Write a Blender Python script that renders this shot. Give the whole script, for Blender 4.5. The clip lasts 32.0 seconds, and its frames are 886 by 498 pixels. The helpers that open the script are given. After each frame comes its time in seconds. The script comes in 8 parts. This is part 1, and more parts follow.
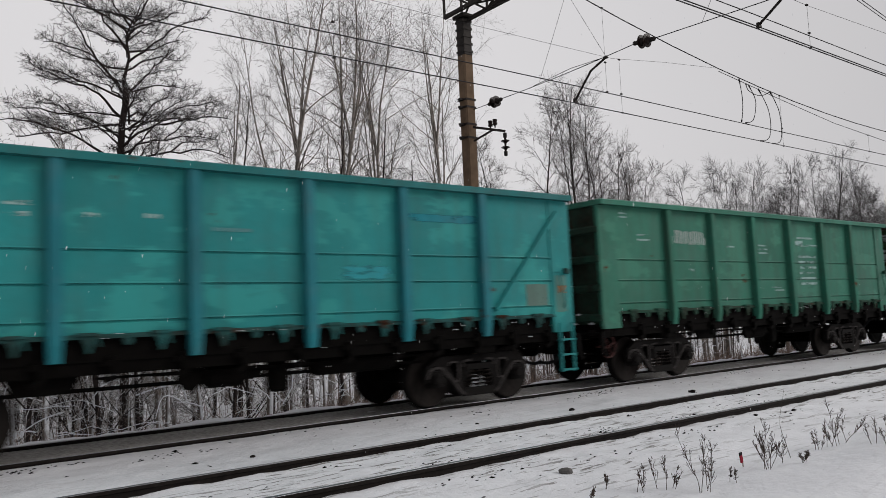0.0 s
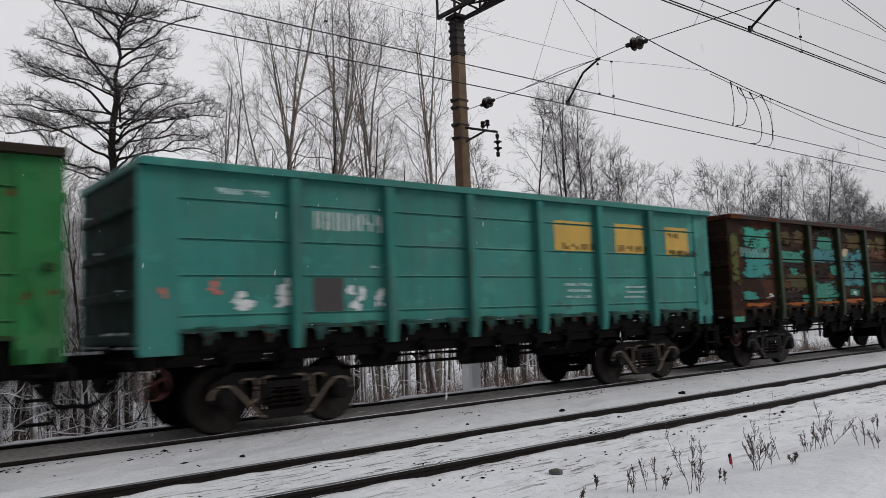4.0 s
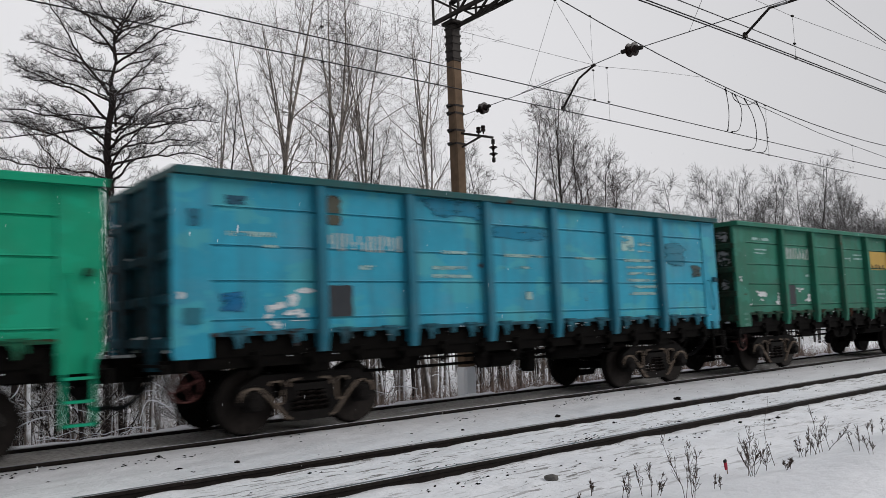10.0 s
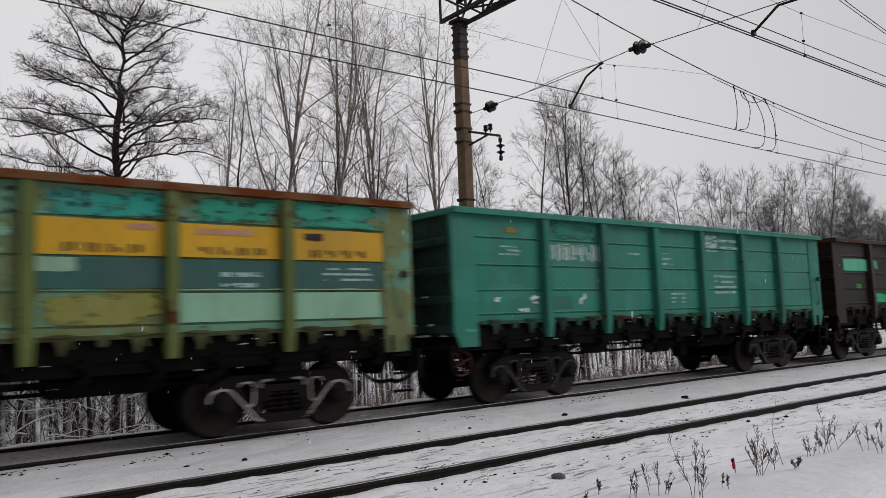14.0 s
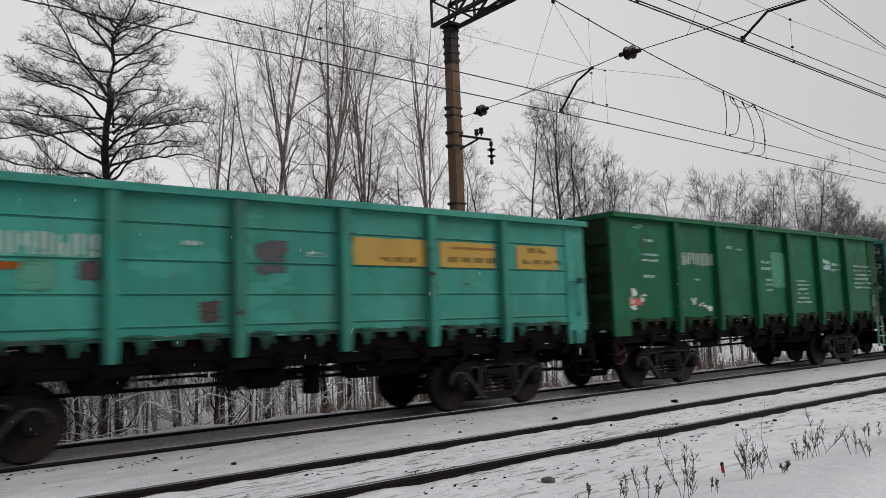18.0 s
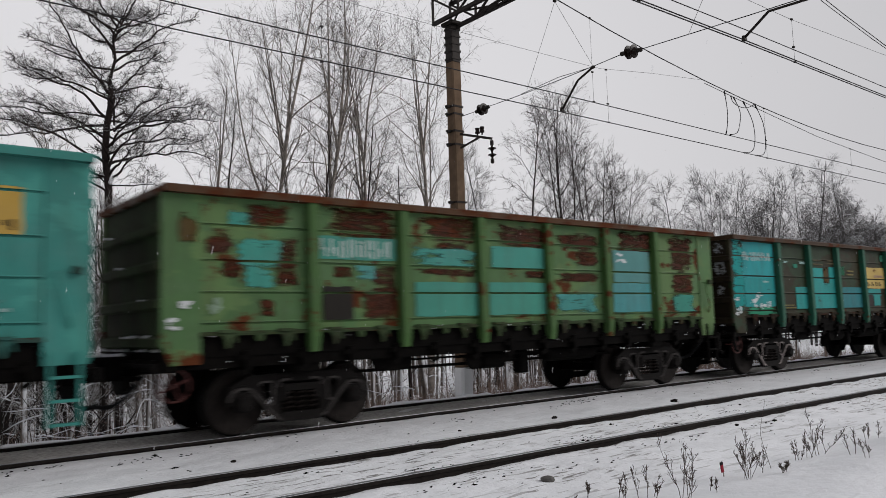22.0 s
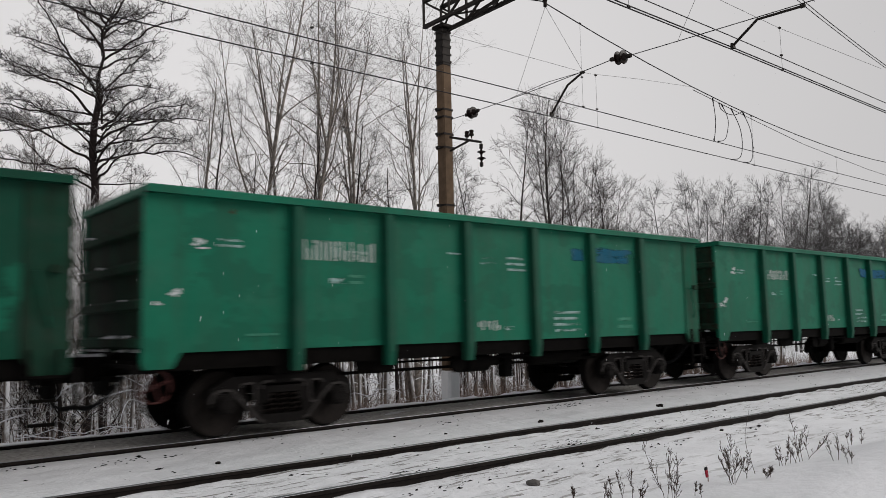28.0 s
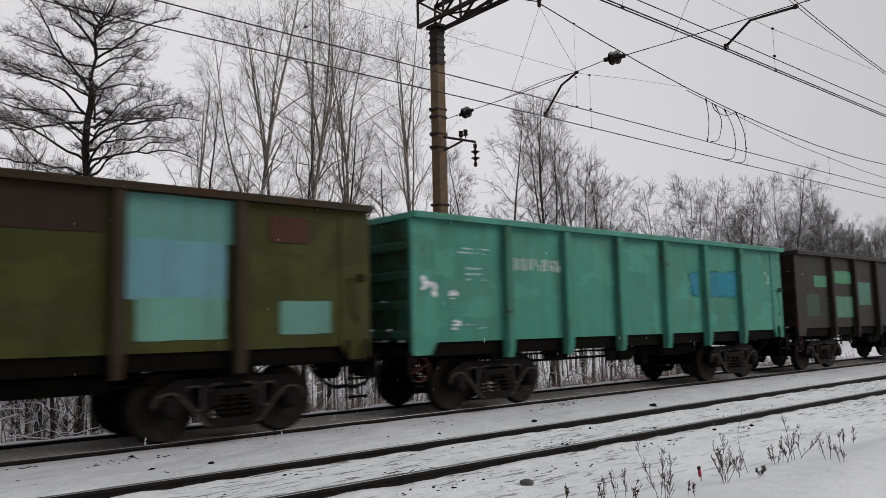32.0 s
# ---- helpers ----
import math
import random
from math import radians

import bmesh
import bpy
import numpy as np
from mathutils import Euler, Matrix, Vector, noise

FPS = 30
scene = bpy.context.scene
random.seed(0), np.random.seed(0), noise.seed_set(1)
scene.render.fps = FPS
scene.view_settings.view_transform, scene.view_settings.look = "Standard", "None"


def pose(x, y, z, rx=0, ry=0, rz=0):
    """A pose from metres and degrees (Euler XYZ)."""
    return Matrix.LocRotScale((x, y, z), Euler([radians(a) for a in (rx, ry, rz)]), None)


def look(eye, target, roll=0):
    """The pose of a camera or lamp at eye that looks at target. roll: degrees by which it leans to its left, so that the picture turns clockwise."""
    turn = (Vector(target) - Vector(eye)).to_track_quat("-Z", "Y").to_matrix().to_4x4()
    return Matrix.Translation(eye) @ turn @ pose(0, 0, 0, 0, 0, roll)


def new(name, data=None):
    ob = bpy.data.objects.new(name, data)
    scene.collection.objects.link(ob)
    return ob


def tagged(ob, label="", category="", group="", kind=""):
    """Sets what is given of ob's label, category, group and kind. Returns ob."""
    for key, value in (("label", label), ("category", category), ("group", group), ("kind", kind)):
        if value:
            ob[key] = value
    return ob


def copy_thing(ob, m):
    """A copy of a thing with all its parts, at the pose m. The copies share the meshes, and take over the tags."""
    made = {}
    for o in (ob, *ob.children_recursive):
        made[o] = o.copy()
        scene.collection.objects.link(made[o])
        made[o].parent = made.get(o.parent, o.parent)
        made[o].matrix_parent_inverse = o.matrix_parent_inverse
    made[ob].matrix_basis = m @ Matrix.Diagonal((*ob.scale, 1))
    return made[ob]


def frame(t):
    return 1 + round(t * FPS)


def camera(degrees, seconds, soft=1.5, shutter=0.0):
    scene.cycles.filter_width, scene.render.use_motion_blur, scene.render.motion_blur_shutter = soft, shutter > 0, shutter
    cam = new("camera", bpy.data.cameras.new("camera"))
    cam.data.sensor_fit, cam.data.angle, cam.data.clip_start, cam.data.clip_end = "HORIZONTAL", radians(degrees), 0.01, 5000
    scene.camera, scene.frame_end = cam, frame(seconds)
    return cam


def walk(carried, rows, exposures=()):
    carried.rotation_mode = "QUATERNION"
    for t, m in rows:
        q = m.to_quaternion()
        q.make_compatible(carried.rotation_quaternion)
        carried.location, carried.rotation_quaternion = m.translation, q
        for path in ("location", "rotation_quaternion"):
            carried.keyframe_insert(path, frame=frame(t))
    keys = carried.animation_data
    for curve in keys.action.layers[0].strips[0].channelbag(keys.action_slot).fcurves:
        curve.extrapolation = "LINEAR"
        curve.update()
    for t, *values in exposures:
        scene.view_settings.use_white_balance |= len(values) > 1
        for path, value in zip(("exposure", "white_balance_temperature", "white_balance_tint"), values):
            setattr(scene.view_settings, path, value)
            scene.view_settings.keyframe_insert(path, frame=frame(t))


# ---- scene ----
# ------------------------------------------------------------ camera
cam = camera(59.74, 32.0, soft=0.7, shutter=0.42)
EYE = (0.0, 0.0, 1.518)
PATH = [
    (0, 95.204, 2.553, -37.797),    (0.5, 95.210, 2.511, -37.773),    (1, 95.191, 2.444, -37.739),
    (1.5, 95.163, 2.393, -37.847),    (2, 95.146, 2.311, -38.011),    (2.5, 95.186, 2.281, -38.159),
    (3, 95.176, 2.249, -38.285),    (3.5, 95.172, 2.280, -38.399),    (5.5, 95.276, 2.179, -38.546),
    (6, 95.322, 2.181, -38.544),    (6.5, 95.368, 2.214, -38.603),    (7, 95.369, 2.228, -38.636),
    (7.5, 95.426, 2.222, -38.656),    (8, 95.498, 2.202, -38.676),    (8.5, 95.555, 2.235, -38.705),
    (9, 95.606, 2.252, -38.752),    (9.5, 95.592, 2.196, -38.816),    (10, 95.592, 2.196, -38.778),
    (10.5, 95.520, 2.222, -38.761),    (11, 95.498, 2.204, -38.705),    (11.5, 95.561, 2.181, -38.626),
    (12, 95.624, 2.148, -38.544),    (12.5, 95.672, 2.149, -38.496),    (13, 95.629, 2.100, -38.411),
    (13.5, 95.531, 2.055, -38.270),    (14, 95.487, 2.130, -38.255),    (14.5, 95.475, 2.084, -38.365),
    (16.5, 95.664, 2.093, -38.706),    (17, 95.672, 2.021, -38.836),    (17.5, 95.730, 2.025, -38.935),
    (18, 95.737, 2.036, -38.964),    (18.5, 95.726, 2.045, -39.054),    (19, 95.674, 2.052, -39.059),
    (19.5, 95.580, 2.028, -39.191),    (20, 95.531, 2.013, -39.252),    (20.5, 95.556, 1.990, -39.274),
    (21, 95.539, 2.008, -39.222),    (21.5, 95.587, 1.931, -39.042),    (22, 95.634, 1.812, -38.962),
    (22.5, 95.690, 1.804, -38.918),    (23, 95.705, 1.686, -39.069),    (23.5, 95.740, 1.643, -39.206),
    (24, 95.784, 1.580, -39.303),    (24.5, 95.819, 1.408, -39.463),    (25, 95.843, 1.365, -39.539),
    (25.5, 95.882, 1.335, -39.641),    (27.5, 95.824, 1.267, -39.871),    (28, 95.822, 1.257, -39.898),
    (28.5, 95.821, 1.258, -39.938),    (29, 95.821, 1.274, -39.956),    (29.5, 95.853, 1.204, -39.977),
    (30, 95.868, 1.214, -40.028),    (30.5, 95.868, 1.252, -40.133),    (31, 95.832, 1.207, -40.255),
    (31.5, 95.798, 1.209, -40.319),    (32, 95.793, 1.249, -40.352),
]

walk(cam, [(t, pose(*EYE, rx, ry, rz)) for t, rx, ry, rz in PATH], exposures=[(0, -0.04, 6600, 11), (1.2, -0.02, 6600, 12), (2.2, 0.0, 6550, 11), (7.0, 0.0, 6450, 10), (8.4, 0.0, 6480, 10), (9.0, 0.06, 6500, 10), (10.0, 0.11, 6500, 10), (10.7, 0.02, 6520, 11), (11.0, 0.0, 6530, 11),
                                                                                     (13, 0.0, 6550, 11), (19, 0.0, 6600, 10), (22, 0.0, 6520, 11), (25, 0.0, 6400, 11), (26.5, 0.0, 6560, 10), (28, 0.0, 6680, 10), (30, 0.0, 6680, 10), (32, 0.0, 6560, 10)])

# ------------------------------------------------------------ light
SUN_UP, SUN_ROUND = radians(31), radians(134)
world = bpy.data.worlds.new("winter_sky")
scene.world = world
world.use_nodes = True
wn, wl = world.node_tree.nodes, world.node_tree.links
wn.clear()
sky = wn.new("ShaderNodeTexSky")
sky.sky_type, sky.sun_disc = "NISHITA", False
sky.sun_elevation, sky.sun_rotation = SUN_UP, SUN_ROUND
grey = wn.new("ShaderNodeHueSaturation")
grey.inputs["Saturation"].default_value = 0.06
cloud = wn.new("ShaderNodeMix")
cloud.data_type = "RGBA"
cloud.inputs[0].default_value = 0.9
# overcast: a lighter part of the cloud ahead, uneven and greyer towards the bend
way = wn.new("ShaderNodeTexCoord")
bright = wn.new("ShaderNodeVectorMath")
bright.operation = "DOT_PRODUCT"
bright.inputs[1].default_value = (0.38, 0.86, 0.34)
uneven = wn.new("ShaderNodeTexNoise")
uneven.inputs["Scale"].default_value, uneven.inputs["Detail"].default_value = 1.6, 3.0
shade = wn.new("ShaderNodeMath")
shade.operation = "MULTIPLY_ADD"
shade.inputs[1].default_value = 0.10
level = wn.new("ShaderNodeMapRange")
level.inputs["From Min"].default_value, level.inputs["From Max"].default_value = 0.66, 1.06
veil = wn.new("ShaderNodeMix")
veil.data_type = "RGBA"
veil.inputs[6].default_value, veil.inputs[7].default_value = (4.43, 4.42, 4.57, 1), (6.6, 6.58, 6.78, 1)
wl.new(way.outputs["Generated"], bright.inputs[0])
wl.new(way.outputs["Generated"], uneven.inputs["Vector"])
wl.new(uneven.outputs[0], shade.inputs[0])
wl.new(bright.outputs["Value"], shade.inputs[2])
wl.new(shade.outputs[0], level.inputs["Value"])
wl.new(level.outputs[0], veil.inputs[0])
wl.new(veil.outputs[2], cloud.inputs[7])
back = wn.new("ShaderNodeBackground")
back.inputs["Strength"].default_value = 0.115
wout = wn.new("ShaderNodeOutputWorld")
wl.new(sky.outputs[0], grey.inputs["Color"])
wl.new(grey.outputs[0], cloud.inputs[6])
wl.new(cloud.outputs[2], back.inputs[0])
wl.new(back.outputs[0], wout.inputs[0])
sun_data = bpy.data.lights.new("sun", "SUN")
sun_data.energy, sun_data.angle, sun_data.color = 1.8, radians(36), (1.0, 0.98, 0.96)
sun = new("sun", sun_data)
sun.matrix_world = look((70, -48, 50), (10, 10, 0))


# ------------------------------------------------------------ materials
def lin(h):
    """Hex colour to linear rgb."""
    c = [int(h[i:i + 2], 16) / 255 for i in (1, 3, 5)]
    return tuple(v / 12.92 if v < 0.04045 else ((v + 0.055) / 1.055) ** 2.4 for v in c)


def rgba(c, k=1.0):
    c = lin(c) if isinstance(c, str) else c
    return (min(1, c[0] * k), min(1, c[1] * k), min(1, c[2] * k), 1)


class Nodes:
    """Small builder for node materials."""

    def __init__(self, name, rough=0.8, metal=0.0):
        self.m = bpy.data.materials.new(name)
        self.m.use_nodes = True
        self.n, self.l = self.m.node_tree.nodes, self.m.node_tree.links
        self.b = self.n["Principled BSDF"]
        self.b.inputs["Roughness"].default_value = rough
        self.b.inputs["Metallic"].default_value = metal
        self.co = self.n.new("ShaderNodeTexCoord").outputs["Object"]

    def noise(self, scale, detail=4.0, rough=0.55, stretch=None, co=None):
        t = self.n.new("ShaderNodeTexNoise")
        t.inputs["Scale"].default_value, t.inputs["Detail"].default_value, t.inputs["Roughness"].default_value = scale, detail, rough
        src = co or self.co
        if stretch:
            v = self.n.new("ShaderNodeVectorMath")
            v.operation = "MULTIPLY"
            v.inputs[1].default_value = stretch
            self.l.new(src, v.inputs[0])
            src = v.outputs[0]
        self.l.new(src, t.inputs["Vector"])
        return t.outputs[0]

    def scatter(self):
        """Gives each object its own place in the patterns."""
        v = self.n.new("ShaderNodeVectorMath")
        v.operation = "MULTIPLY_ADD"
        v.inputs[1].default_value = (1, 1, 1)
        s = self.n.new("ShaderNodeVectorMath")
        s.operation = "SCALE"
        s.inputs[0].default_value = (61, 17, 43)
        self.l.new(self.rand(), s.inputs["Scale"])
        self.l.new(self.co, v.inputs[0])
        self.l.new(s.outputs[0], v.inputs[2])
        self.co = v.outputs[0]

    def ramp(self, src, lo, hi, a=0.0, b=1.0):
        r = self.n.new("ShaderNodeMapRange")
        r.inputs["From Min"].default_value, r.inputs["From Max"].default_value = lo, hi
        r.inputs["To Min"].default_value, r.inputs["To Max"].default_value = a, b
        self.l.new(src, r.inputs["Value"])
        return r.outputs[0]

    def mul(self, a, b):
        r = self.n.new("ShaderNodeMath")
        r.operation = "MULTIPLY"
        self.l.new(a, r.inputs[0])
        if isinstance(b, (int, float)):
            r.inputs[1].default_value = b
        else:
            self.l.new(b, r.inputs[1])
        return r.outputs[0]

    def mix(self, f, a, b):
        r = self.n.new("ShaderNodeMix")
        r.data_type = "RGBA"
        for s, v in ((0, f), (6, a), (7, b)):
            if isinstance(v, (tuple, float, int)):
                r.inputs[s].default_value = v
            else:
                self.l.new(v, r.inputs[s])
        return r.outputs[2]

    def color(self, c):
        self.l.new(c, self.b.inputs["Base Color"])

    def rough(self, r):
        self.l.new(r, self.b.inputs["Roughness"])

    def bump(self, h, strength=0.3, dist=0.02):
        r = self.n.new("ShaderNodeBump")
        r.inputs["Strength"].default_value, r.inputs["Distance"].default_value = strength, dist
        self.l.new(h, r.inputs["Height"])
        self.l.new(r.outputs[0], self.b.inputs["Normal"])

    def rand(self):
        return self.n.new("ShaderNodeObjectInfo").outputs["Random"]

    def up(self):
        """How far the surface faces up."""
        g = self.n.new("ShaderNodeNewGeometry")
        s = self.n.new("ShaderNodeSeparateXYZ")
        self.l.new(g.outputs["Normal"], s.inputs[0])
        return s.outputs[2]


RUST = "#4a2414"
RUSTY = "#5c331c"


ALBEDO = 0.68  # paint as seen under this sky is lighter than the coat itself


PAINT_OF = {}


def shade_and_dirt(m, soil_shade):
    """Body paint with the gap's shade and dirt coloured in, for the wagons' ends."""
    return paint("shaded_dirty_end_paint", PAINT_OF[m.name], 0.1, dirt=0.95, rough=0.8, soil_shade=soil_shade)


def paint(name, base, rust=0.0, second=None, share=0.0, dirt=0.35, rough=0.5, rust_col=RUST, soil_shade=0.0, worn=None, soft=None, grain=2.6, fade=0.16):
    """Weathered wagon paint: faded, streaked, a second coat in blotches, rust breaking through."""
    hexa = base
    base = tuple(v * ALBEDO for v in lin(base))
    second = tuple(v * ALBEDO for v in lin(second)) if second else None
    k = Nodes(name, max(rough, 0.62))
    k.b.inputs["Specular IOR Level"].default_value = 0.10
    k.scatter()
    big, fine = k.noise(0.55, 5, 0.6), k.noise(9.0, 6, 0.7)
    streak = k.noise(1.0, 5, 0.65, (5.0, 5.0, 0.5))
    c = k.mix(k.ramp(big, 0.3, 0.7), rgba(base, 0.82), rgba(base, 1.14))
    c = k.mix(k.mul(k.ramp(fine, 0.35, 0.75), 0.35), c, rgba(base, 0.7))
    chalk = tuple(0.62 * v + 0.3 * sum(base) / 3 + 0.02 for v in base)
    c = k.mix(k.mul(k.ramp(k.noise(0.9, 8, 0.72, (1, 1, 1.4)), 0.48, 0.72), 0.5 if dirt > 0.3 else 0.25), c, rgba(chalk))
    if second:
        c = k.mix(k.ramp(k.noise(0.9, 6, 0.6, (1, 1, 1.5)), 0.6 - share * 0.3, 0.63 - share * 0.3), c, rgba(second))
    c = k.mix(k.mul(k.ramp(streak, 0.45, 0.75), dirt), c, rgba("#3b362f" if sum(base) > 0.1 else "#1d1915"))
    if rust > 0:
        m = k.ramp(k.noise(1.5, 9, 0.68, (1, 1, 1.3)), 0.68 - rust * 0.34, 0.72 - rust * 0.34)
        rc = k.mix(k.ramp(k.noise(4.0, 6, 0.7), 0.3, 0.7), rgba(rust_col, 0.55), rgba(RUSTY, 0.8))
        c = k.mix(m, c, rc)
        k.rough(k.ramp(m, 0, 1, rough, 0.9))
    if soil_shade:
        # caked mud, grime, brake dust; end walls also take the gap's shade as colour
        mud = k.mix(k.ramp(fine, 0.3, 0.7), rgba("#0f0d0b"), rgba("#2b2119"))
        c = k.mix(k.ramp(k.noise(2.2, 6, 0.65), 0.2, 0.75, min(1.0, soil_shade * 1.25), soil_shade * 0.6), c, mud)
    k.color(c)
    # small roughness over broad dents
    relief = k.n.new("ShaderNodeMath")
    relief.operation = "MULTIPLY_ADD"
    relief.inputs[1].default_value = 0.14
    k.l.new(fine, relief.inputs[0])
    k.l.new(k.noise(1.7, 3, 0.5), relief.inputs[2])
    k.bump(relief.outputs[0], 0.32, 0.05)
    if worn is not None:
        # the coat is broken and lets the sheet show through
        k.l.new(k.ramp(k.noise(5.0, 8, 0.7, (0.6, 1, 2.2)), worn, worn + 0.06), k.b.inputs["Alpha"])
    if soft is not None:
        # brushed or flaked edge: cloudy towards the outline of the coat
        s = k.n.new("ShaderNodeSeparateXYZ")
        k.l.new(k.n["Texture Coordinate"].outputs["Generated"], s.inputs[0])
        edge = None
        for o in (s.outputs[0], s.outputs[2]):
            e = k.n.new("ShaderNodeMath")
            e.operation = "PINGPONG"
            e.inputs[1].default_value = 0.5
            k.l.new(o, e.inputs[0])
            e = k.ramp(e.outputs[0], 0.0, 0.22)
            edge = e if edge is None else k.mul(edge, e)
        add = k.n.new("ShaderNodeMath")
        add.operation = "MULTIPLY_ADD"
        add.inputs[1].default_value = 0.5
        k.l.new(edge, add.inputs[0])
        k.l.new(k.mul(k.noise(grain, 8, 0.7, (0.5, 1, 1.9)), 2.0), add.inputs[2])
        k.l.new(k.ramp(add.outputs[0], soft, soft + fade), k.b.inputs["Alpha"])
    PAINT_OF[k.m.name] = hexa
    return k.m


def plain(name, base, var=0.25, rough=0.7, metal=0.0, scale=6.0, bump=0.2, dist=0.01, snow=None, spec=0.12):
    k = Nodes(name, rough, metal)
    k.b.inputs["Specular IOR Level"].default_value = spec
    a, b = k.noise(scale, 5, 0.6), k.noise(scale * 0.13, 4, 0.6)
    c = k.mix(k.ramp(a, 0.3, 0.7), rgba(base, 1 - var), rgba(base, 1 + var))
    c = k.mix(k.mul(k.ramp(b, 0.4, 0.7), 0.4), c, rgba(base, 0.7))
    if snow is not None:
        c = k.mix(k.mul(k.ramp(k.up(), snow, snow + 0.25), k.ramp(k.noise(3.0, 3), 0.35, 0.5)), c, rgba((0.75, 0.77, 0.8)))
    k.color(c)
    k.bump(a, bump, dist)
    return k.m


def snow_material():
    k = Nodes("snow", 0.75)
    a, b, d = k.noise(0.35, 5, 0.6), k.noise(3.0, 6, 0.65), k.noise(30.0, 4, 0.6)
    c = k.mix(k.ramp(a, 0.35, 0.7), rgba((0.78, 0.79, 0.82)), rgba((0.68, 0.69, 0.72)))
    where = k.n.new("ShaderNodeSeparateXYZ")
    k.l.new(k.co, where.inputs[0])
    y = where.outputs[1]
    # trodden between the near rails and beside them, smooth and greyer towards the train's track on its shoulder
    trodden = k.mul(k.ramp(y, 4.2, 5.6, 0.10, 1.0), k.ramp(y, 8.9, 8.2, 0.16, 1.0))
    dusty = k.mul(k.ramp(y, 8.2, 10.4, 0.12, 1.0), k.ramp(y, 13.0, 12.9, 0.0, 1.0))
    c = k.mix(k.mul(dusty, k.ramp(k.noise(1.2, 6, 0.65, (0.6, 1.5, 1)), 0.2, 0.75, 0.35, 0.8)), c, rgba((0.40, 0.40, 0.415)))
    c = k.mix(k.mul(k.ramp(b, 0.45, 0.75), k.ramp(trodden, 0, 1, 0.12, 0.4)), c, rgba((0.46, 0.46, 0.48)))
    streak = k.mul(k.ramp(k.noise(1.0, 7, 0.68, (1.1, 5.6, 1)), 0.565, 0.61), k.ramp(k.noise(0.45, 3), 0.42, 0.58))
    c = k.mix(k.mul(k.mul(streak, trodden), 0.72), c, rgba((0.16, 0.15, 0.14)))
    dash = k.mul(k.ramp(k.noise(1.0, 4, 0.6, (2.2, 13.0, 1)), 0.575, 0.60), k.ramp(k.noise(0.6, 3), 0.42, 0.55))
    c = k.mix(k.mul(k.mul(dash, trodden), 0.85), c, rgba((0.11, 0.10, 0.09)))
    speck = k.mul(k.ramp(k.noise(0.9, 6, 0.7, (0.6, 1.6, 1)), 0.58, 0.66), k.ramp(d, 0.50, 0.58))
    c = k.mix(k.mul(k.mul(speck, trodden), 0.8), c, rgba((0.10, 0.09, 0.08)))
    k.color(c)
    k.bump(b, 0.7, 0.06)
    return k.m


SNOW = snow_material()
SNOWCAP = plain("settled_snow", "#dcdee4", 0.06, 0.7, scale=4)
BALLAST = plain("dirty_snow_ballast", "#a3a09d", 0.4, 0.9, scale=14, bump=0.8, dist=0.03)
STEEL = plain("rusty_rail_steel", "#1d1917", 0.4, 0.75, 0.3, scale=12)
SHINE = plain("worn_rail_head", "#7c7c80", 0.2, 0.35, 0.7, scale=20)
CONCRETE = plain("old_concrete", "#625142", 0.25, 0.9, scale=5, bump=0.3)
PALESTONE = plain("grey_stone", "#5a5856", 0.3, 0.9, scale=14)
PALE = plain("pale_concrete", "#e6e6e8", 0.06, 0.85, scale=5)
IRON = plain("dark_painted_iron", "#2a2624", 0.35, 0.6, 0.3, scale=10)
WIRE = plain("dull_copper_wire", "#2c2b2d", 0.2, 0.55, 0.5, scale=3)
GLASS = plain("brown_glazed_porcelain", "#1d1412", 0.3, 0.25, scale=8)
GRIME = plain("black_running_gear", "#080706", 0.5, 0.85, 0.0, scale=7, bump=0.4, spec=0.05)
WHEEL = plain("dusty_wheel_steel", "#110f0e", 0.4, 0.7, 0.4, scale=6)
RIM = plain("dusty_wheel_rim", "#1f1b19", 0.4, 0.7, 0.2, scale=9)
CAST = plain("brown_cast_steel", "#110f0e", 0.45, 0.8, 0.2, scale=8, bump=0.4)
CASTDUST = paint("dusty_cast_edges", "#7a6c60", 0.1, dirt=0.6, rough=0.85, worn=0.38)
# edge highlights of the castings, put into a lighter colour
CASTEDGE = plain("highlit_cast_edges", "#3a3736", 0.4, 0.8, 0.1, scale=9)
CASTPALE = paint("frosted_cast_steel", "#a29896", 0.0, dirt=0.4, rough=0.85, worn=0.38)
SPRING = plain("spring_steel", "#191412", 0.4, 0.7, 0.3)
REDPAINT = plain("faded_red_paint", "#482a28", 0.35, 0.6, scale=8)
MARKER = plain("red_marker_paint", "#8a1a2e", 0.25, 0.5, scale=20)
BLACK = plain("black_paint", "#141416", 0.3, 0.6)
BARK = plain("dark_wet_bark", "#2a2423", 0.4, 0.9, scale=9, bump=0.6, dist=0.03, snow=0.62)
BIRCH = plain("grey_birch_bark", "#7d7670", 0.6, 0.9, scale=5, bump=0.4, dist=0.02, snow=0.72)
TWIG = plain("brown_twigs", "#403a38", 0.3, 0.9, scale=3, snow=0.75)
FARTWIG = plain("far_grey_twigs", "#4b4949", 0.3, 0.95, scale=0.4, snow=0.6)
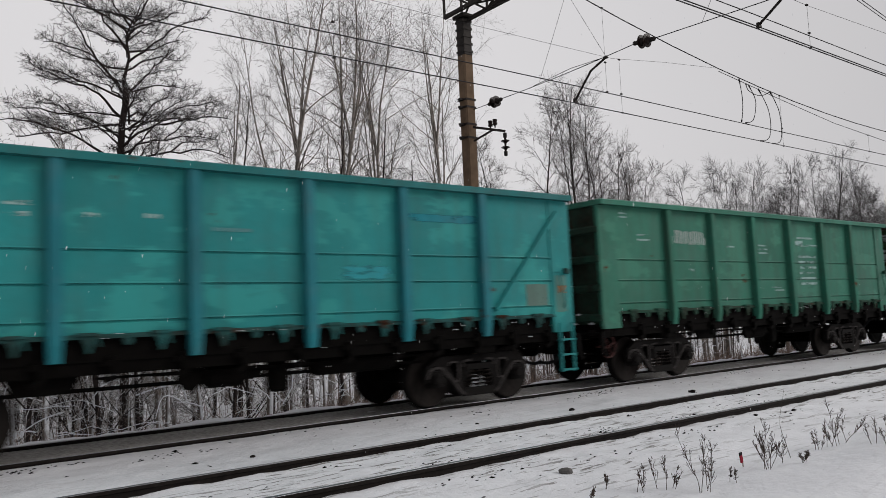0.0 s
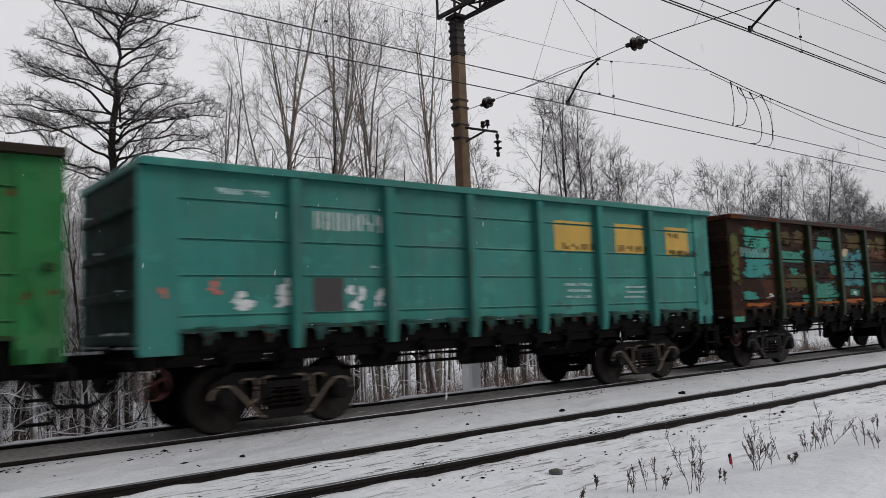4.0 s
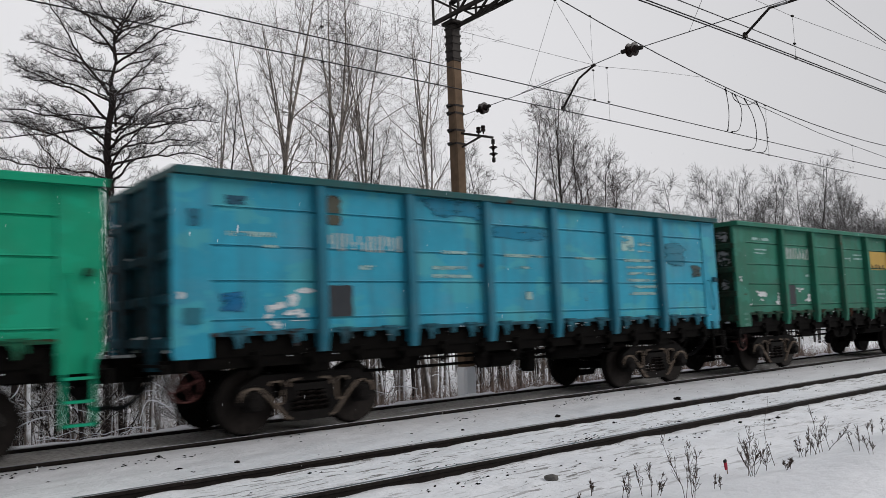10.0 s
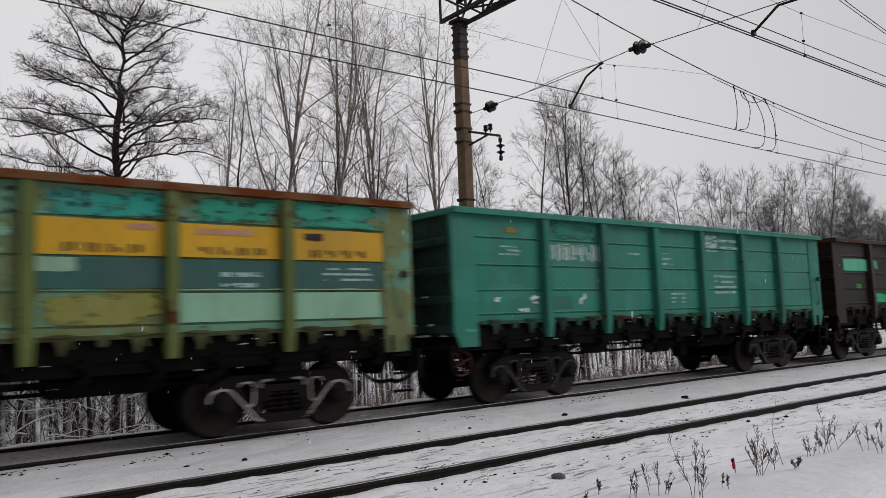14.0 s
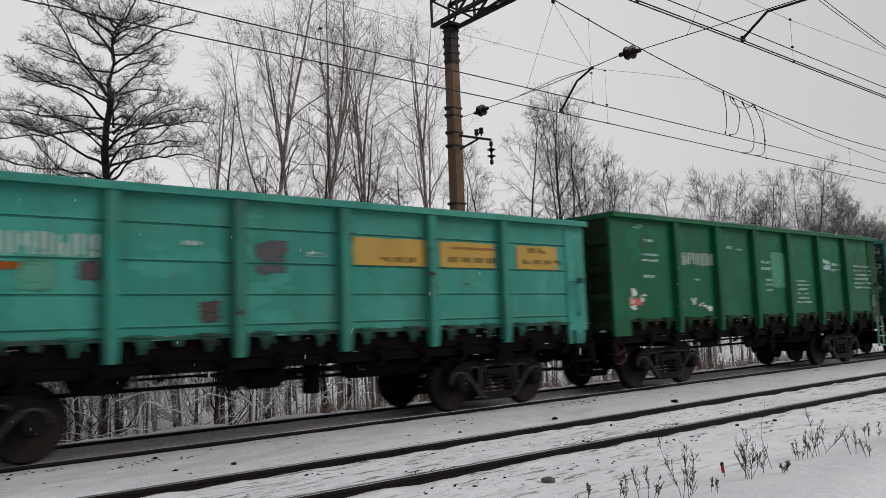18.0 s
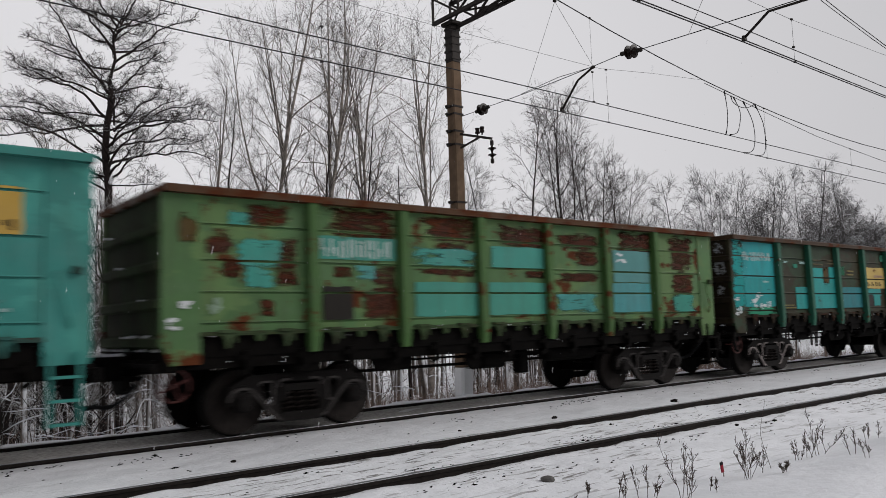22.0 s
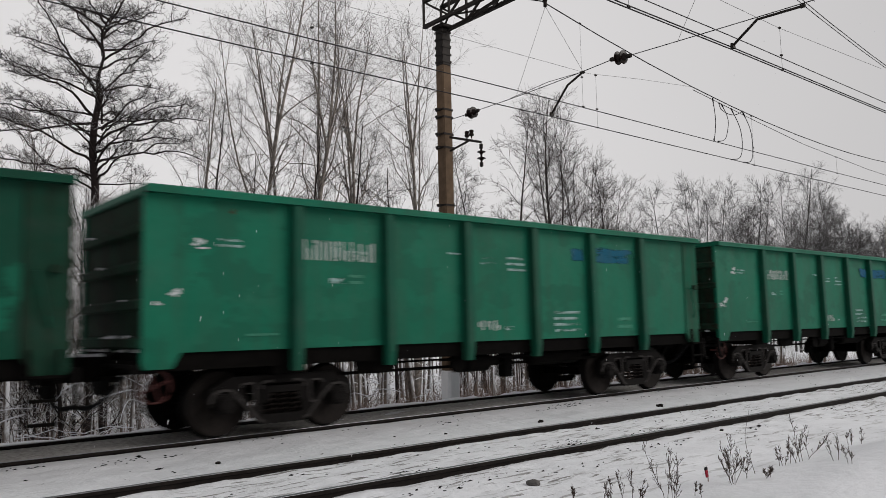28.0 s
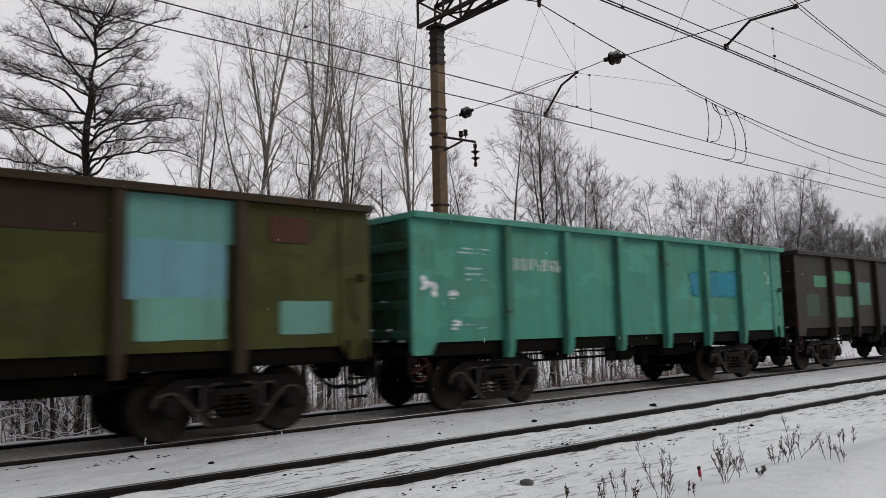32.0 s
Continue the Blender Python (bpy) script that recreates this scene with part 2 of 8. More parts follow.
def blown_bark():
    """Grey-brown stems plastered with blown snow on one side."""
    k = Nodes("snow_blown_bark", 0.9)
    g = k.n.new("ShaderNodeNewGeometry")
    v = k.n.new("ShaderNodeVectorMath")
    v.operation = "DOT_PRODUCT"
    v.inputs[1].default_value = (0.55, -0.75, 0.35)
    k.l.new(g.outputs["Normal"], v.inputs[0])
    c = k.mix(k.ramp(k.noise(7.0, 4), 0.3, 0.7), rgba("#3c3634"), rgba("#75695f"))
    side = k.mul(k.ramp(v.outputs["Value"], 0.1, 0.6), k.ramp(k.noise(1.3, 5, 0.65, (1, 1, 0.6)), 0.41, 0.51))
    k.color(k.mix(side, c, rgba((0.62, 0.63, 0.66))))
    return k.m


BLOWN = blown_bark()
STRAW = plain("pale_dry_stick", "#8a8078", 0.3, 0.9, scale=20)
DRY = plain("dry_plant_stalk", "#4b413b", 0.4, 0.9, scale=20)
REED = plain("dry_brown_brush", "#857268", 0.4, 0.95, scale=3, snow=0.55)
FLAKE = plain("snowflake", "#f4f5f8", 0.03, 0.8)


# ------------------------------------------------------------ mesh helpers
def part(name, data, material, parent, label=""):
    """Links a bmesh, or mesh data that is shared, as one mesh object under a thing or a part."""
    if isinstance(data, bmesh.types.BMesh):
        me = bpy.data.meshes.new(name)
        data.to_mesh(me)
        data.free()
    else:
        me = data
    ob = new(name, me)
    if not me.materials:
        me.materials.append(material)
    elif me.materials[0] != material:
        ob.material_slots[0].link = "OBJECT"
        ob.material_slots[0].material = material
    if parent is not None:
        ob.parent = parent
    if label:
        ob["label"] = label
    return ob


def solid(name, verts, faces, smooth=False):
    me = bpy.data.meshes.new(name)
    me.from_pydata(verts, [], faces)
    if smooth:
        for p in me.polygons:
            p.use_smooth = True
    me.update()
    return me


def box_into(bm, x0, x1, y0, y1, z0, z1, bev=0.0):
    vs = [bm.verts.new((x, y, z)) for x in (x0, x1) for y in (y0, y1) for z in (z0, z1)]
    fs = [bm.faces.new([vs[i] for i in f]) for f in ((0, 1, 3, 2), (4, 6, 7, 5), (0, 4, 5, 1), (2, 3, 7, 6), (0, 2, 6, 4), (1, 5, 7, 3))]
    if bev:
        es = list({e for f in fs for e in f.edges})
        bmesh.ops.bevel(bm, geom=es, offset=bev, segments=1, affect="EDGES", profile=0.5)


def box(x0, x1, y0, y1, z0, z1, bev=0.0):
    bm = bmesh.new()
    box_into(bm, x0, x1, y0, y1, z0, z1, bev)
    return bm


def mesh_of(name, bm):
    bmesh.ops.recalc_face_normals(bm, faces=bm.faces)
    me = bpy.data.meshes.new(name)
    bm.to_mesh(me)
    bm.free()
    return me


def prism_into(bm, outline, axis, a, b):
    """Extrudes an outline of 2D points along an axis (0 x, 1 y, 2 z) from a to b."""
    def at(p, w):
        return {0: (w, p[0], p[1]), 1: (p[0], w, p[1]), 2: (p[0], p[1], w)}[axis]
    va = [bm.verts.new(at(p, a)) for p in outline]
    vb = [bm.verts.new(at(p, b)) for p in outline]
    n = len(outline)
    for i in range(n):
        bm.faces.new((va[i], va[(i + 1) % n], vb[(i + 1) % n], vb[i]))
    bm.faces.new(va[::-1])
    bm.faces.new(vb)


def prism(outline, axis, a, b):
    bm = bmesh.new()
    prism_into(bm, outline, axis, a, b)
    bmesh.ops.recalc_face_normals(bm, faces=bm.faces)
    return bm


def lathe_into(bm, rings, axis, centre, n=20):
    """Turns rings of (place along the axis, radius) round an axis through centre."""
    loops = []
    for w, r in rings:
        loop = []
        for i in range(n):
            a = 2 * math.pi * i / n
            p = [r * math.cos(a), r * math.sin(a)]
            v = {0: (w, p[0], p[1]), 1: (p[0], w, p[1]), 2: (p[0], p[1], w)}[axis]
            loop.append(bm.verts.new((v[0] + centre[0], v[1] + centre[1], v[2] + centre[2])))
        loops.append(loop)
    for a, b in zip(loops, loops[1:]):
        for i in range(n):
            bm.faces.new((a[i], a[(i + 1) % n], b[(i + 1) % n], b[i]))
    bm.faces.new(loops[0][::-1])
    bm.faces.new(loops[-1])


def lathe(rings, axis=2, centre=(0, 0, 0), n=20):
    bm = bmesh.new()
    lathe_into(bm, rings, axis, centre, n)
    bmesh.ops.recalc_face_normals(bm, faces=bm.faces)
    return bm


def tube_data(points, radii, n=6):
    """Vertices and faces of a tube along points."""
    vs, fs = [], []
    for i, p in enumerate(points):
        p = Vector(p)
        a = Vector(points[max(i - 1, 0)])
        b = Vector(points[min(i + 1, len(points) - 1)])
        d = (b - a).normalized()
        s = d.cross(Vector((0, 0, 1)) if abs(d.z) < 0.9 else Vector((1, 0, 0))).normalized()
        u = s.cross(d)
        r = radii[i] if isinstance(radii, (list, tuple)) else radii
        for j in range(n):
            w = 2 * math.pi * j / n
            vs.append(tuple(p + (s * math.cos(w) + u * math.sin(w)) * r))
    for i in range(len(points) - 1):
        for j in range(n):
            a, b = i * n + j, i * n + (j + 1) % n
            fs.append((a, b, b + n, a + n))
    fs.append(tuple(range(n))[::-1])
    fs.append(tuple(range((len(points) - 1) * n, len(points) * n)))
    return vs, fs


def tubes(name, runs, smooth=True):
    """One mesh from several (points, radii, sides)."""
    vs, fs = [], []
    for pts, r, n in runs:
        v, f = tube_data(pts, r, n)
        o = len(vs)
        vs += v
        fs += [tuple(i + o for i in q) for q in f]
    return solid(name, vs, fs, smooth)


def thing(name, x, y, z, label, category, group="", rz=0.0):
    ob = new(name)
    ob.empty_display_size = 0.2
    ob.matrix_world = pose(x, y, z, 0, 0, rz)
    return tagged(ob, label, category, group)


# ------------------------------------------------------------ ground
TRACK_NEAR, TRACK_TRAIN, GAUGE = 7.377, 11.641, 0.795


def ridge(x, y):
    """Low uneven bank of clean snow behind the train's track."""
    if not 12.6 < y < 13.6:
        return 0.0
    return 0.17 * math.exp(-((y - 13.12) / 0.17) ** 2) * (0.62 + 0.45 * noise.noise((x * 1.1, 3.0, 7.0)) + 0.3 * noise.noise((x * 3.7, 1.0, 2.0)))


def ground_height(x, y):
    n1 = noise.noise((x * 0.25, y * 0.25, 0.3))
    n2 = noise.noise((x * 1.3, y * 1.6, 5.1))
    if y < 13.0:
        n3 = noise.noise((x * 3.1, y * 4.2, 2.2))
        calm = min(1.0, max(0.0, (y - 3.6) * 0.6))
        z = -0.092 + 0.012 * n1 + 0.018 * n2 + calm * 0.024 * n3
        if y < 5.8:
            z -= min(0.14, (5.8 - y) * 0.022) - 0.02 * n1
        # drift of smooth snow beside the track
        d = ((x - 10.2) / 3.4) ** 2 + ((y - 3.1) / 0.95) ** 2
        z += 0.40 * math.exp(-d * 1.2)
        if y > 9.9:
            z = z * max(0.35, 1 - (y - 9.9)) - 0.05 * min(0.65, y - 9.9)
        return z + ridge(x, y)
    if y < 13.6:
        return -0.13 - (y - 13.0) * 0.12 + 0.03 * n2 + ridge(x, y)
    if y < 17:
        return -0.2 - (y - 13.6) * 0.36 + 0.12 * n1 + 0.06 * n2
    return -1.42 + 0.35 * n1 + 0.08 * n2 - min(0.8, (y - 17) * 0.01)


def lines(stops):
    out = []
    for a, b, s in stops:
        n = max(1, round((b - a) / s))
        out += [a + (b - a) * i / n for i in range(n)]
    return out + [stops[-1][1]]


def build_ground():
    xs = lines([(-900, -100, 160), (-100, -20, 8), (-20, 0, 2), (0, 30, 0.16), (30, 60, 0.6), (60, 200, 4), (200, 1500, 130)])
    ys = lines([(-900, -60, 140), (-60, -4, 7), (-4, 2, 0.6), (2, 14, 0.1), (14, 30, 0.5), (30, 80, 3), (80, 1500, 150)])
    vs = [(x, y, ground_height(x, y)) for y in ys for x in xs]
    w = len(xs)
    fs = [(j * w + i, j * w + i + 1, (j + 1) * w + i + 1, (j + 1) * w + i) for j in range(len(ys) - 1) for i in range(w - 1)]
    g = part("ground", solid("ground", vs, fs, True), SNOW, None)
    tagged(g, "trampled snow over ground, ballast and dead grass showing through", "ground", kind="structure")


def rail_outline(y):
    p = [(-0.066, -0.18), (0.066, -0.18), (0.066, -0.165), (0.012, -0.145), (0.010, -0.05), (0.036, -0.036), (0.036, -0.006), (0.026, 0.0),
         (-0.026, 0.0), (-0.036, -0.006), (-0.036, -0.036), (-0.010, -0.05), (-0.012, -0.145), (-0.066, -0.165)]
    return [(y + a, b) for a, b in p]


def build_track(y, label, snowy):
    tr = thing("railway_track", 0, y, 0, label, "railway track", "tracks")
    tr["kind"] = "structure"
    for s in (-GAUGE, GAUGE):
        part("rail", prism(rail_outline(s), 0, -120, 460), STEEL, tr)
        part("rail_head", prism([(s - 0.030, -0.004), (s + 0.030, -0.004), (s + 0.028, 0.0025), (s - 0.028, 0.0025)], 0, -120, 460), SHINE, tr, "worn running surface of the rail")
    sl = mesh_of("sleeper", prism([(-1.35, -0.36), (1.35, -0.36), (1.35, -0.20), (1.1, -0.165), (0.5, -0.165), (0.35, -0.2), (-0.35, -0.2), (-0.5, -0.165), (-1.1, -0.165), (-1.35, -0.2)], 0, -0.12, 0.12))
    for i in range(75):
        s = part("sleeper", sl, CONCRETE, tr)
        s.location = (1.0 + i * 0.545, 0, 0.02 * (i % 3 == 0))
    return tr


build_ground()
build_track(TRACK_NEAR, "snow-covered railway track with two dark rails", True)
build_track(TRACK_TRAIN, "railway track under the train, grey with dirty ballast", False)


def build_ballast():
    xs = lines([(-120, 0, 20), (0, 40, 0.25), (40, 460, 30)])
    ys = [-0.75, -0.6, -0.4, -0.2, 0, 0.2, 0.4, 0.6, 0.75]
    vs = [(x, TRACK_TRAIN + y, -0.058 + 0.008 * noise.noise((x * 2, y * 3, 1)) + (0.01 if abs(y) > 0.5 else 0)) for y in ys for x in xs]
    w = len(xs)
    fs = [(j * w + i, j * w + i + 1, (j + 1) * w + i + 1, (j + 1) * w + i) for j in range(len(ys) - 1) for i in range(w - 1)]
    b = part("ballast", solid("ballast", vs, fs, True), BALLAST, None)
    tagged(b, "grey dirty ballast dusted with snow between the rails", "ballast", kind="stuff")


build_ballast()


# ------------------------------------------------------------ overhead line
PX, PY = 12.68, 14.92


def bar_into(bm, a, b, w, h):
    """A square bar from a to b."""
    a, b = Vector(a), Vector(b)
    d = (b - a).normalized()
    s = d.cross(Vector((0, 0, 1)) if abs(d.z) < 0.95 else Vector((1, 0, 0))).normalized()
    u = s.cross(d)
    va = [bm.verts.new(a + s * i * w / 2 + u * j * h / 2) for i, j in ((-1, -1), (1, -1), (1, 1), (-1, 1))]
    vb = [bm.verts.new(b + s * i * w / 2 + u * j * h / 2) for i, j in ((-1, -1), (1, -1), (1, 1), (-1, 1))]
    for i in range(4):
        bm.faces.new((va[i], va[(i + 1) % 4], vb[(i + 1) % 4], vb[i]))
    bm.faces.new(va[::-1])
    bm.faces.new(vb)


def bar(a, b, w, h):
    bm = bmesh.new()
    bar_into(bm, a, b, w, h)
    return bm


def sheds(n, pitch, r, core):
    """Rings of a shed insulator along its axis."""
    out = [(-0.10, core * 0.6), (-0.02, core * 0.6)]
    for i in range(n):
        w = i * pitch
        out += [(w, core), (w + pitch * 0.18, core * 0.9), (w + pitch * 0.30, r * 0.8), (w + pitch * 0.38, r), (w + pitch * 0.47, r * 0.97), (w + pitch * 0.52, r * 0.6), (w + pitch * 0.8, core * 1.1)]
    e = n * pitch
    return out + [(e, core * 0.6), (e + 0.08, core * 0.6)]


def insulator(name, a, b, n, r, label, group="insulators", core=0.42):
    a, b = Vector(a), Vector(b)
    ins = thing(name, *a, label, "insulator", group)
    turn = (b - a).to_track_quat("Z", "Y")
    ins.matrix_world = Matrix.Translation(a) @ turn.to_matrix().to_4x4()
    ln = (b - a).length
    part("porcelain_shed", lathe(sheds(n, ln / n, r, r * core), 2, n=18), GLASS, ins)
    part("end_fitting", lathe([(-0.14, 0.02), (-0.13, 0.045), (-0.02, 0.045)], 2, n=10), IRON, ins)
    part("end_fitting", lathe([(ln + 0.0, 0.045), (ln + 0.1, 0.045), (ln + 0.12, 0.02)], 2, n=10), IRON, ins)
    return ins


def build_mast(x, y, top):
    m = thing("catenary_mast", x, y, 0, "tapered grey-brown concrete catenary mast with steel bands, standing beside the track", "catenary mast")
    half0, half1 = 0.165, 0.14
    bm = bmesh.new()
    rings = []
    for z, r in ((0.45, half0), (top * 0.5, (half0 + half1) / 2), (top - 1.0, half1 + 0.01)):
        c = r * 0.22
        rings.append([bm.verts.new((px, py, z)) for px, py in ((-r + c, -r), (r - c, -r), (r, -r + c), (r, r - c), (r - c, r), (-r + c, r), (-r, r - c), (-r, -r + c))])
    for a, b in zip(rings, rings[1:]):
        for i in range(8):
            bm.faces.new((a[i], a[(i + 1) % 8], b[(i + 1) % 8], b[i]))
    bm.faces.new(rings[-1])
    part("shaft", bm, CONCRETE, m)
    part("foundation", box(-0.19, 0.19, -0.19, 0.19, -1.6, 0.47, 0.06), PALE, m, "pale concrete foundation block")
    # dark steel head with straps
    part("steel_head", box(-0.142, 0.142, -0.142, 0.142, top - 1.0, top, 0.02), IRON, m, "dark riveted steel head")
    for i in range(5):
        part("strap", box(-0.155, 0.155, -0.155, 0.155, top - 0.92 + i * 0.2, top - 0.86 + i * 0.2), IRON, m)
    part("cap_plate", box(-0.21, 0.21, -0.23, 0.21, top, top + 0.1, 0.02), IRON, m)
    for z in (4.6, 6.1, 6.45, 7.1, 6.9):
        r = half0 - (half0 - half1) * z / top + 0.015
        part("band", box(-r, r, -r, r, z, z + 0.05), IRON, m)
        part("clamp", box(-r - 0.12, -r, -0.05, 0.05, z, z + 0.05), IRON, m)
    return m


MAST_TOP = 9.3
build_mast(PX, PY, MAST_TOP)


def build_crossbeam():
    """Lattice beam of the portal, from the mast over both tracks."""
    cb = thing("portal_crossbeam", PX, PY, 0, "dark steel lattice portal beam carried over both tracks", "crossbeam")
    y0, y1, z0, z1, w = 0.4, -17.0, MAST_TOP + 0.12, MAST_TOP + 0.82, 0.30
    for sx in (-w, w):
        for z in (z0, z1):
            part("chord", bar((sx, y0, z), (sx, y1, z), 0.09, 0.09), IRON, cb)
    n = 17
    for i in range(n):
        a, b = y0 + (y1 - y0) * i / n, y0 + (y1 - y0) * (i + 1) / n
        for sx in (-w, w):
            part("lattice_bar", bar((sx, a, z0), (sx, a, z1), 0.05, 0.05), IRON, cb)
            part("lattice_bar", bar((sx, a, z0 if i % 2 else z1), (sx, b, z1 if i % 2 else z0), 0.05, 0.05), IRON, cb)
        for z in (z0, z1):
            part("lattice_bar", bar((-w if i % 2 else w, a, z), (w if i % 2 else -w, b, z), 0.04, 0.04), IRON, cb)
    # brace to the mast
    part("brace", bar((0, -0.2, MAST_TOP - 0.1), (0, -2.3, z0), 0.06, 0.06), IRON, cb)
    # second mast, out of view on the near side
    part("far_leg", box(-0.2, 0.2, y1 - 0.2, y1 + 0.2, -1.0, z1, 0.02), CONCRETE, cb, "concrete leg of the portal")


build_crossbeam()


def sag(a, b, drop, n=14):
    a, b = Vector(a), Vector(b)
    return [tuple(a.lerp(b, i / n) - Vector((0, 0, drop * 4 * (i / n) * (1 - i / n)))) for i in range(n + 1)]


def wire(name, pts, r, label, group="overhead wires"):
    ob = part(name, tubes(name, [(pts, r, 5)]), WIRE, None)
    return tagged(ob, label, "wire", group)


def span(y, z, r, name, label, dz=0.0, y2=None):
    """Three spans of a wire along the track."""
    y2 = y if y2 is None else y2
    pts = sag((PX - 60, y2, z + dz), (PX, y, z), 0.06)[:-1] + sag((PX, y, z), (PX + 60, y2, z + dz), 0.06)[:-1] + sag((PX + 60, y2, z + dz), (PX + 120, y, z), 0.06)
    return wire(name, pts, r, label)


def hung(y, low, r, name, label, lift=1.43):
    """Messenger wire in spans of 32 m, lowest at mid-span."""
    pts = []
    for i in range(-2, 4):
        for k in range(16):
            f = k / 16
            pts.append((PX + 32 * (i + f), y, low + lift * (2 * f - 1) ** 2))
    return wire(name, pts, r, label)


def messenger_z(x):
    """Height of the messenger wire over the train's track."""
    f = ((x - PX) / 32) % 1.0
    return 7.42 + 1.43 * (2 * f - 1) ** 2


# over the train's track
hung(11.4, 7.42, 0.0135, "messenger_wire", "sagging dark messenger wire over the train")
span(11.24, 6.13, 0.0115, "contact_wire", "taut dark contact wire over the train")
span(11.4, 6.60, 0.0115, "contact_wire", "taut dark auxiliary wire over the train", 0.04)
wire("thin_wire", sag((PX - 30, 12.9, 8.1), (PX + 1.5, 11.35, 7.44), 0.1) + [(PX + 3.6, 11.38, 7.72), (PX + 6.0, 11.4, messenger_z(PX + 6.0))], 0.004, "thin grey cable over the train")
wire("return_wire", [(18.7, 11.4, 7.9), (21.86, 11.4, 7.57), (25.19, 11.4, 7.25), (30.3, 11.4, 7.0), (35.0, 11.4, 6.9)], 0.009, "second slack dark wire leaving the messenger wire")
# over the near track
hung(6.8, 7.0, 0.009, "messenger_wire", "sagging dark messenger wire over the near track")
hung(7.05, 7.22, 0.008, "messenger_wire", "second sagging messenger wire over the near track")
span(6.88, 6.36, 0.0115, "contact_wire", "taut dark contact wire over the near track")
span(6.93, 6.44, 0.0115, "contact_wire", "second taut contact wire over the near track")
span(6.99, 6.69, 0.009, "contact_wire", "second taut auxiliary wire over the near track")
span(6.95, 6.66, 0.009, "contact_wire", "taut dark auxiliary wire over the near track")
wire("thin_wire", [(PX + x, 6.95, z) for x, z in ((-7.0, 7.45), (-1.9, 7.26), (1.95, 7.26), (7.0, 7.46))], 0.004, "thin grey stitch wire over the near track")
span(4.2, 8.6, 0.006, "feeder_wire", "thin dark feeder wire above the near track")


def dropper(x, y, z0, z1, y1=None):
    y1 = y if y1 is None else y1
    d = thing("dropper", x, y, z0, "thin wire dropper with small clamps between overhead wires", "dropper", "droppers")
    part("dropper_wire", tubes("dropper_wire", [([(0, 0, 0), (0, (y1 - y) / 2, (z1 - z0) / 2), (0, y1 - y, z1 - z0)], 0.0035, 4)]), WIRE, d)
    clip = cached_clip()
    for p in ((0, 0, 0), (0, y1 - y, z1 - z0)):
        part("clamp", clip, IRON, d).location = p
    if z1 - z0 > 0.7:
        part("thimble", clip, IRON, d).location = (0, (y1 - y) * 0.35, (z1 - z0) * 0.35)


CLIP = []


def cached_clip():
    """A small two-part wire clamp with its bolt."""
    if not CLIP:
        bm = prism([(-0.026, -0.016), (0.026, -0.016), (0.034, 0.0), (0.026, 0.016), (-0.026, 0.016), (-0.034, 0.0)], 1, -0.016, 0.016)
        box_into(bm, -0.010, 0.010, -0.028, 0.028, -0.008, 0.008)
        CLIP.append(mesh_of("clamp", bm))
    return CLIP[0]


dropper(PX + 1.27, 11.38, 6.61, messenger_z(PX + 1.27))
dropper(PX + 1.68, 11.30, 6.15, 7.43)
for dx in (21.0, 28.0, -6.0, -9.0):
    dropper(PX + dx, 11.38, 6.14 if dx in (21.0, -6.0) else 6.62, messenger_z(PX + dx))
dropper(PX - 3.0, 6.92, 6.4, 7.95)
dropper(PX + 1.95, 6.94, 6.4, 7.26)

# cross-span with insulators and steady arms, in the plane of the mast
wire("cross_span_wire", [(PX, 14.68, 6.83), (PX, 14.1, 6.83)], 0.009, "short steel tie from the mast to an insulator")
insulator("disc_insulator", (PX, 13.96, 6.82), (PX, 13.72, 6.83), 2, 0.14, "dark brown disc insulator pair near the mast")
wire("cross_span_wire", sag((PX, 13.62, 6.84), (PX, 9.57, 6.945), 0.03), 0.009, "steel cross-span wire over the train's track")
wire("cross_span_wire", [(PX, 12.5, 6.86), (PX, 11.3, 6.94), (PX, 10.32, 6.9)], 0.007, "steel stay above the steady arm")
insulator("disc_insulator", (PX, 9.44, 6.94), (PX, 9.17, 6.91), 2, 0.14, "dark brown disc insulator pair between the tracks")
wire("cross_span_wire", sag((PX, 9.06, 6.905), (PX, -2.0, 6.6), 0.03), 0.009, "steel cross-span wire over the near track")
insulator("suspension_insulator", (PX, 11.31, MAST_TOP + 0.05), (PX, 11.31, 8.80), 2, 0.14, "dark insulator string hung from the portal beam")
insulator("suspension_insulator", (PX, 6.8, MAST_TOP + 0.05), (PX, 6.8, 8.85), 3, 0.13, "dark insulator string hung from the portal beam over the near track")


def steady_arm(ya, za, yb, zb, yc, zc, label):
    s = thing("steady_arm", PX, ya, za, label, "steady arm", "steady arms")
    p = [(0, 0, 0), (0, (yb - ya) * 0.5, (zb - za) * 0.5 - 0.0), (0, yb - ya, zb - za), (0, yc - ya, zc - za)]
    part("arm_tube", tubes("arm_tube", [(p, 0.024, 8)]), IRON, s)
    part("hook_clamp", lathe([(-0.05, 0.012), (-0.035, 0.036), (0.035, 0.036), (0.05, 0.012)], 1, n=8), IRON, s)
    c = part("wire_clamp", prism([(-0.03, -0.05), (0.03, -0.05), (0.02, 0.04), (-0.02, 0.04)], 0, -0.045, 0.045), IRON, s)
    c.location = p[-1]


steady_arm(10.32, 6.89, 10.75, 6.72, 11.24, 6.19, "dark bent tubular steady arm holding the contact wire over the train")
steady_arm(5.6, 6.74, 6.4, 6.77, 6.88, 6.44, "dark bent tubular steady arm holding the near contact wire")
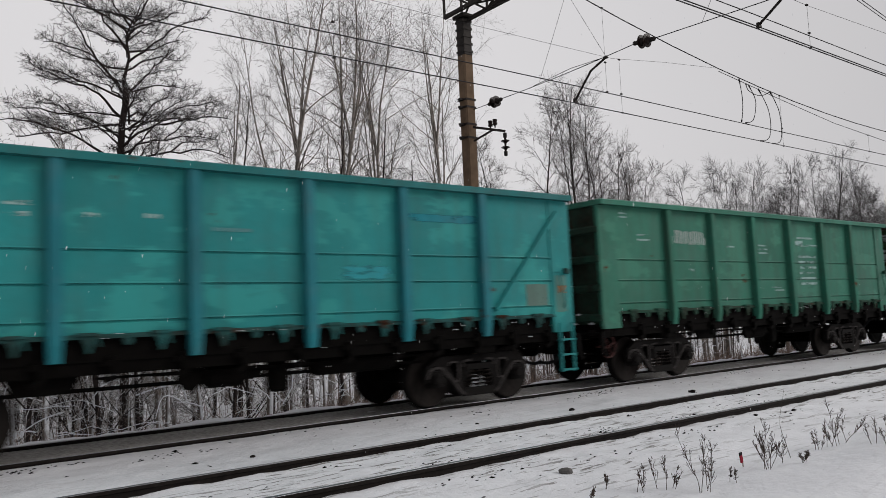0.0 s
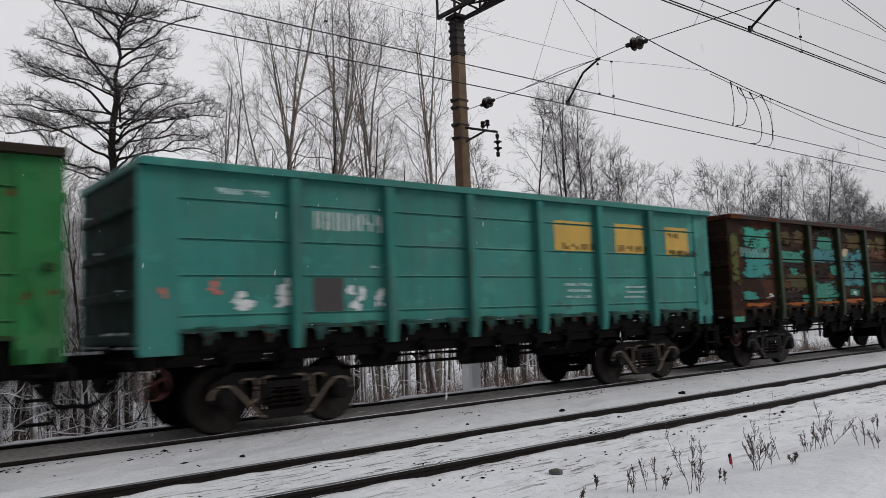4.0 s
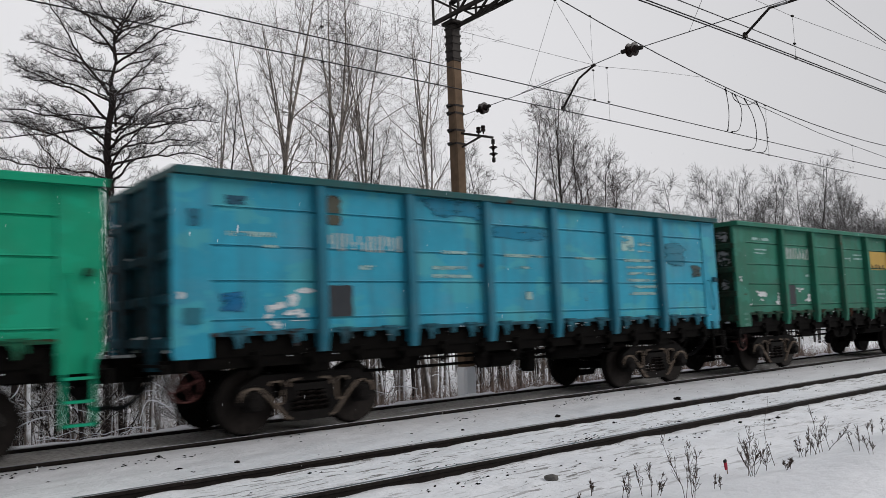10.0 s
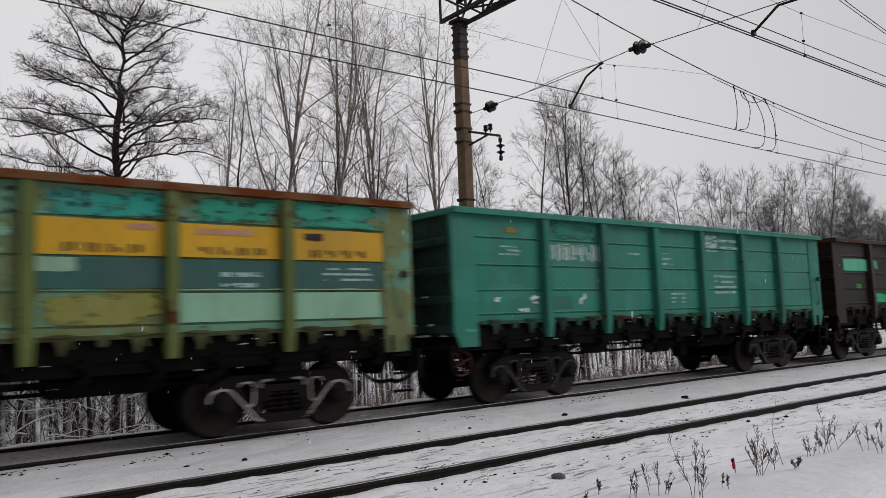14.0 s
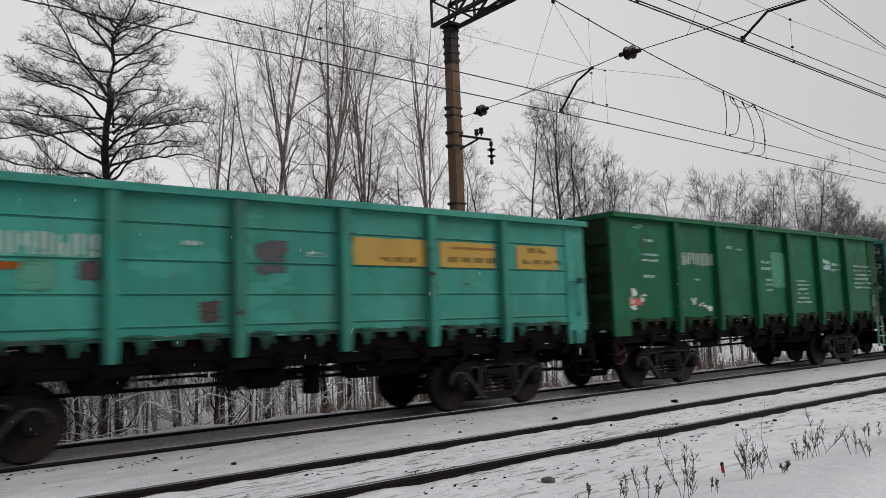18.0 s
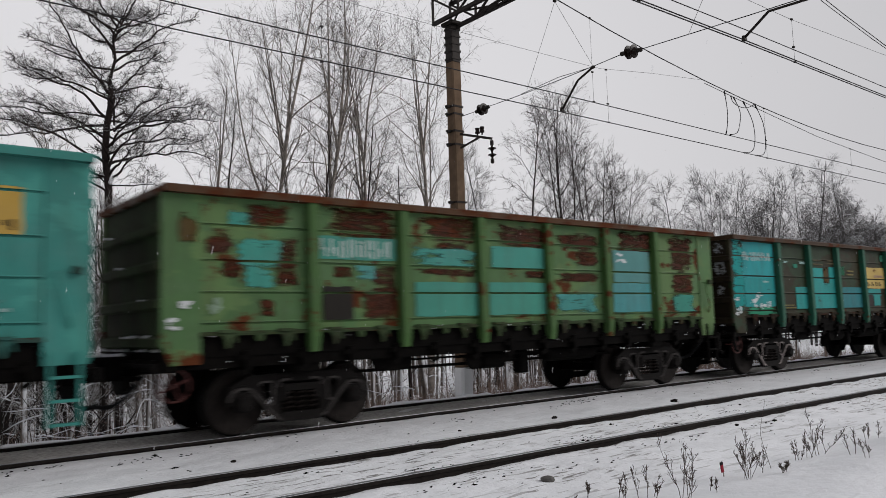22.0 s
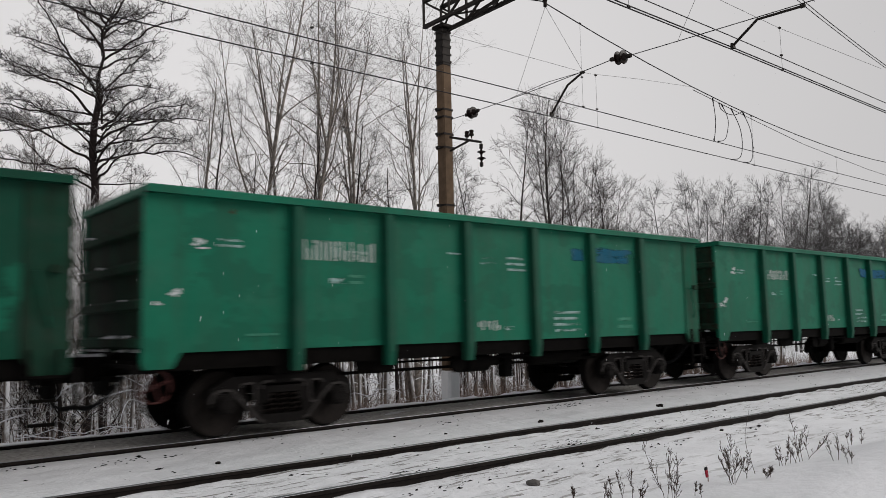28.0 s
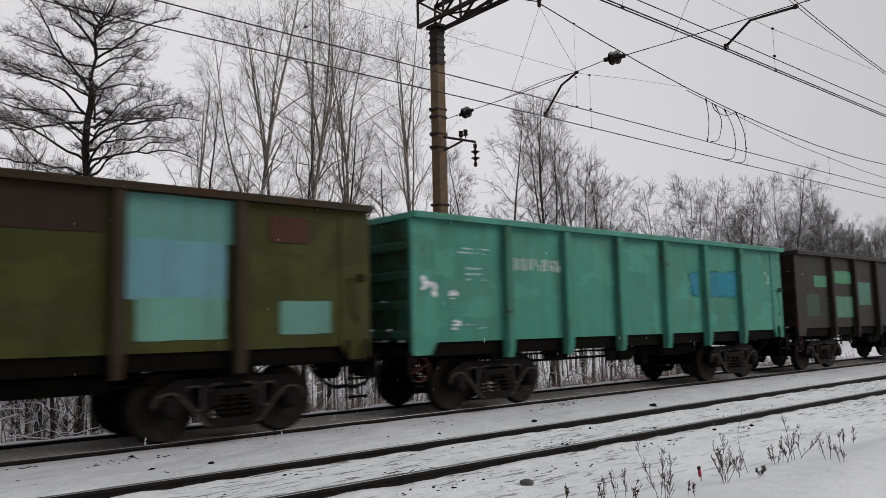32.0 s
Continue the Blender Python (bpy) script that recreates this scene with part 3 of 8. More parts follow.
# V-shaped thin stays
for p in ([(PX, 11.31, 8.7), (PX, 10.32, 6.92)], [(PX, 11.31, 8.7), (PX, 12.3, 6.9)], [(PX, 6.8, 8.8), (PX, 8.0, 6.85)], [(PX, 6.8, 8.8), (PX, 5.4, 6.75)]):
    wire("stay_wire", p, 0.004, "thin stay wire of the cross-span")


def jumper(pts):
    """A bowed cable through points (x, z) in the plane of the wires."""
    out = []
    n = len(pts) - 1
    for i in range(n):
        p0, p1, p2, p3 = pts[max(i - 1, 0)], pts[i], pts[i + 1], pts[min(i + 2, n)]
        for k in range(5):
            f = k / 5
            out.append(tuple(0.5 * (2 * b + (c - a) * f + (2 * a - 5 * b + 4 * c - d) * f * f + (3 * b - a - 3 * c + d) * f ** 3) for a, b, c, d in zip(p0, p1, p2, p3)))
    out.append(pts[-1])
    return wire("jumper_cable", [(x, 11.38, z) for x, z in out], [0.022] * 2 + [0.011] * (len(out) - 4) + [0.022] * 2, "looped jumper cable between overhead wires", "jumpers")


jumper([(19.67, 7.84), (19.76, 7.3), (19.72, 6.9), (19.62, 6.60)])
jumper([(20.13, 7.74), (20.42, 7.4), (20.42, 7.1), (20.22, 6.72), (19.83, 6.60)])
jumper([(20.64, 7.70), (21.08, 7.2), (21.17, 6.67), (20.98, 6.28), (20.51, 6.16)])
jumper([(21.3, 7.70), (21.7, 7.2), (21.76, 6.57), (21.6, 6.25), (21.2, 6.16)])
jumper([(20.0, 7.76), (20.1, 7.58), (20.5, 7.50), (20.9, 7.55), (21.3, 7.72)])
dropper(21.8, 11.38, 6.15, 7.66)
dropper(27.5, 11.38, 6.55, 7.12)


def build_bracket():
    b = thing("line_bracket", PX, PY, 0, "steel bracket on the mast carrying small pin insulators", "bracket")
    part("bracket_arm", bar((0, -0.2, 6.38), (0, -1.36, 6.02), 0.05, 0.06), IRON, b)
    part("bracket_strut", bar((0, -0.2, 6.02), (0, -0.9, 6.14), 0.04, 0.04), IRON, b)
    for y in (-0.85, -1.02):
        part("pin_insulator", lathe([(-0.06, 0.015), (0.0, 0.02), (0.01, 0.058), (0.05, 0.062), (0.07, 0.048), (0.09, 0.048), (0.11, 0.058), (0.15, 0.055), (0.16, 0.03)], 2, (0, y, 6.24), 12), GLASS, b)
    insulator("hanging_insulator", (PX, PY - 1.36, 5.84), (PX, PY - 1.36, 5.52), 2, 0.105, "dark two-disc insulator string hung from the bracket", core=0.24)


build_bracket()


# ------------------------------------------------------------ trees
def grow(rng, p, d, length, segs, wob, lift=0.0, fall=0.0):
    """A limb: it wavers by wob, is lifted along its way and falls towards its tip."""
    pts, d = [Vector(p)], Vector(d).normalized()
    for i in range(segs):
        k = i / segs
        d = (d + Vector((rng.gauss(0, wob), rng.gauss(0, wob), rng.gauss(0, wob) + (lift - fall * k * k) / segs))).normalized()
        pts.append(pts[-1] + d * (length / segs))
    return pts


def along(pts, q):
    """Place and direction at the share q of a limb."""
    n = len(pts) - 1
    j = min(n - 1, int(q * n))
    return pts[j].lerp(pts[j + 1], q * n - j), (pts[j + 1] - pts[j]).normalized()


def aside(rng, d, angle):
    d = d.normalized()
    o = d.orthogonal().normalized()
    o.rotate(Matrix.Rotation(rng.uniform(0, 2 * math.pi), 3, d))
    return (d * math.cos(angle) + o * math.sin(angle)).normalized()


# angle of limbs at the foot and at the top, their reach, how they lift and fall, side branches, twigs
STYLES = {
    "birch": dict(r=0.0084, first=0.26, n=15, low=52, high=30, reach=0.27, lift=0.30, fall=0.25, subs=8, kang=(18, 48), kln=0.42, twigs=4, twl=(0.3, 0.8), droop=0.9, wob=0.16, fat=0.9, bough=1.5),
    "dark": dict(r=0.0085, first=0.18, n=15, low=66, high=30, reach=0.30, lift=0.45, fall=0.1, subs=7, kang=(25, 65), kln=0.45, twigs=4, twl=(0.2, 0.5), droop=-0.3, wob=0.24, fat=1.1, bough=1.35),
    "wide": dict(r=0.0078, first=0.14, n=26, low=60, high=34, reach=0.23, lift=0.30, fall=0.0, subs=7, kang=(24, 52), kln=0.42, twigs=5, twl=(0.22, 0.55), droop=-0.4, wob=0.12, fat=1.4, bough=1.5),
    "shrub": dict(r=0.010, first=0.05, n=14, low=54, high=24, reach=0.45, lift=0.35, fall=0.0, subs=7, kang=(20, 55), kln=0.45, twigs=5, twl=(0.25, 0.6), droop=-0.1, wob=0.12, fat=1.15, bough=1.0),
    "grove": dict(r=0.0078, first=0.12, n=24, low=60, high=38, reach=0.27, lift=0.25, fall=0.0, subs=8, kang=(24, 58), kln=0.44, twigs=6, twl=(0.4, 0.85), droop=-0.1, wob=0.13, fat=1.95, bough=1.7),
    "far": dict(r=0.010, first=0.15, n=16, low=58, high=32, reach=0.32, lift=0.30, fall=0.0, subs=7, kang=(24, 60), kln=0.45, twigs=5, twl=(0.5, 1.1), droop=-0.1, wob=0.10, fat=2.3, bough=1.3),
}


def tree_runs(rng, height, style, stems):
    """Limbs and twigs of a bare tree as tubes (points, radii, sides). stems: rows of the share of height
    at which a stem leaves the first one, its lean from upright towards +x in degrees, and its own height's share."""
    st = STYLES[style]
    fat = st["fat"]
    wood, twig = [], []
    r0 = height * st["r"]
    main = None
    for split, lean, share in stems:
        if main is None or split <= 0:
            p0 = Vector((rng.gauss(0, 0.12) if main else 0, rng.gauss(0, 0.12) if main else 0, -0.5))
        else:
            p0 = along(main, split)[0]
        h = height * share - p0.z
        a = radians(lean)
        stem = grow(rng, p0, (math.sin(a), rng.gauss(0, 0.05), math.cos(a)), h / max(0.6, math.cos(a)) * (1.0 if abs(lean) < 12 else 0.95), 14, min(0.03, st["wob"] * 0.25), 0.35 + abs(lean) * 0.03)
        rs = r0 * (1.0 if main is None else 0.62 * (1 - split * 0.6))
        wood.append((stem, [rs * (1 - 0.93 * (i / 14) ** 0.9) + 0.006 for i in range(15)], 8))
        first = st["first"] if main is None else 0.12
        main = main or stem
        turn = rng.uniform(0, 6.28)
        n = max(8, round(st["n"] * share * (1 - split * 0.7)))
        for b in range(n):
            f = min(0.985, max(first * 0.8, first + (0.98 - first) * (b + rng.uniform(-0.4, 0.4)) / n))
            p, _d = along(stem, f)
            turn += 2.4 + rng.uniform(-0.5, 0.5)
            a = radians((st["low"] + (st["high"] - st["low"]) * f) * rng.uniform(0.75, 1.25))
            g = (1 - (f - first) / (1.04 - first)) ** 0.6
            ln = height * st["reach"] * (0.20 + 0.80 * g) * rng.uniform(0.65, 1.15)
            rb = max(0.010, rs * (1 - 0.88 * f) * 0.28 * st["bough"])
            up = _d * math.cos(a) + Vector((math.cos(turn), math.sin(turn), 0)) * math.sin(a)
            limb = grow(rng, p, up, ln, 8, st["wob"], st["lift"], st["fall"])
            wood.append((limb, [rb * (1 - 0.85 * k / 8) + 0.003 for k in range(9)], 5))
            for c in range(st["subs"]):
                q = 0.2 + 0.8 * (c + rng.random()) / st["subs"]
                pc, dc = along(limb, min(q, 1))
                lc = ln * st["kln"] * rng.uniform(0.55, 1.2) * (1.2 - 0.65 * q) + 0.2
                sub = grow(rng, pc, aside(rng, dc, radians(rng.uniform(*st["kang"]))), lc, 4, st["wob"] * 1.2, st["lift"] * 0.5, st["fall"] * 0.8)
                twig.append((sub, [max(0.0045, rb * 0.30) * (1 - 0.7 * k / 4) * fat for k in range(5)], 3))
                for _ in range(st["twigs"]):
                    pt, dt = along(sub, rng.uniform(0.2, 1.0))
                    tw = grow(rng, pt, aside(rng, dt, radians(rng.uniform(14, 50))), rng.uniform(*st["twl"]), 3, st["wob"] * 1.5, 0.0, st["droop"])
                    twig.append((tw, [0.0042 * fat, 0.0036 * fat, 0.003 * fat, 0.002 * fat], 3))
                    if style in ("birch", "wide", "dark"):
                        o, d2 = along(tw, rng.uniform(0.3, 0.9))
                        e = o + aside(rng, d2, radians(rng.uniform(20, 50))) * rng.uniform(0.12, 0.35)
                        twig.append(([o, e], [0.0034 * fat, 0.002 * fat], 3))
    return wood, twig


# limbs of the spreading tree: height of the fork, way (1 towards +x, -1 back), reach, rise at the fork and at the tip in degrees
BOUGHS = ((7.65, 1, 3.3, 32, -16), (7.95, 1, 2.6, 26, -2), (8.15, 1, 3.4, 36, 6), (8.62, 1, 2.0, 14, 0), (8.9, 1, 2.7, 22, -4), (9.62, 1, 2.1, 26, 6), (9.4, 1, 2.3, 64, 40),
         (7.65, -1, 3.5, 42, 4), (7.3, -1, 3.0, 6, 10), (8.35, -1, 3.4, 42, 4), (8.8, -1, 2.9, -6, -4), (9.0, -1, 1.9, 16, -6), (8.95, -1, 3.3, 46, 22), (9.55, -1, 2.4, 22, 10), (9.7, -1, 2.9, 44, 62), (7.1, 1, 1.4, -8, 4), (6.9, -1, 1.8, 20, 30))


def alder_runs(rng, height):
    """A spreading tree: crooked limbs that level out, each carrying flat tufts of short kinked twigs with small cones."""
    wood, twig = [], []
    k0 = height / 12.4

    def limb_of(p, az, length, rise, tip, segs=11):
        pts = [Vector(p)]
        bend = 0.0
        for i in range(segs):
            q = i / (segs - 1)
            e = radians(rise + (tip - rise) * q ** 0.7 + rng.gauss(0, 9))
            bend = 0.8 * bend + rng.gauss(0, 6)
            w = radians(az + bend + rng.gauss(0, 9))
            pts.append(pts[-1] + Vector((math.cos(e) * math.cos(w), math.cos(e) * math.sin(w), math.sin(e))) * (length / segs) * rng.uniform(0.75, 1.25))
        return pts

    def tuft(limb, length, rb, lo=0.3):
        n = round(4 + length * 3.2)
        for c in range(n):
            q = lo + (1 - lo) * (c + rng.random()) / n
            o, d = along(limb, min(1, q))
            az = math.degrees(math.atan2(d.y, d.x)) + rng.choice((-1, 1)) * rng.uniform(20, 80)
            ls = (0.34 + 0.26 * length * (1.2 - q)) * rng.uniform(0.6, 1.25)
            sub = limb_of(o, az, ls, rng.uniform(10, 70), rng.uniform(-15, 35), 7)
            rs = max(0.007, rb * 0.26)
            twig.append((sub, [rs * (1 - 0.6 * i / 7) for i in range(8)], 4))
            for _t in range(7):
                o2, d2 = along(sub, rng.uniform(0.25, 1.0))
                az2 = math.degrees(math.atan2(d2.y, d2.x)) + rng.uniform(-120, 120)
                t3 = limb_of(o2, az2, rng.uniform(0.14, 0.38), rng.uniform(-25, 85), rng.uniform(-30, 70), 4)
                twig.append((t3, [0.0046, 0.0042, 0.0038, 0.0034, 0.003], 3))
                for _k in range(3):
                    o3, d3 = along(t3, rng.uniform(0.3, 1.0))
                    e = o3 + (d3 + Vector((rng.gauss(0, 0.8), rng.gauss(0, 0.8), rng.gauss(0.1, 0.7)))).normalized() * rng.uniform(0.05, 0.14)
                    twig.append(([o3, o3.lerp(e, 0.7), e], [0.003, 0.0034, 0.009 if rng.random() < 0.4 else 0.003], 3))

    r0 = 0.0112 * height
    trunk = [Vector((x * k0, 0.06 * math.sin(z), z * k0)) for x, z in ((0.03, -0.5), (0.0, 2.0), (0.05, 4.5), (0.04, 7.0), (-0.06, 8.0), (-0.02, 8.8), (0.10, 9.5), (0.04, 10.1), (0.18, 10.7), (0.12, 11.2), (0.28, 11.6), (0.42, 12.0))]
    wood.append((trunk, [r0 * (1 - 0.42 * min(1, p.z / height / 0.78)) * (1 if p.z < height * 0.79 else 0.55 * (1 - 0.8 * (p.z / height - 0.79) / 0.21)) + 0.008 for p in trunk], 10))
    for z, way, length, rise, tip in BOUGHS:
        p = Vector((0.0, 0, z * k0))
        az = (0 if way > 0 else 180) + rng.uniform(-22, 22)
        limb = limb_of(p, az, length * k0, rise, tip)
        rb = 0.016 + 0.0065 * length
        wood.append((limb, [rb * (1 - 0.78 * i / 11) + 0.004 for i in range(12)], 7))
        tuft(limb, length * k0, rb, 0.25)
        if length > 2.2:
            o, d = along(limb, rng.uniform(0.3, 0.5))
            fork = limb_of(o, math.degrees(math.atan2(d.y, d.x)) + rng.choice((-1, 1)) * rng.uniform(18, 40), length * 0.55 * k0, 30, 10, 8)
            wood.append((fork, [rb * 0.6 * (1 - 0.75 * i / 8) + 0.004 for i in range(9)], 6))
            tuft(fork, length * 0.55 * k0, rb * 0.6, 0.2)
    # limbs towards and away from the track, and the crown's top
    for i in range(15):
        f = 0.56 + 0.30 * (i + rng.uniform(-0.3, 0.3)) / 15
        p, _d = along(trunk, f)
        length = rng.uniform(1.5, 2.5) * k0
        limb = limb_of((p.x, p.y, 7.0 * k0 + 3.0 * k0 * i / 15), rng.choice((90, 270)) + rng.uniform(-38, 38), length, rng.uniform(10, 45), rng.uniform(0, 20))
        wood.append((limb, [0.034 * (1 - 0.78 * j / 11) + 0.004 for j in range(12)], 6))
        tuft(limb, length, 0.034)
    for i in range(17):
        o, _d = along(trunk, 0.66 + 0.34 * (i + rng.random()) / 17)
        length = (2.5 - 1.2 * i / 17) * rng.uniform(0.75, 1.1) * k0
        limb = limb_of(o, 40 + 137.5 * i, length, rng.uniform(14, 42), rng.uniform(5, 35), 8)
        wood.append((limb, [0.034 * (1 - 0.78 * j / 8) + 0.004 for j in range(9)], 6))
        tuft(limb, length, 0.034, 0.15)
    return wood, twig


def open_tubes(name, runs):
    """Light tubes with no end caps, for wood."""
    vs, fs = [], []
    for pts, r, n in runs:
        o = len(vs)
        prev = None
        for i, p in enumerate(pts):
            d = (pts[min(i + 1, len(pts) - 1)] - pts[max(i - 1, 0)]).normalized()
            s = d.cross(prev if prev is not None and abs(d.dot(prev)) < 0.9 else Vector((0.3, 1, 0.1))).normalized()
            u = s.cross(d)
            for j in range(n):
                w = 2 * math.pi * j / n
                vs.append(tuple(p + (s * math.cos(w) + u * math.sin(w)) * r[i]))
        for i in range(len(pts) - 1):
            for j in range(n):
                a, b = o + i * n + j, o + i * n + (j + 1) % n
                fs.append((a, b, b + n, a + n))
    return solid(name, vs, fs, True)


TREE_LABEL = {
    "alder": "bare dark spreading tree with layered snow-dusted limbs",
    "birch": "tall bare birch with fine drooping twigs",
    "dark": "small crooked dark tree with spreading twigs",
    "wide": "bare tree with many upright limbs and twigs",
    "grove": "bare grey-brown tree in a grove beyond the track",
    "shrub": "bare leafless shrub on the snow",
    "far": "bare grey tree in a distant row",
}
KIND = {}
ONE = ((0, 0, 1.0),)


def tree(style, seed, height, x, y, turn=0.0, stems=ONE):
    """Stems lean along the line of sight's right hand at turn 0."""
    z = ground_height(x, y)
    m = pose(x, y, z, 0, 0, turn - math.degrees(math.atan2(x, y)))
    key = (style, seed)
    if key in KIND:
        base, h0 = KIND[key]
        t = copy_thing(base, m)
        t.scale = (height / h0,) * 3
        return t
    rng = random.Random(seed)
    t = thing("shrub" if style == "shrub" else "tree", 0, 0, 0, TREE_LABEL[style], "shrub" if style == "shrub" else "tree", "shrubs" if style == "shrub" else "bare trees")
    t.matrix_world = m
    wood, twig = alder_runs(rng, height) if style == "alder" else tree_runs(rng, height, style, stems)
    part("trunk", open_tubes("trunk", wood), {"birch": BIRCH, "far": FARTWIG, "grove": FARTWIG}.get(style, BARK), t)
    part("crown", open_tubes("crown", twig), {"far": FARTWIG, "grove": FARTWIG, "alder": BARK, "dark": BARK, "shrub": BLOWN}.get(style, TWIG), t, "crown of fine bare twigs")
    KIND[key] = (t, height)
    return t


tree("alder", 3, 12.4, 6.16, 22.3)
tree("dark", 31, 10.4, 10.2, 24.0)
for i, (x, y, h) in enumerate(((2.6, 27.0, 7.4), (4.6, 29.0, 8.2), (6.8, 27.6, 7.6), (8.4, 30.0, 8.8), (3.4, 33.0, 8.8), (9.6, 26.4, 8.4), (5.6, 24.6, 6.6))):
    tree("dark", 31 + i % 3, h, x, y, 60 * i + 40)
# birches behind the train
tree("birch", 11, 15.6, 15.6, 26.0, stems=((0, -17, 1.0), (0.34, -24, 0.92), (0.5, -9, 0.95)))
tree("birch", 12, 17.0, 13.0, 26.6, stems=((0, 0, 1.0), (0.6, 6, 0.9)))
tree("birch", 13, 16.4, 14.3, 25.5, stems=((0, 1, 1.0), (0.66, 16, 0.92), (0.62, -7, 0.92)))
tree("birch", 14, 17.4, 16.1, 26.5, stems=((0, 0, 1.0), (0.5, 7, 0.85)))
tree("birch", 15, 16.2, 17.4, 26.0, stems=((0, 0, 0.95), (0.66, 8, 1.0), (0.68, -9, 0.92)))
tree("birch", 16, 16.6, 20.2, 26.0, stems=((0, 1, 0.95), (0.64, -9, 0.95), (0.68, 6, 1.0)))
tree("birch", 17, 14.6, 18.8, 28.5, stems=((0, 2, 1.0), (0.5, -9, 0.9)))
tree("birch", 18, 14.4, 22.6, 29.0, stems=((0, 3, 1.0), (0.55, -10, 0.9)))
tree("birch", 17, 13.6, 12.0, 29.5, 150)
for i, (x, y, h) in enumerate(((13.9, 24.0, 10.6), (17.6, 23.8, 9.6), (15.6, 25.0, 11.4), (12.0, 24.4, 9.0), (21.4, 24.8, 9.0))):
    tree("dark", 31 + i % 3, h, x, y, 97 * i)
# upright trees to the right of the mast
tree("wide", 21, 13.0, 25.3, 25.0, stems=((0, 0, 1.0),))
tree("wide", 22, 14.6, 28.1, 25.0, stems=((0, 0, 1.0), (0.2, -5, 0.96), (0.26, 5, 0.92), (0.4, -3, 0.9)))
tree("wide", 23, 12.7, 31.0, 25.5, stems=((0, 0, 1.0), (0.2, 5, 0.9), (0.3, -5, 0.9)))
tree("wide", 24, 11.4, 33.4, 26.0, stems=((0, 2, 1.0), (0.2, 6, 0.92), (0.25, -6, 0.9)))
tree("wide", 24, 8.8, 34.9, 26.5, 40)
tree("wide", 21, 10.6, 23.3, 25.0, 120)
tree("wide", 21, 10.2, 22.1, 25.4, 210)
# grove at the bend
for seed, x, y, h, stems in ((61, 50.9, 34.0, 14.4, ONE), (62, 57.2, 34.0, 15.0, ((0, 0, 0.9), (0.2, -11, 1.0), (0.2, 10, 0.97), (0.25, -4, 1.0))), (63, 66.8, 36.0, 16.8, ((0, 0, 1.0), (0.2, 10, 0.94), (0.25, -10, 0.92))),
                             (64, 75.8, 36.0, 19.0, ((0, 0, 1.0), (0.3, 14, 0.95), (0.3, -14, 0.95))), (65, 94.0, 40.0, 20.0, ((0, 2, 1.0), (0.3, -10, 0.9)))):
    tree("grove", seed, h * 0.95, x, y, stems=stems)
for i, (x, y, h) in enumerate(((49.0, 34.5, 12.0), (54.2, 36.0, 12.2), (60.5, 37.0, 13.0), (63.6, 36.0, 13.6), (69.6, 36.5, 15.6), (72.4, 38.0, 15.4), (80.0, 38.5, 16.6), (84.0, 38.0, 16.8), (88.6, 40.0, 17.6), (99.0, 41.0, 18.4), (103.8, 42.0, 19.0), (109.0, 43.0, 18.0), (116.0, 44.0, 17.6), (122.2, 44.0, 19.0))):
    tree("grove", 61 + (0, 4, 2, 1, 3)[i % 5], h * 0.9, x, y, 70 * i + 30)
rng = random.Random(77)
for i in range(34):
    tree("shrub", 41 + i % 5, rng.uniform(3.2, 6.8), rng.uniform(2, 36), rng.uniform(19, 33), rng.uniform(0, 360))
# thicket close behind the track
for i in range(9):
    tree("shrub", 41 + i % 5, rng.uniform(3.6, 6.2), rng.uniform(2.2, 9.0), rng.uniform(16.8, 24.5), rng.uniform(0, 360))
# taller bushes round the spreading tree
for i in range(16):
    tree("shrub", 41 + i % 5, rng.uniform(5.2, 7.6), rng.uniform(2.6, 13.5), rng.uniform(20.5, 29.0), rng.uniform(0, 360))
# row on the far side that closes the view
for i in range(60):
    x = 58 + i * 2.1 + rng.uniform(-1, 1)
    y = 36 + (x - 50) * 0.12 + rng.uniform(0, 14)
    tree("far", 51 + i % 6, (8.2 + (x - 50) * 0.09) * rng.uniform(0.8, 1.1), x, y, rng.uniform(0, 360))
for i in range(24):
    tree("far", 51 + i % 6, rng.uniform(11, 15.5), rng.uniform(104, 165), rng.uniform(46, 62), rng.uniform(0, 360))
for i in range(30):
    tree("far", 51 + i % 6, rng.uniform(6, 10), rng.uniform(-18, 60), rng.uniform(42, 64), rng.uniform(0, 360))


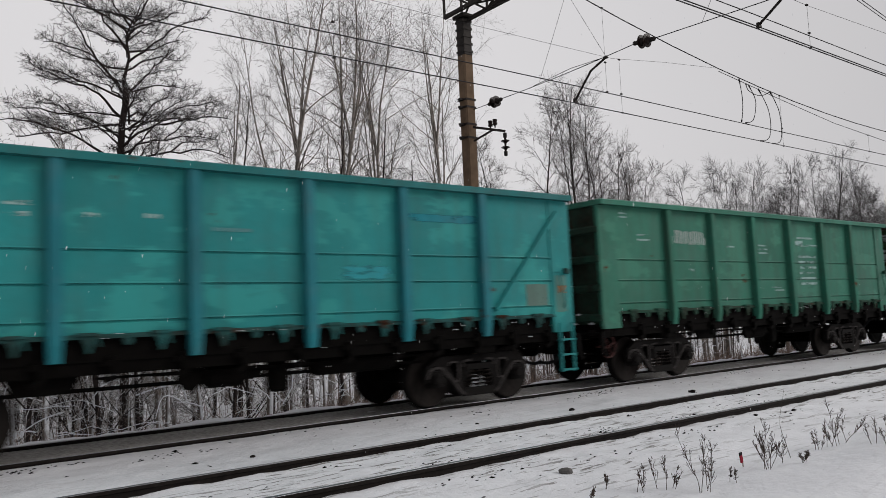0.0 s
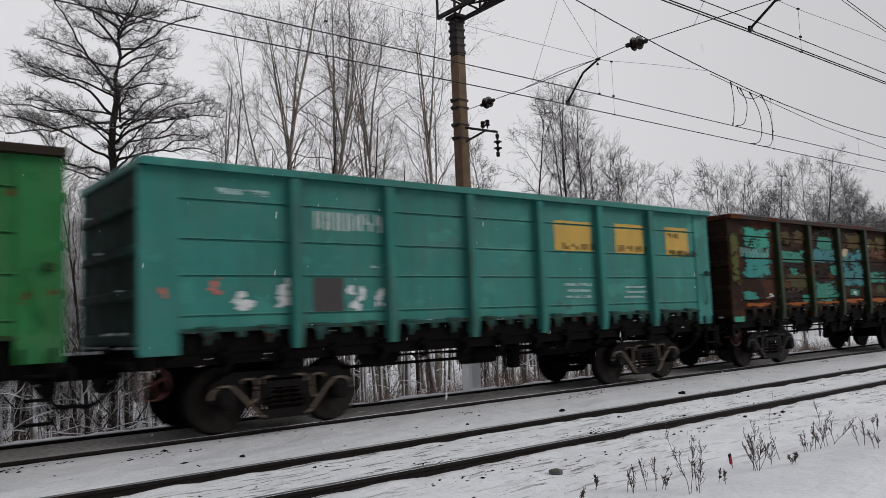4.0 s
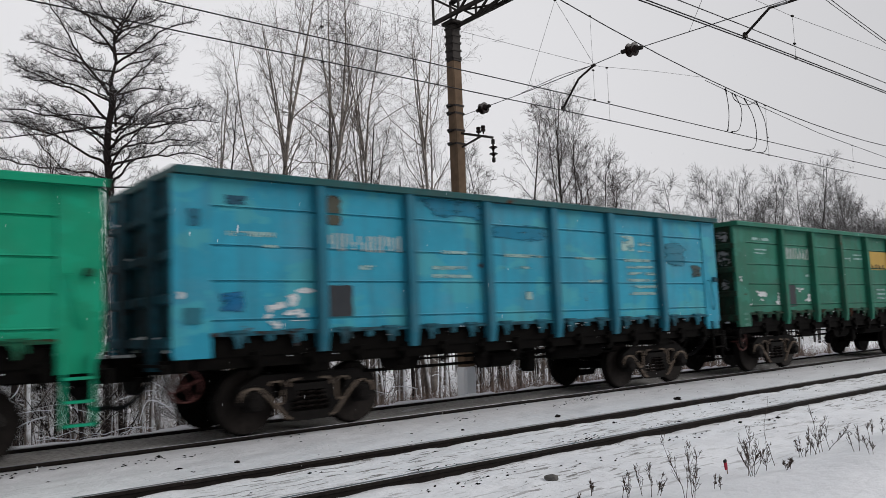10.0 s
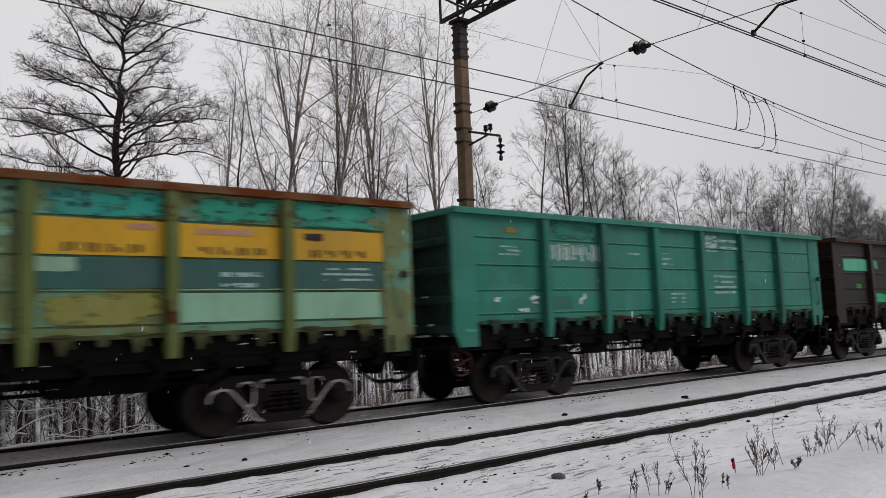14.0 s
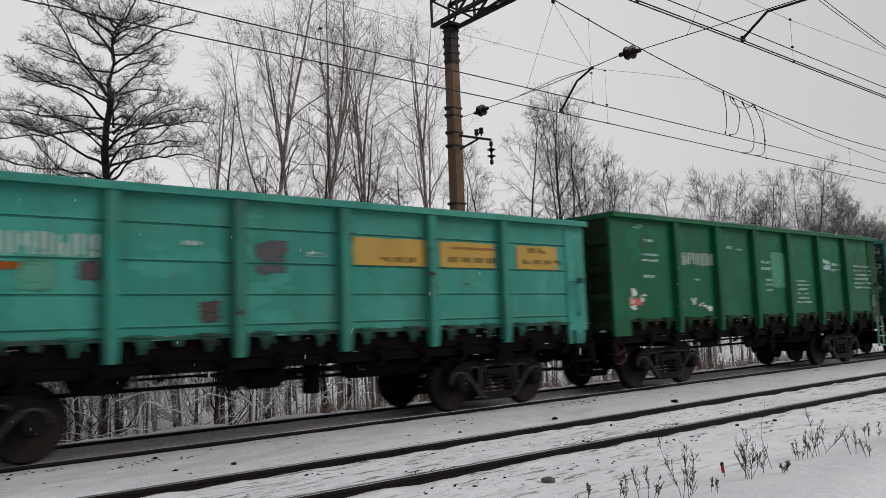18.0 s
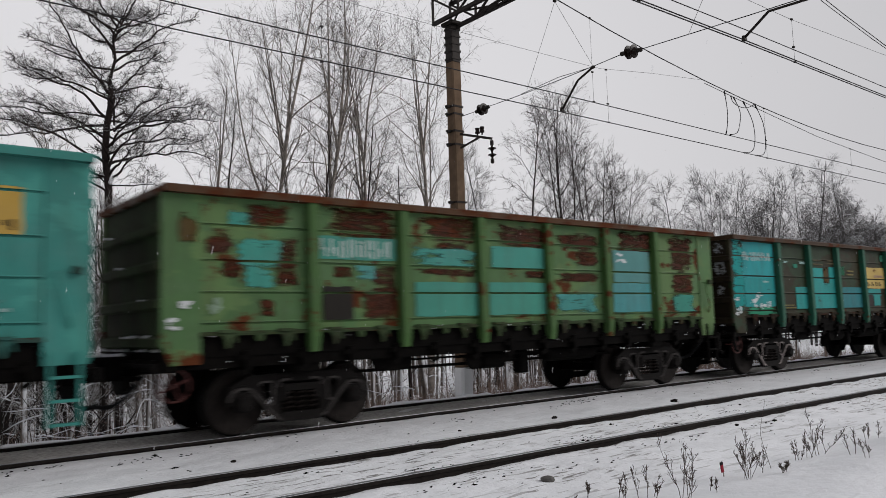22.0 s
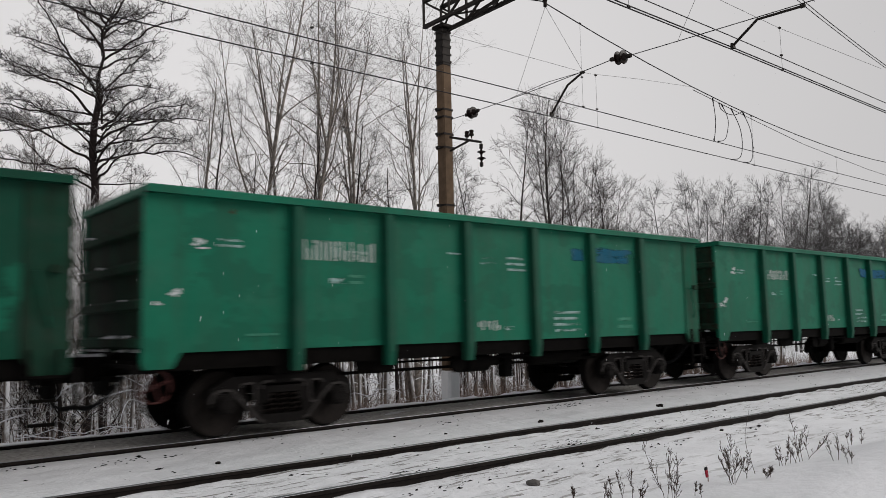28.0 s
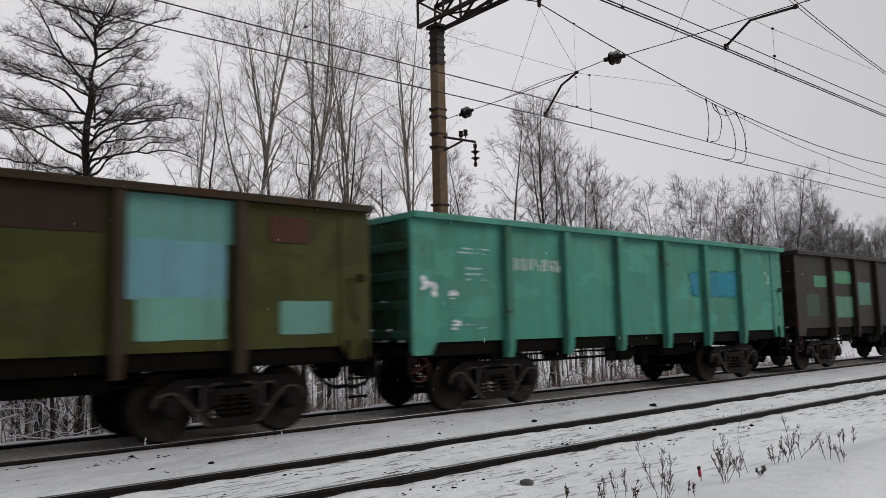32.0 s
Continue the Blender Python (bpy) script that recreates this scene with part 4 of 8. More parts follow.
def undergrowth():
    """Trunks, saplings, snowy twigs and dry brush seen beneath the wagons."""
    r = random.Random(5)
    runs = []
    for _ in range(330):
        x, y = r.uniform(-8, 50), 18.5 + 26 * r.random()
        a = Vector((x, y, ground_height(x, y) - 0.2))
        w = r.choice((r.uniform(0.025, 0.06), r.uniform(0.05, 0.12)))
        b = a + Vector((r.gauss(0, 0.10), r.gauss(0, 0.1), 2.3))
        runs.append(([a, b, b + Vector((r.gauss(0, 0.16), r.gauss(0, 0.1), 2.3))], [w * 1.1, w * 0.9, w * 0.7], 7))
        for _k in range(r.randint(1, 4)):
            o = a.lerp(b, r.uniform(0.3, 1.0))
            d = Vector((r.gauss(0, 0.6), r.gauss(0, 0.4), r.uniform(0.1, 0.7)))
            runs.append(([o, o + d * 0.5, o + d + Vector((0, 0, r.gauss(0, 0.15)))], [w * 0.3, w * 0.25, w * 0.1], 4))
    for _ in range(380):
        x = r.uniform(-6, 42)
        y = 16.2 + 13 * r.random() ** 1.1
        h = r.uniform(0.7, 3.4)
        w = r.uniform(0.004, 0.013)
        a = Vector((x, y, ground_height(x, y) - 0.1))
        d = Vector((r.gauss(0, 0.12), r.gauss(0, 0.12), 1))
        b = a + d * h * 0.5
        c = b + (d + Vector((r.gauss(0, 0.2), r.gauss(0, 0.2), 0))) * h * 0.5
        runs.append(([a, b, c], [w, w * 0.8, w * 0.3], 4))
        for _k in range(r.randint(0, 4)):
            o = a.lerp(c, r.uniform(0.3, 0.95))
            e = o + Vector((r.gauss(0, 0.35), r.gauss(0, 0.35), r.uniform(0.1, 0.6)))
            runs.append(([o, e], [w * 0.5, w * 0.25], 3))
    ob = part("undergrowth", open_tubes("undergrowth", runs), BLOWN, None)
    tagged(ob, "bare trunks and saplings plastered with blown snow", "undergrowth", kind="stuff")
    runs = []
    for _ in range(260):
        x, y = r.uniform(-2, 34), r.uniform(15.4, 22)
        o = Vector((x, y, ground_height(x, y) + r.uniform(0.2, 1.6)))
        d = Vector((r.gauss(0, 1), r.gauss(0, 0.6), r.uniform(0.1, 0.9))).normalized()
        pts = [o]
        n = r.uniform(0.08, 0.26)
        for _k in range(6):
            d = (d + Vector((r.gauss(0, 0.28), r.gauss(0, 0.25), r.gauss(-0.12, 0.22)))).normalized()
            pts.append(pts[-1] + d * n)
        w = r.uniform(0.005, 0.016)
        runs.append((pts, [w, w, w * 0.95, w * 0.85, w * 0.75, w * 0.6, w * 0.4], 5))
    ob = part("snowy_twigs", open_tubes("snowy_twigs", runs), SNOWCAP, None)
    tagged(ob, "thin arching twigs loaded with fresh snow", "twigs", kind="stuff")
    runs = []
    for _ in range(13000):
        x = 9.0 + 31.0 * r.random() if r.random() < 0.92 else r.uniform(-4, 9)
        y = r.uniform(15.6, 19.5)
        a = Vector((x, y, ground_height(x, y) - 0.05))
        d = Vector((r.gauss(0, 0.22), r.gauss(0, 0.15), r.uniform(0.3, 0.85)))
        runs.append(([a, a + d, a + d * 1.5 + Vector((r.gauss(0, 0.18), 0, r.gauss(-0.05, 0.12)))], [r.uniform(0.003, 0.008), 0.004, 0.002], 3))
    ob = part("dry_brush", open_tubes("dry_brush", runs), REED, None)
    tagged(ob, "dry brown grass and brush beyond the embankment", "dry grass", kind="stuff")


undergrowth()


# ------------------------------------------------------------ small things by the track
def weed(x, y, h, seed, bushy):
    """Dry stalks that fork into rising side shoots with seed heads."""
    r = random.Random(seed)
    w = thing("dry_weed", x, y, ground_height(x, y) - 0.02, "dry brown weed stalk standing out of the snow", "weed", "weeds")
    runs = []
    for _ in range(bushy):
        hh = h * r.uniform(0.6, 1.1)
        d = Vector((r.gauss(0, 0.20), r.gauss(0, 0.20), 1)).normalized()
        pts = [Vector((r.gauss(0, 0.035), r.gauss(0, 0.035), 0))]
        for _k in range(8):
            d = (d + Vector((r.gauss(0, 0.10), r.gauss(0, 0.10), 0.02))).normalized()
            pts.append(pts[-1] + d * hh / 8)
        runs.append((pts, [0.0040 - 0.00032 * k for k in range(9)], 4))
        if hh > 0.62:
            continue
        for _k in range(r.randint(9, 14)):
            q = r.uniform(0.25, 1.0)
            o, od = along(pts, q)
            e = (od * r.uniform(0.8, 1.5) + Vector((r.gauss(0, 0.5), r.gauss(0, 0.5), 0.2))).normalized()
            ln = hh * r.uniform(0.10, 0.32) * (1.25 - 0.7 * q)
            shoot = [o, o + e * ln * 0.5, o + e * ln + Vector((0, 0, ln * 0.25))]
            runs.append((shoot, [0.0025, 0.0022, 0.0018], 3))
            for _j in range(r.randint(2, 5)):
                b, bd = along(shoot, r.uniform(0.3, 1.0))
                f = (bd + Vector((r.gauss(0, 0.6), r.gauss(0, 0.6), r.gauss(0.2, 0.4)))).normalized() * r.uniform(0.012, 0.035)
                runs.append(([b, b + f * 0.7, b + f], [0.0012, 0.0025, 0.0012], 3))
    tagged(part("stalk", open_tubes("stalk", runs), DRY, w), kind="stuff")
    return w


for i, (x, y, h, n) in enumerate(((5.95, 4.49, 0.30, 2), (6.04, 4.45, 0.26, 2), (6.05, 4.17, 0.55, 3), (6.12, 4.22, 0.40, 2), (7.15, 4.15, 0.48, 4), (7.25, 4.2, 0.36, 3), (7.51, 4.24, 0.34, 2),
                                  (7.80, 4.26, 0.80, 1), (7.60, 4.04, 0.18, 3), (8.26, 4.21, 0.24, 3), (8.46, 4.17, 0.30, 3), (8.63, 4.12, 0.46, 2), (8.75, 4.1, 0.3, 2), (8.30, 3.66, 0.27, 2),
                                  (8.09, 3.46, 0.25, 2), (5.61, 4.88, 0.16, 2), (10.18, 4.22, 0.22, 3), (6.54, 4.17, 0.16, 2), (5.74, 4.58, 0.22, 3), (5.2, 4.7, 0.18, 2), (3.2, 5.3, 0.2, 1))):
    weed(x, y, h, 300 + i, n)


def marker_stake(x, y):
    z = ground_height(x, y)
    m = thing("marker_stake", x, y, z, "small red marker stake with a dark top standing in snow", "marker stake")
    part("stake", bar((0.012, 0, -0.2), (0.004, 0, 0.06), 0.008, 0.008), STRAW, m, "thin pale stick")
    for o in (part("plate", box(-0.020, 0.020, -0.008, 0.008, 0.045, 0.125, 0.004), MARKER, m, "red painted plate"),
              part("top_band", box(-0.021, 0.021, -0.009, 0.009, 0.118, 0.150, 0.004), BLACK, m, "dark top band")):
        o.rotation_euler = (0, radians(-11), 0)


marker_stake(7.16, 4.44)


def lump(name, x, y, r, seed, label, category, group, mat):
    bm = bmesh.new()
    bmesh.ops.create_icosphere(bm, subdivisions=2, radius=r)
    for v in bm.verts:
        v.co *= 1 + 0.45 * noise.noise(v.co * (2.2 / r) + Vector((seed, 0, 0)))
        v.co.z *= 0.6
    ob = part(name, bm, mat, None)
    ob.location = (x, y, ground_height(x, y) + r * 0.25)
    return tagged(ob, label, category, group)


lump("stone", 5.85, 5.62, 0.07, 3, "grey stone half sunk in trodden snow", "stone", "stones", PALESTONE)
for i, (x, y, r) in enumerate(((9.6, 9.0, 0.05), (12.9, 8.95, 0.07), (4.1, 9.3, 0.035), (7.7, 9.2, 0.03), (10.6, 6.3, 0.03), (11.5, 6.2, 0.035))):
    lump("stone", x, y, r, 20 + i, "small dark stone lying on the snow", "stone", "stones", STEEL)


def gravel():
    r = random.Random(8)
    vs, fs = [], []
    for _ in range(7600):
        x = 1.0 + 34 * r.random() ** 1.3
        y = r.choice((r.uniform(5.0, 10.6), r.gauss(6.95, 0.35), r.gauss(7.5, 0.6), r.gauss(6.2, 0.25), r.gauss(10.45, 0.2)))
        if noise.noise((x * 0.8, y * 2.2, 3.0)) < r.uniform(0.12, 0.5) and r.random() > 0.02:
            continue
        s = r.uniform(0.004, 0.014) * (1 if r.random() < 0.94 else 2.0)
        z = ground_height(x, y) + s * 0.2
        o = len(vs)
        for d in ((1, 0, 0), (0, 1, 0), (-1, 0, 0), (0, -1, 0), (0, 0, 0.7), (0, 0, -0.7)):
            k = s * r.uniform(0.7, 1.4)
            vs.append((x + d[0] * k * 2.1, y + d[1] * k, z + d[2] * k))
        fs += [(o, o + 1, o + 4), (o + 1, o + 2, o + 4), (o + 2, o + 3, o + 4), (o + 3, o, o + 4), (o + 1, o, o + 5), (o + 2, o + 1, o + 5), (o + 3, o + 2, o + 5), (o, o + 3, o + 5)]
    tagged(part("gravel", solid("gravel", vs, fs), GRIME, None), "scattered dark ballast stones on the snow", "gravel", kind="stuff")


gravel()

# ------------------------------------------------------------ wagons
HALF, WALL, LEN = 1.53, 1.375, 13.07
END = LEN / 2
POSTS = (-4.27, -2.585, -0.865, 0.865, 2.585, 4.27)
EDGES = [-6.0, *POSTS, 6.0]
MESH = {}


def cached(key, make):
    if key not in MESH:
        MESH[key] = mesh_of(key[0], make())
    return MESH[key]


def panel_bm(x0, x1, z0, z1, grooves):
    """A pressed side sheet with shallow horizontal creases."""
    prof = [(0.0, z0)]
    for g in sorted(grooves):
        prof += [(0.0, g - 0.026), (0.026, g - 0.010), (0.026, g + 0.006), (-0.006, g + 0.010), (0.0, g + 0.03)]
    prof.append((0.0, z1))
    out = [(-WALL + a, z) for a, z in prof] + [(-WALL + 0.05, z1), (-WALL + 0.05, z0)]
    return prism(out, 0, x0, x1)


def post_bm(z0, z1, smooth):
    """A hat-section side post, narrowing at its foot."""
    bm = bmesh.new()
    w, d = 0.084, HALF - WALL - 0.012
    rows = [(z0, 0.075, d * 0.75), (z0 + 0.22, w, d), (z1, w, d * 0.9)]
    loops = [[bm.verts.new((x, y, z)) for x, y in ((-a, -WALL + 0.02), (-a, -WALL - b * 0.88), (-a * 0.86, -WALL - b), (a * 0.86, -WALL - b), (a, -WALL - b * 0.88), (a, -WALL + 0.02))] for z, a, b in rows]
    for p, q in zip(loops, loops[1:]):
        for i in range(6):
            bm.faces.new((p[i], p[(i + 1) % 6], q[(i + 1) % 6], q[i]))
    bm.faces.new(loops[0])
    bm.faces.new(loops[-1][::-1])
    bmesh.ops.recalc_face_normals(bm, faces=bm.faces)
    return bm


def corner_bm(z0, z1, smooth):
    a, b = END - 0.55, END - 0.01
    if smooth:
        o = [(-a, z0 + 0.24), (-a - 0.14, z0), (-b + 0.04, z0), (-b, z0 + 0.06), (-b, z1), (-a, z1)]
    else:
        c = 0.03 if z0 > 1.1 else 0.13
        o = [(-a, z0), (-b + c, z0), (-b, z0 + c * 2.2), (-b, z1), (-a, z1)]
    return prism(o, 1, -WALL - 0.022, -WALL + 0.06)


def bracket_bm():
    """Hinge bracket of a bottom hatch: a small ledge over two narrowing legs."""
    bm = bmesh.new()
    box_into(bm, -0.13, 0.13, -WALL - 0.085, -WALL + 0.01, 0.035, 0.075)
    prism_into(bm, [(-0.10, 0.035), (0.10, 0.035), (0.055, -0.06), (0.035, -0.17), (-0.01, -0.185), (-0.03, -0.07)], 1, -WALL - 0.06, -WALL - 0.02)
    prism_into(bm, [(0.075, 0.03), (0.12, 0.03), (0.15, -0.10), (0.12, -0.11)], 1, -WALL - 0.05, -WALL - 0.02)
    bmesh.ops.recalc_face_normals(bm, faces=bm.faces)
    return bm


def side_frame_bm():
    """Cast side frame: arches over the axle boxes, struts down to the spring seat, windows between struts and columns."""
    bm = bmesh.new()
    y0, y1 = -1.10, -0.98
    prism_into(bm, [(-1.13, 0.665), (-0.80, 0.735), (0.80, 0.735), (1.13, 0.665), (1.10, 0.72), (0.84, 0.86), (-0.84, 0.86), (-1.10, 0.72)], 1, y0, y1)
    for s in (-1, 1):
        for k, o in enumerate(([(-1.16, 0.44), (-1.08, 0.44), (-1.06, 0.57), (-0.98, 0.625), (-0.86, 0.63), (-0.80, 0.735), (-1.13, 0.71), (-1.165, 0.60)],
                               [(-0.86, 0.63), (-0.78, 0.59), (-0.70, 0.56), (-0.66, 0.70), (-0.67, 0.745), (-0.80, 0.745)],
                               [(-0.75, 0.58), (-0.36, 0.155), (-0.30, 0.28), (-0.45, 0.42), (-0.54, 0.42), (-0.665, 0.70), (-0.70, 0.66)],
                               [(-0.45, 0.745), (-0.33, 0.745), (-0.33, 0.27), (-0.45, 0.40)])):
            prism_into(bm, [(s * a, b) for a, b in o], 1, y0 + 0.004 * k, y1 - 0.004 * k)
    prism_into(bm, [(-0.42, 0.25), (-0.34, 0.150), (0.34, 0.150), (0.42, 0.25), (0.32, 0.285), (-0.32, 0.285)], 1, y0 - 0.02, y1)
    bmesh.ops.recalc_face_normals(bm, faces=bm.faces)
    return bm


def wedge_bm():
    """Bolster end over the springs, with its friction wedges."""
    bm = bmesh.new()
    prism_into(bm, [(-0.33, 0.60), (0.33, 0.60), (0.31, 0.70), (-0.31, 0.70)], 1, -1.13, -0.95)
    prism_into(bm, [(-0.32, 0.60), (-0.22, 0.60), (-0.27, 0.46), (-0.32, 0.46)], 1, -1.12, -0.97)
    prism_into(bm, [(0.32, 0.60), (0.22, 0.60), (0.27, 0.46), (0.32, 0.46)], 1, -1.12, -0.97)
    bmesh.ops.recalc_face_normals(bm, faces=bm.faces)
    return bm


def stroke_into(bm, pts, w, y0, y1):
    """A band of even width along points in the plane of the side frame."""
    left, right = [], []
    for i, p in enumerate(pts):
        a, b = pts[max(i - 1, 0)], pts[min(i + 1, len(pts) - 1)]
        dx, dz = b[0] - a[0], b[1] - a[1]
        k = w / 2 / math.hypot(dx, dz)
        left.append((p[0] - dz * k, p[1] + dx * k))
        right.append((p[0] + dz * k, p[1] - dx * k))
    prism_into(bm, left + right[::-1], 1, y0, y1)


def frost_bm(s):
    """Lower edge of the side frame, rimed, dusty or coloured as a highlight: round the axle box, down the strut and
    along the spring seat.
    """
    bm = bmesh.new()
    half = [(-1.14, 0.50), (-1.13, 0.57), (-1.09, 0.63), (-1.02, 0.665), (-0.93, 0.68), (-0.84, 0.665), (-0.77, 0.61), (-0.69, 0.53), (-0.59, 0.42), (-0.49, 0.305), (-0.42, 0.225), (-0.34, 0.19)]
    stroke_into(bm, [(s * a, b) for a, b in half], 0.035, -1.128, -1.10)
    bmesh.ops.recalc_face_normals(bm, faces=bm.faces)
    return bm


def pocket_bm(s):
    """Rimed, dusty or highlight-coloured edge of the side frame's window and of the column beside it."""
    bm = bmesh.new()
    hole = [(-0.67, 0.70), (-0.65, 0.745), (-0.58, 0.755), (-0.49, 0.75), (-0.455, 0.70), (-0.455, 0.56), (-0.465, 0.46), (-0.50, 0.415), (-0.545, 0.43)]
    stroke_into(bm, [(s * a, b) for a, b in hole], 0.030, -1.112, -1.10)
    stroke_into(bm, [(s * a, b) for a, b in ((-0.36, 0.66), (-0.35, 0.74), (-0.30, 0.765), (-0.17, 0.77))], 0.034, -1.116, -1.10)
    bmesh.ops.recalc_face_normals(bm, faces=bm.faces)
    return bm


def axle_box_bm():
    """Roller bearing box under its arch, with a bolted end cover and a lug on top."""
    bm = bmesh.new()
    lathe_into(bm, [(-1.20, 0.04), (-1.195, 0.105), (-1.17, 0.125), (-0.96, 0.13), (-0.95, 0.1)], 1, (0, 0, 0.478), 16)
    prism_into(bm, [(-0.15, 0.40), (-0.11, 0.345), (0.11, 0.345), (0.15, 0.40), (0.15, 0.58), (0.10, 0.625), (-0.10, 0.625), (-0.15, 0.58)], 1, -1.14, -0.96)
    prism_into(bm, [(-0.05, 0.66), (0.05, 0.66), (0.035, 0.725), (-0.035, 0.725)], 1, -1.125, -1.05)
    for i in range(4):
        a = math.pi / 4 + i * math.pi / 2
        lathe_into(bm, [(-1.215, 0.016), (-1.19, 0.018)], 1, (0.08 * math.cos(a), 0, 0.478 + 0.08 * math.sin(a)), 6)
    bmesh.ops.recalc_face_normals(bm, faces=bm.faces)
    return bm


def spring_bm():
    bm = bmesh.new()
    vs, fs = [], []
    for cx in (-0.2, 0.0, 0.2):
        pts = [(cx + 0.075 * math.cos(a), -1.04 + 0.075 * math.sin(a), 0.30 + 0.32 * a / (2 * math.pi * 4.5)) for a in [2 * math.pi * 4.5 * i / 54 for i in range(55)]]
        v, f = tube_data(pts, 0.016, 5)
        o = len(vs)
        vs += v
        fs += [tuple(i + o for i in q) for q in f]
    me = bpy.data.meshes.new("tmp")
    me.from_pydata(vs, [], fs)
    bm.from_mesh(me)
    bpy.data.meshes.remove(me)
    return bm


def wheel_bm():
    return lathe([(-0.855, 0.10), (-0.85, 0.13), (-0.80, 0.16), (-0.77, 0.37), (-0.85, 0.40), (-0.862, 0.44), (-0.86, 0.468), (-0.85, 0.476), (-0.77, 0.480), (-0.745, 0.505), (-0.72, 0.506),
                  (-0.715, 0.44), (-0.73, 0.38), (-0.72, 0.17), (-0.70, 0.12)], 1, (0, 0, 0), 40)


def coupler_bm():
    bm = bmesh.new()
    box_into(bm, -6.60, -5.6, -0.13, 0.13, 0.92, 1.16, 0.02)
    prism_into(bm, [(-6.62, -0.20), (-6.94, -0.23), (-6.97, -0.07), (-6.80, -0.02), (-6.84, 0.12), (-6.98, 0.18), (-6.9, 0.26), (-6.62, 0.20)], 2, 0.86, 1.20)
    bmesh.ops.recalc_face_normals(bm, faces=bm.faces)
    return bm


def hand_wheel_bm():
    bm = bmesh.new()
    c, r = (-6.32, -1.30, 0.80), 0.215
    pts = [(c[0] + r * math.cos(a), c[1], c[2] + r * math.sin(a)) for a in [2 * math.pi * i / 20 for i in range(21)]]
    vs, fs = tube_data(pts, 0.014, 6)
    for i in range(4):
        a = 0.4 + math.pi / 2 * i
        v, f = tube_data([(c[0], c[1], c[2]), (c[0] + r * math.cos(a), c[1], c[2] + r * math.sin(a))], 0.011, 5)
        o = len(vs)
        vs, fs = vs + v, fs + [tuple(k + o for k in q) for q in f]
    v, f = tube_data([(c[0], c[1] - 0.05, c[2]), (c[0], c[1] + 0.3, c[2])], 0.02, 8)
    o = len(vs)
    vs, fs = vs + v, fs + [tuple(k + o for k in q) for q in f]
    me = bpy.data.meshes.new("tmp")
    me.from_pydata(vs, [], fs)
    bm.from_mesh(me)
    bpy.data.meshes.remove(me)
    return bm


def ladder_bm():
    bm = bmesh.new()
    for x in (6.05, 6.39):
        box_into(bm, x - 0.02, x + 0.02, -1.50, -1.46, 0.42, 1.34)
    for z in (0.44, 0.72, 1.0):
        box_into(bm, 6.03, 6.41, -1.53, -1.44, z, z + 0.035)
    return bm


def grip_bm():
    bm = bmesh.new()
    pts = [(6.12, -WALL - 0.02, 2.3), (6.12, -WALL - 0.09, 2.28), (6.26, -WALL - 0.09, 1.75), (6.30, -WALL - 0.02, 1.6)]
    vs, fs = tube_data(pts, 0.016, 6)
    me = bpy.data.meshes.new("tmp")
    me.from_pydata(vs, [], fs)
    bm.from_mesh(me)
    bpy.data.meshes.remove(me)
    return bm


def hose_bm(s):
    bm = bmesh.new()
    pts = [(s * (6.42 + 0.54 * f), s * 0.42 * (1 - f), 0.93 - 0.44 * math.sin(0.62 * math.pi * f)) for f in [i / 14 for i in range(15)]]
    vs, fs = tube_data(pts, 0.036, 8)
    me = bpy.data.meshes.new("tmp")
    me.from_pydata(vs, [], fs)
    bm.from_mesh(me)
    bpy.data.meshes.remove(me)
    return bm


def latch_bm():
    """A bent lever that hangs from the side sill and holds a bottom hatch."""
    bm = bmesh.new()
    prism_into(bm, [(-0.05, 1.22), (0.05, 1.24), (0.08, 1.05), (0.03, 0.93), (-0.10, 0.88), (-0.12, 0.94), (-0.02, 0.99)], 1, -WALL - 0.05, -WALL + 0.02)
    box_into(bm, -0.12, 0.1, -WALL - 0.03, -WALL + 0.1, 1.10, 1.17)
    bmesh.ops.recalc_face_normals(bm, faces=bm.faces)
    return bm


def crumbs(v):
    """Small crumbs of snow on brackets, sills and beams of one side."""
    if ("crumbs", v) in MESH:
        return MESH["crumbs", v]
    r = random.Random(60 + v)
    vs, fs = [], []
    for _ in range(34):
        x, z = r.uniform(-6.1, 6.1), r.choice((r.uniform(1.36, 1.5), r.gauss(1.29, 0.012), r.uniform(0.85, 1.3)))
        y = -WALL - 0.055 if z > 1.3 else (-1.345 if z < 1.26 else -1.31)
        a, b = r.uniform(0.008, 0.045), r.uniform(0.003, 0.010)
        o = len(vs)
        vs += [(x - a, y, z), (x, y - 0.012, z - b), (x + a, y, z + b * 0.4), (x + a * 0.2, y, z + b), (x, y + 0.02, z)]
        fs += [(o, o + 1, o + 3), (o + 1, o + 2, o + 3), (o, o + 4, o + 1), (o + 1, o + 4, o + 2), (o, o + 3, o + 4), (o + 3, o + 2, o + 4)]
    MESH["crumbs", v] = solid("crumbs", vs, fs)
    return MESH["crumbs", v]


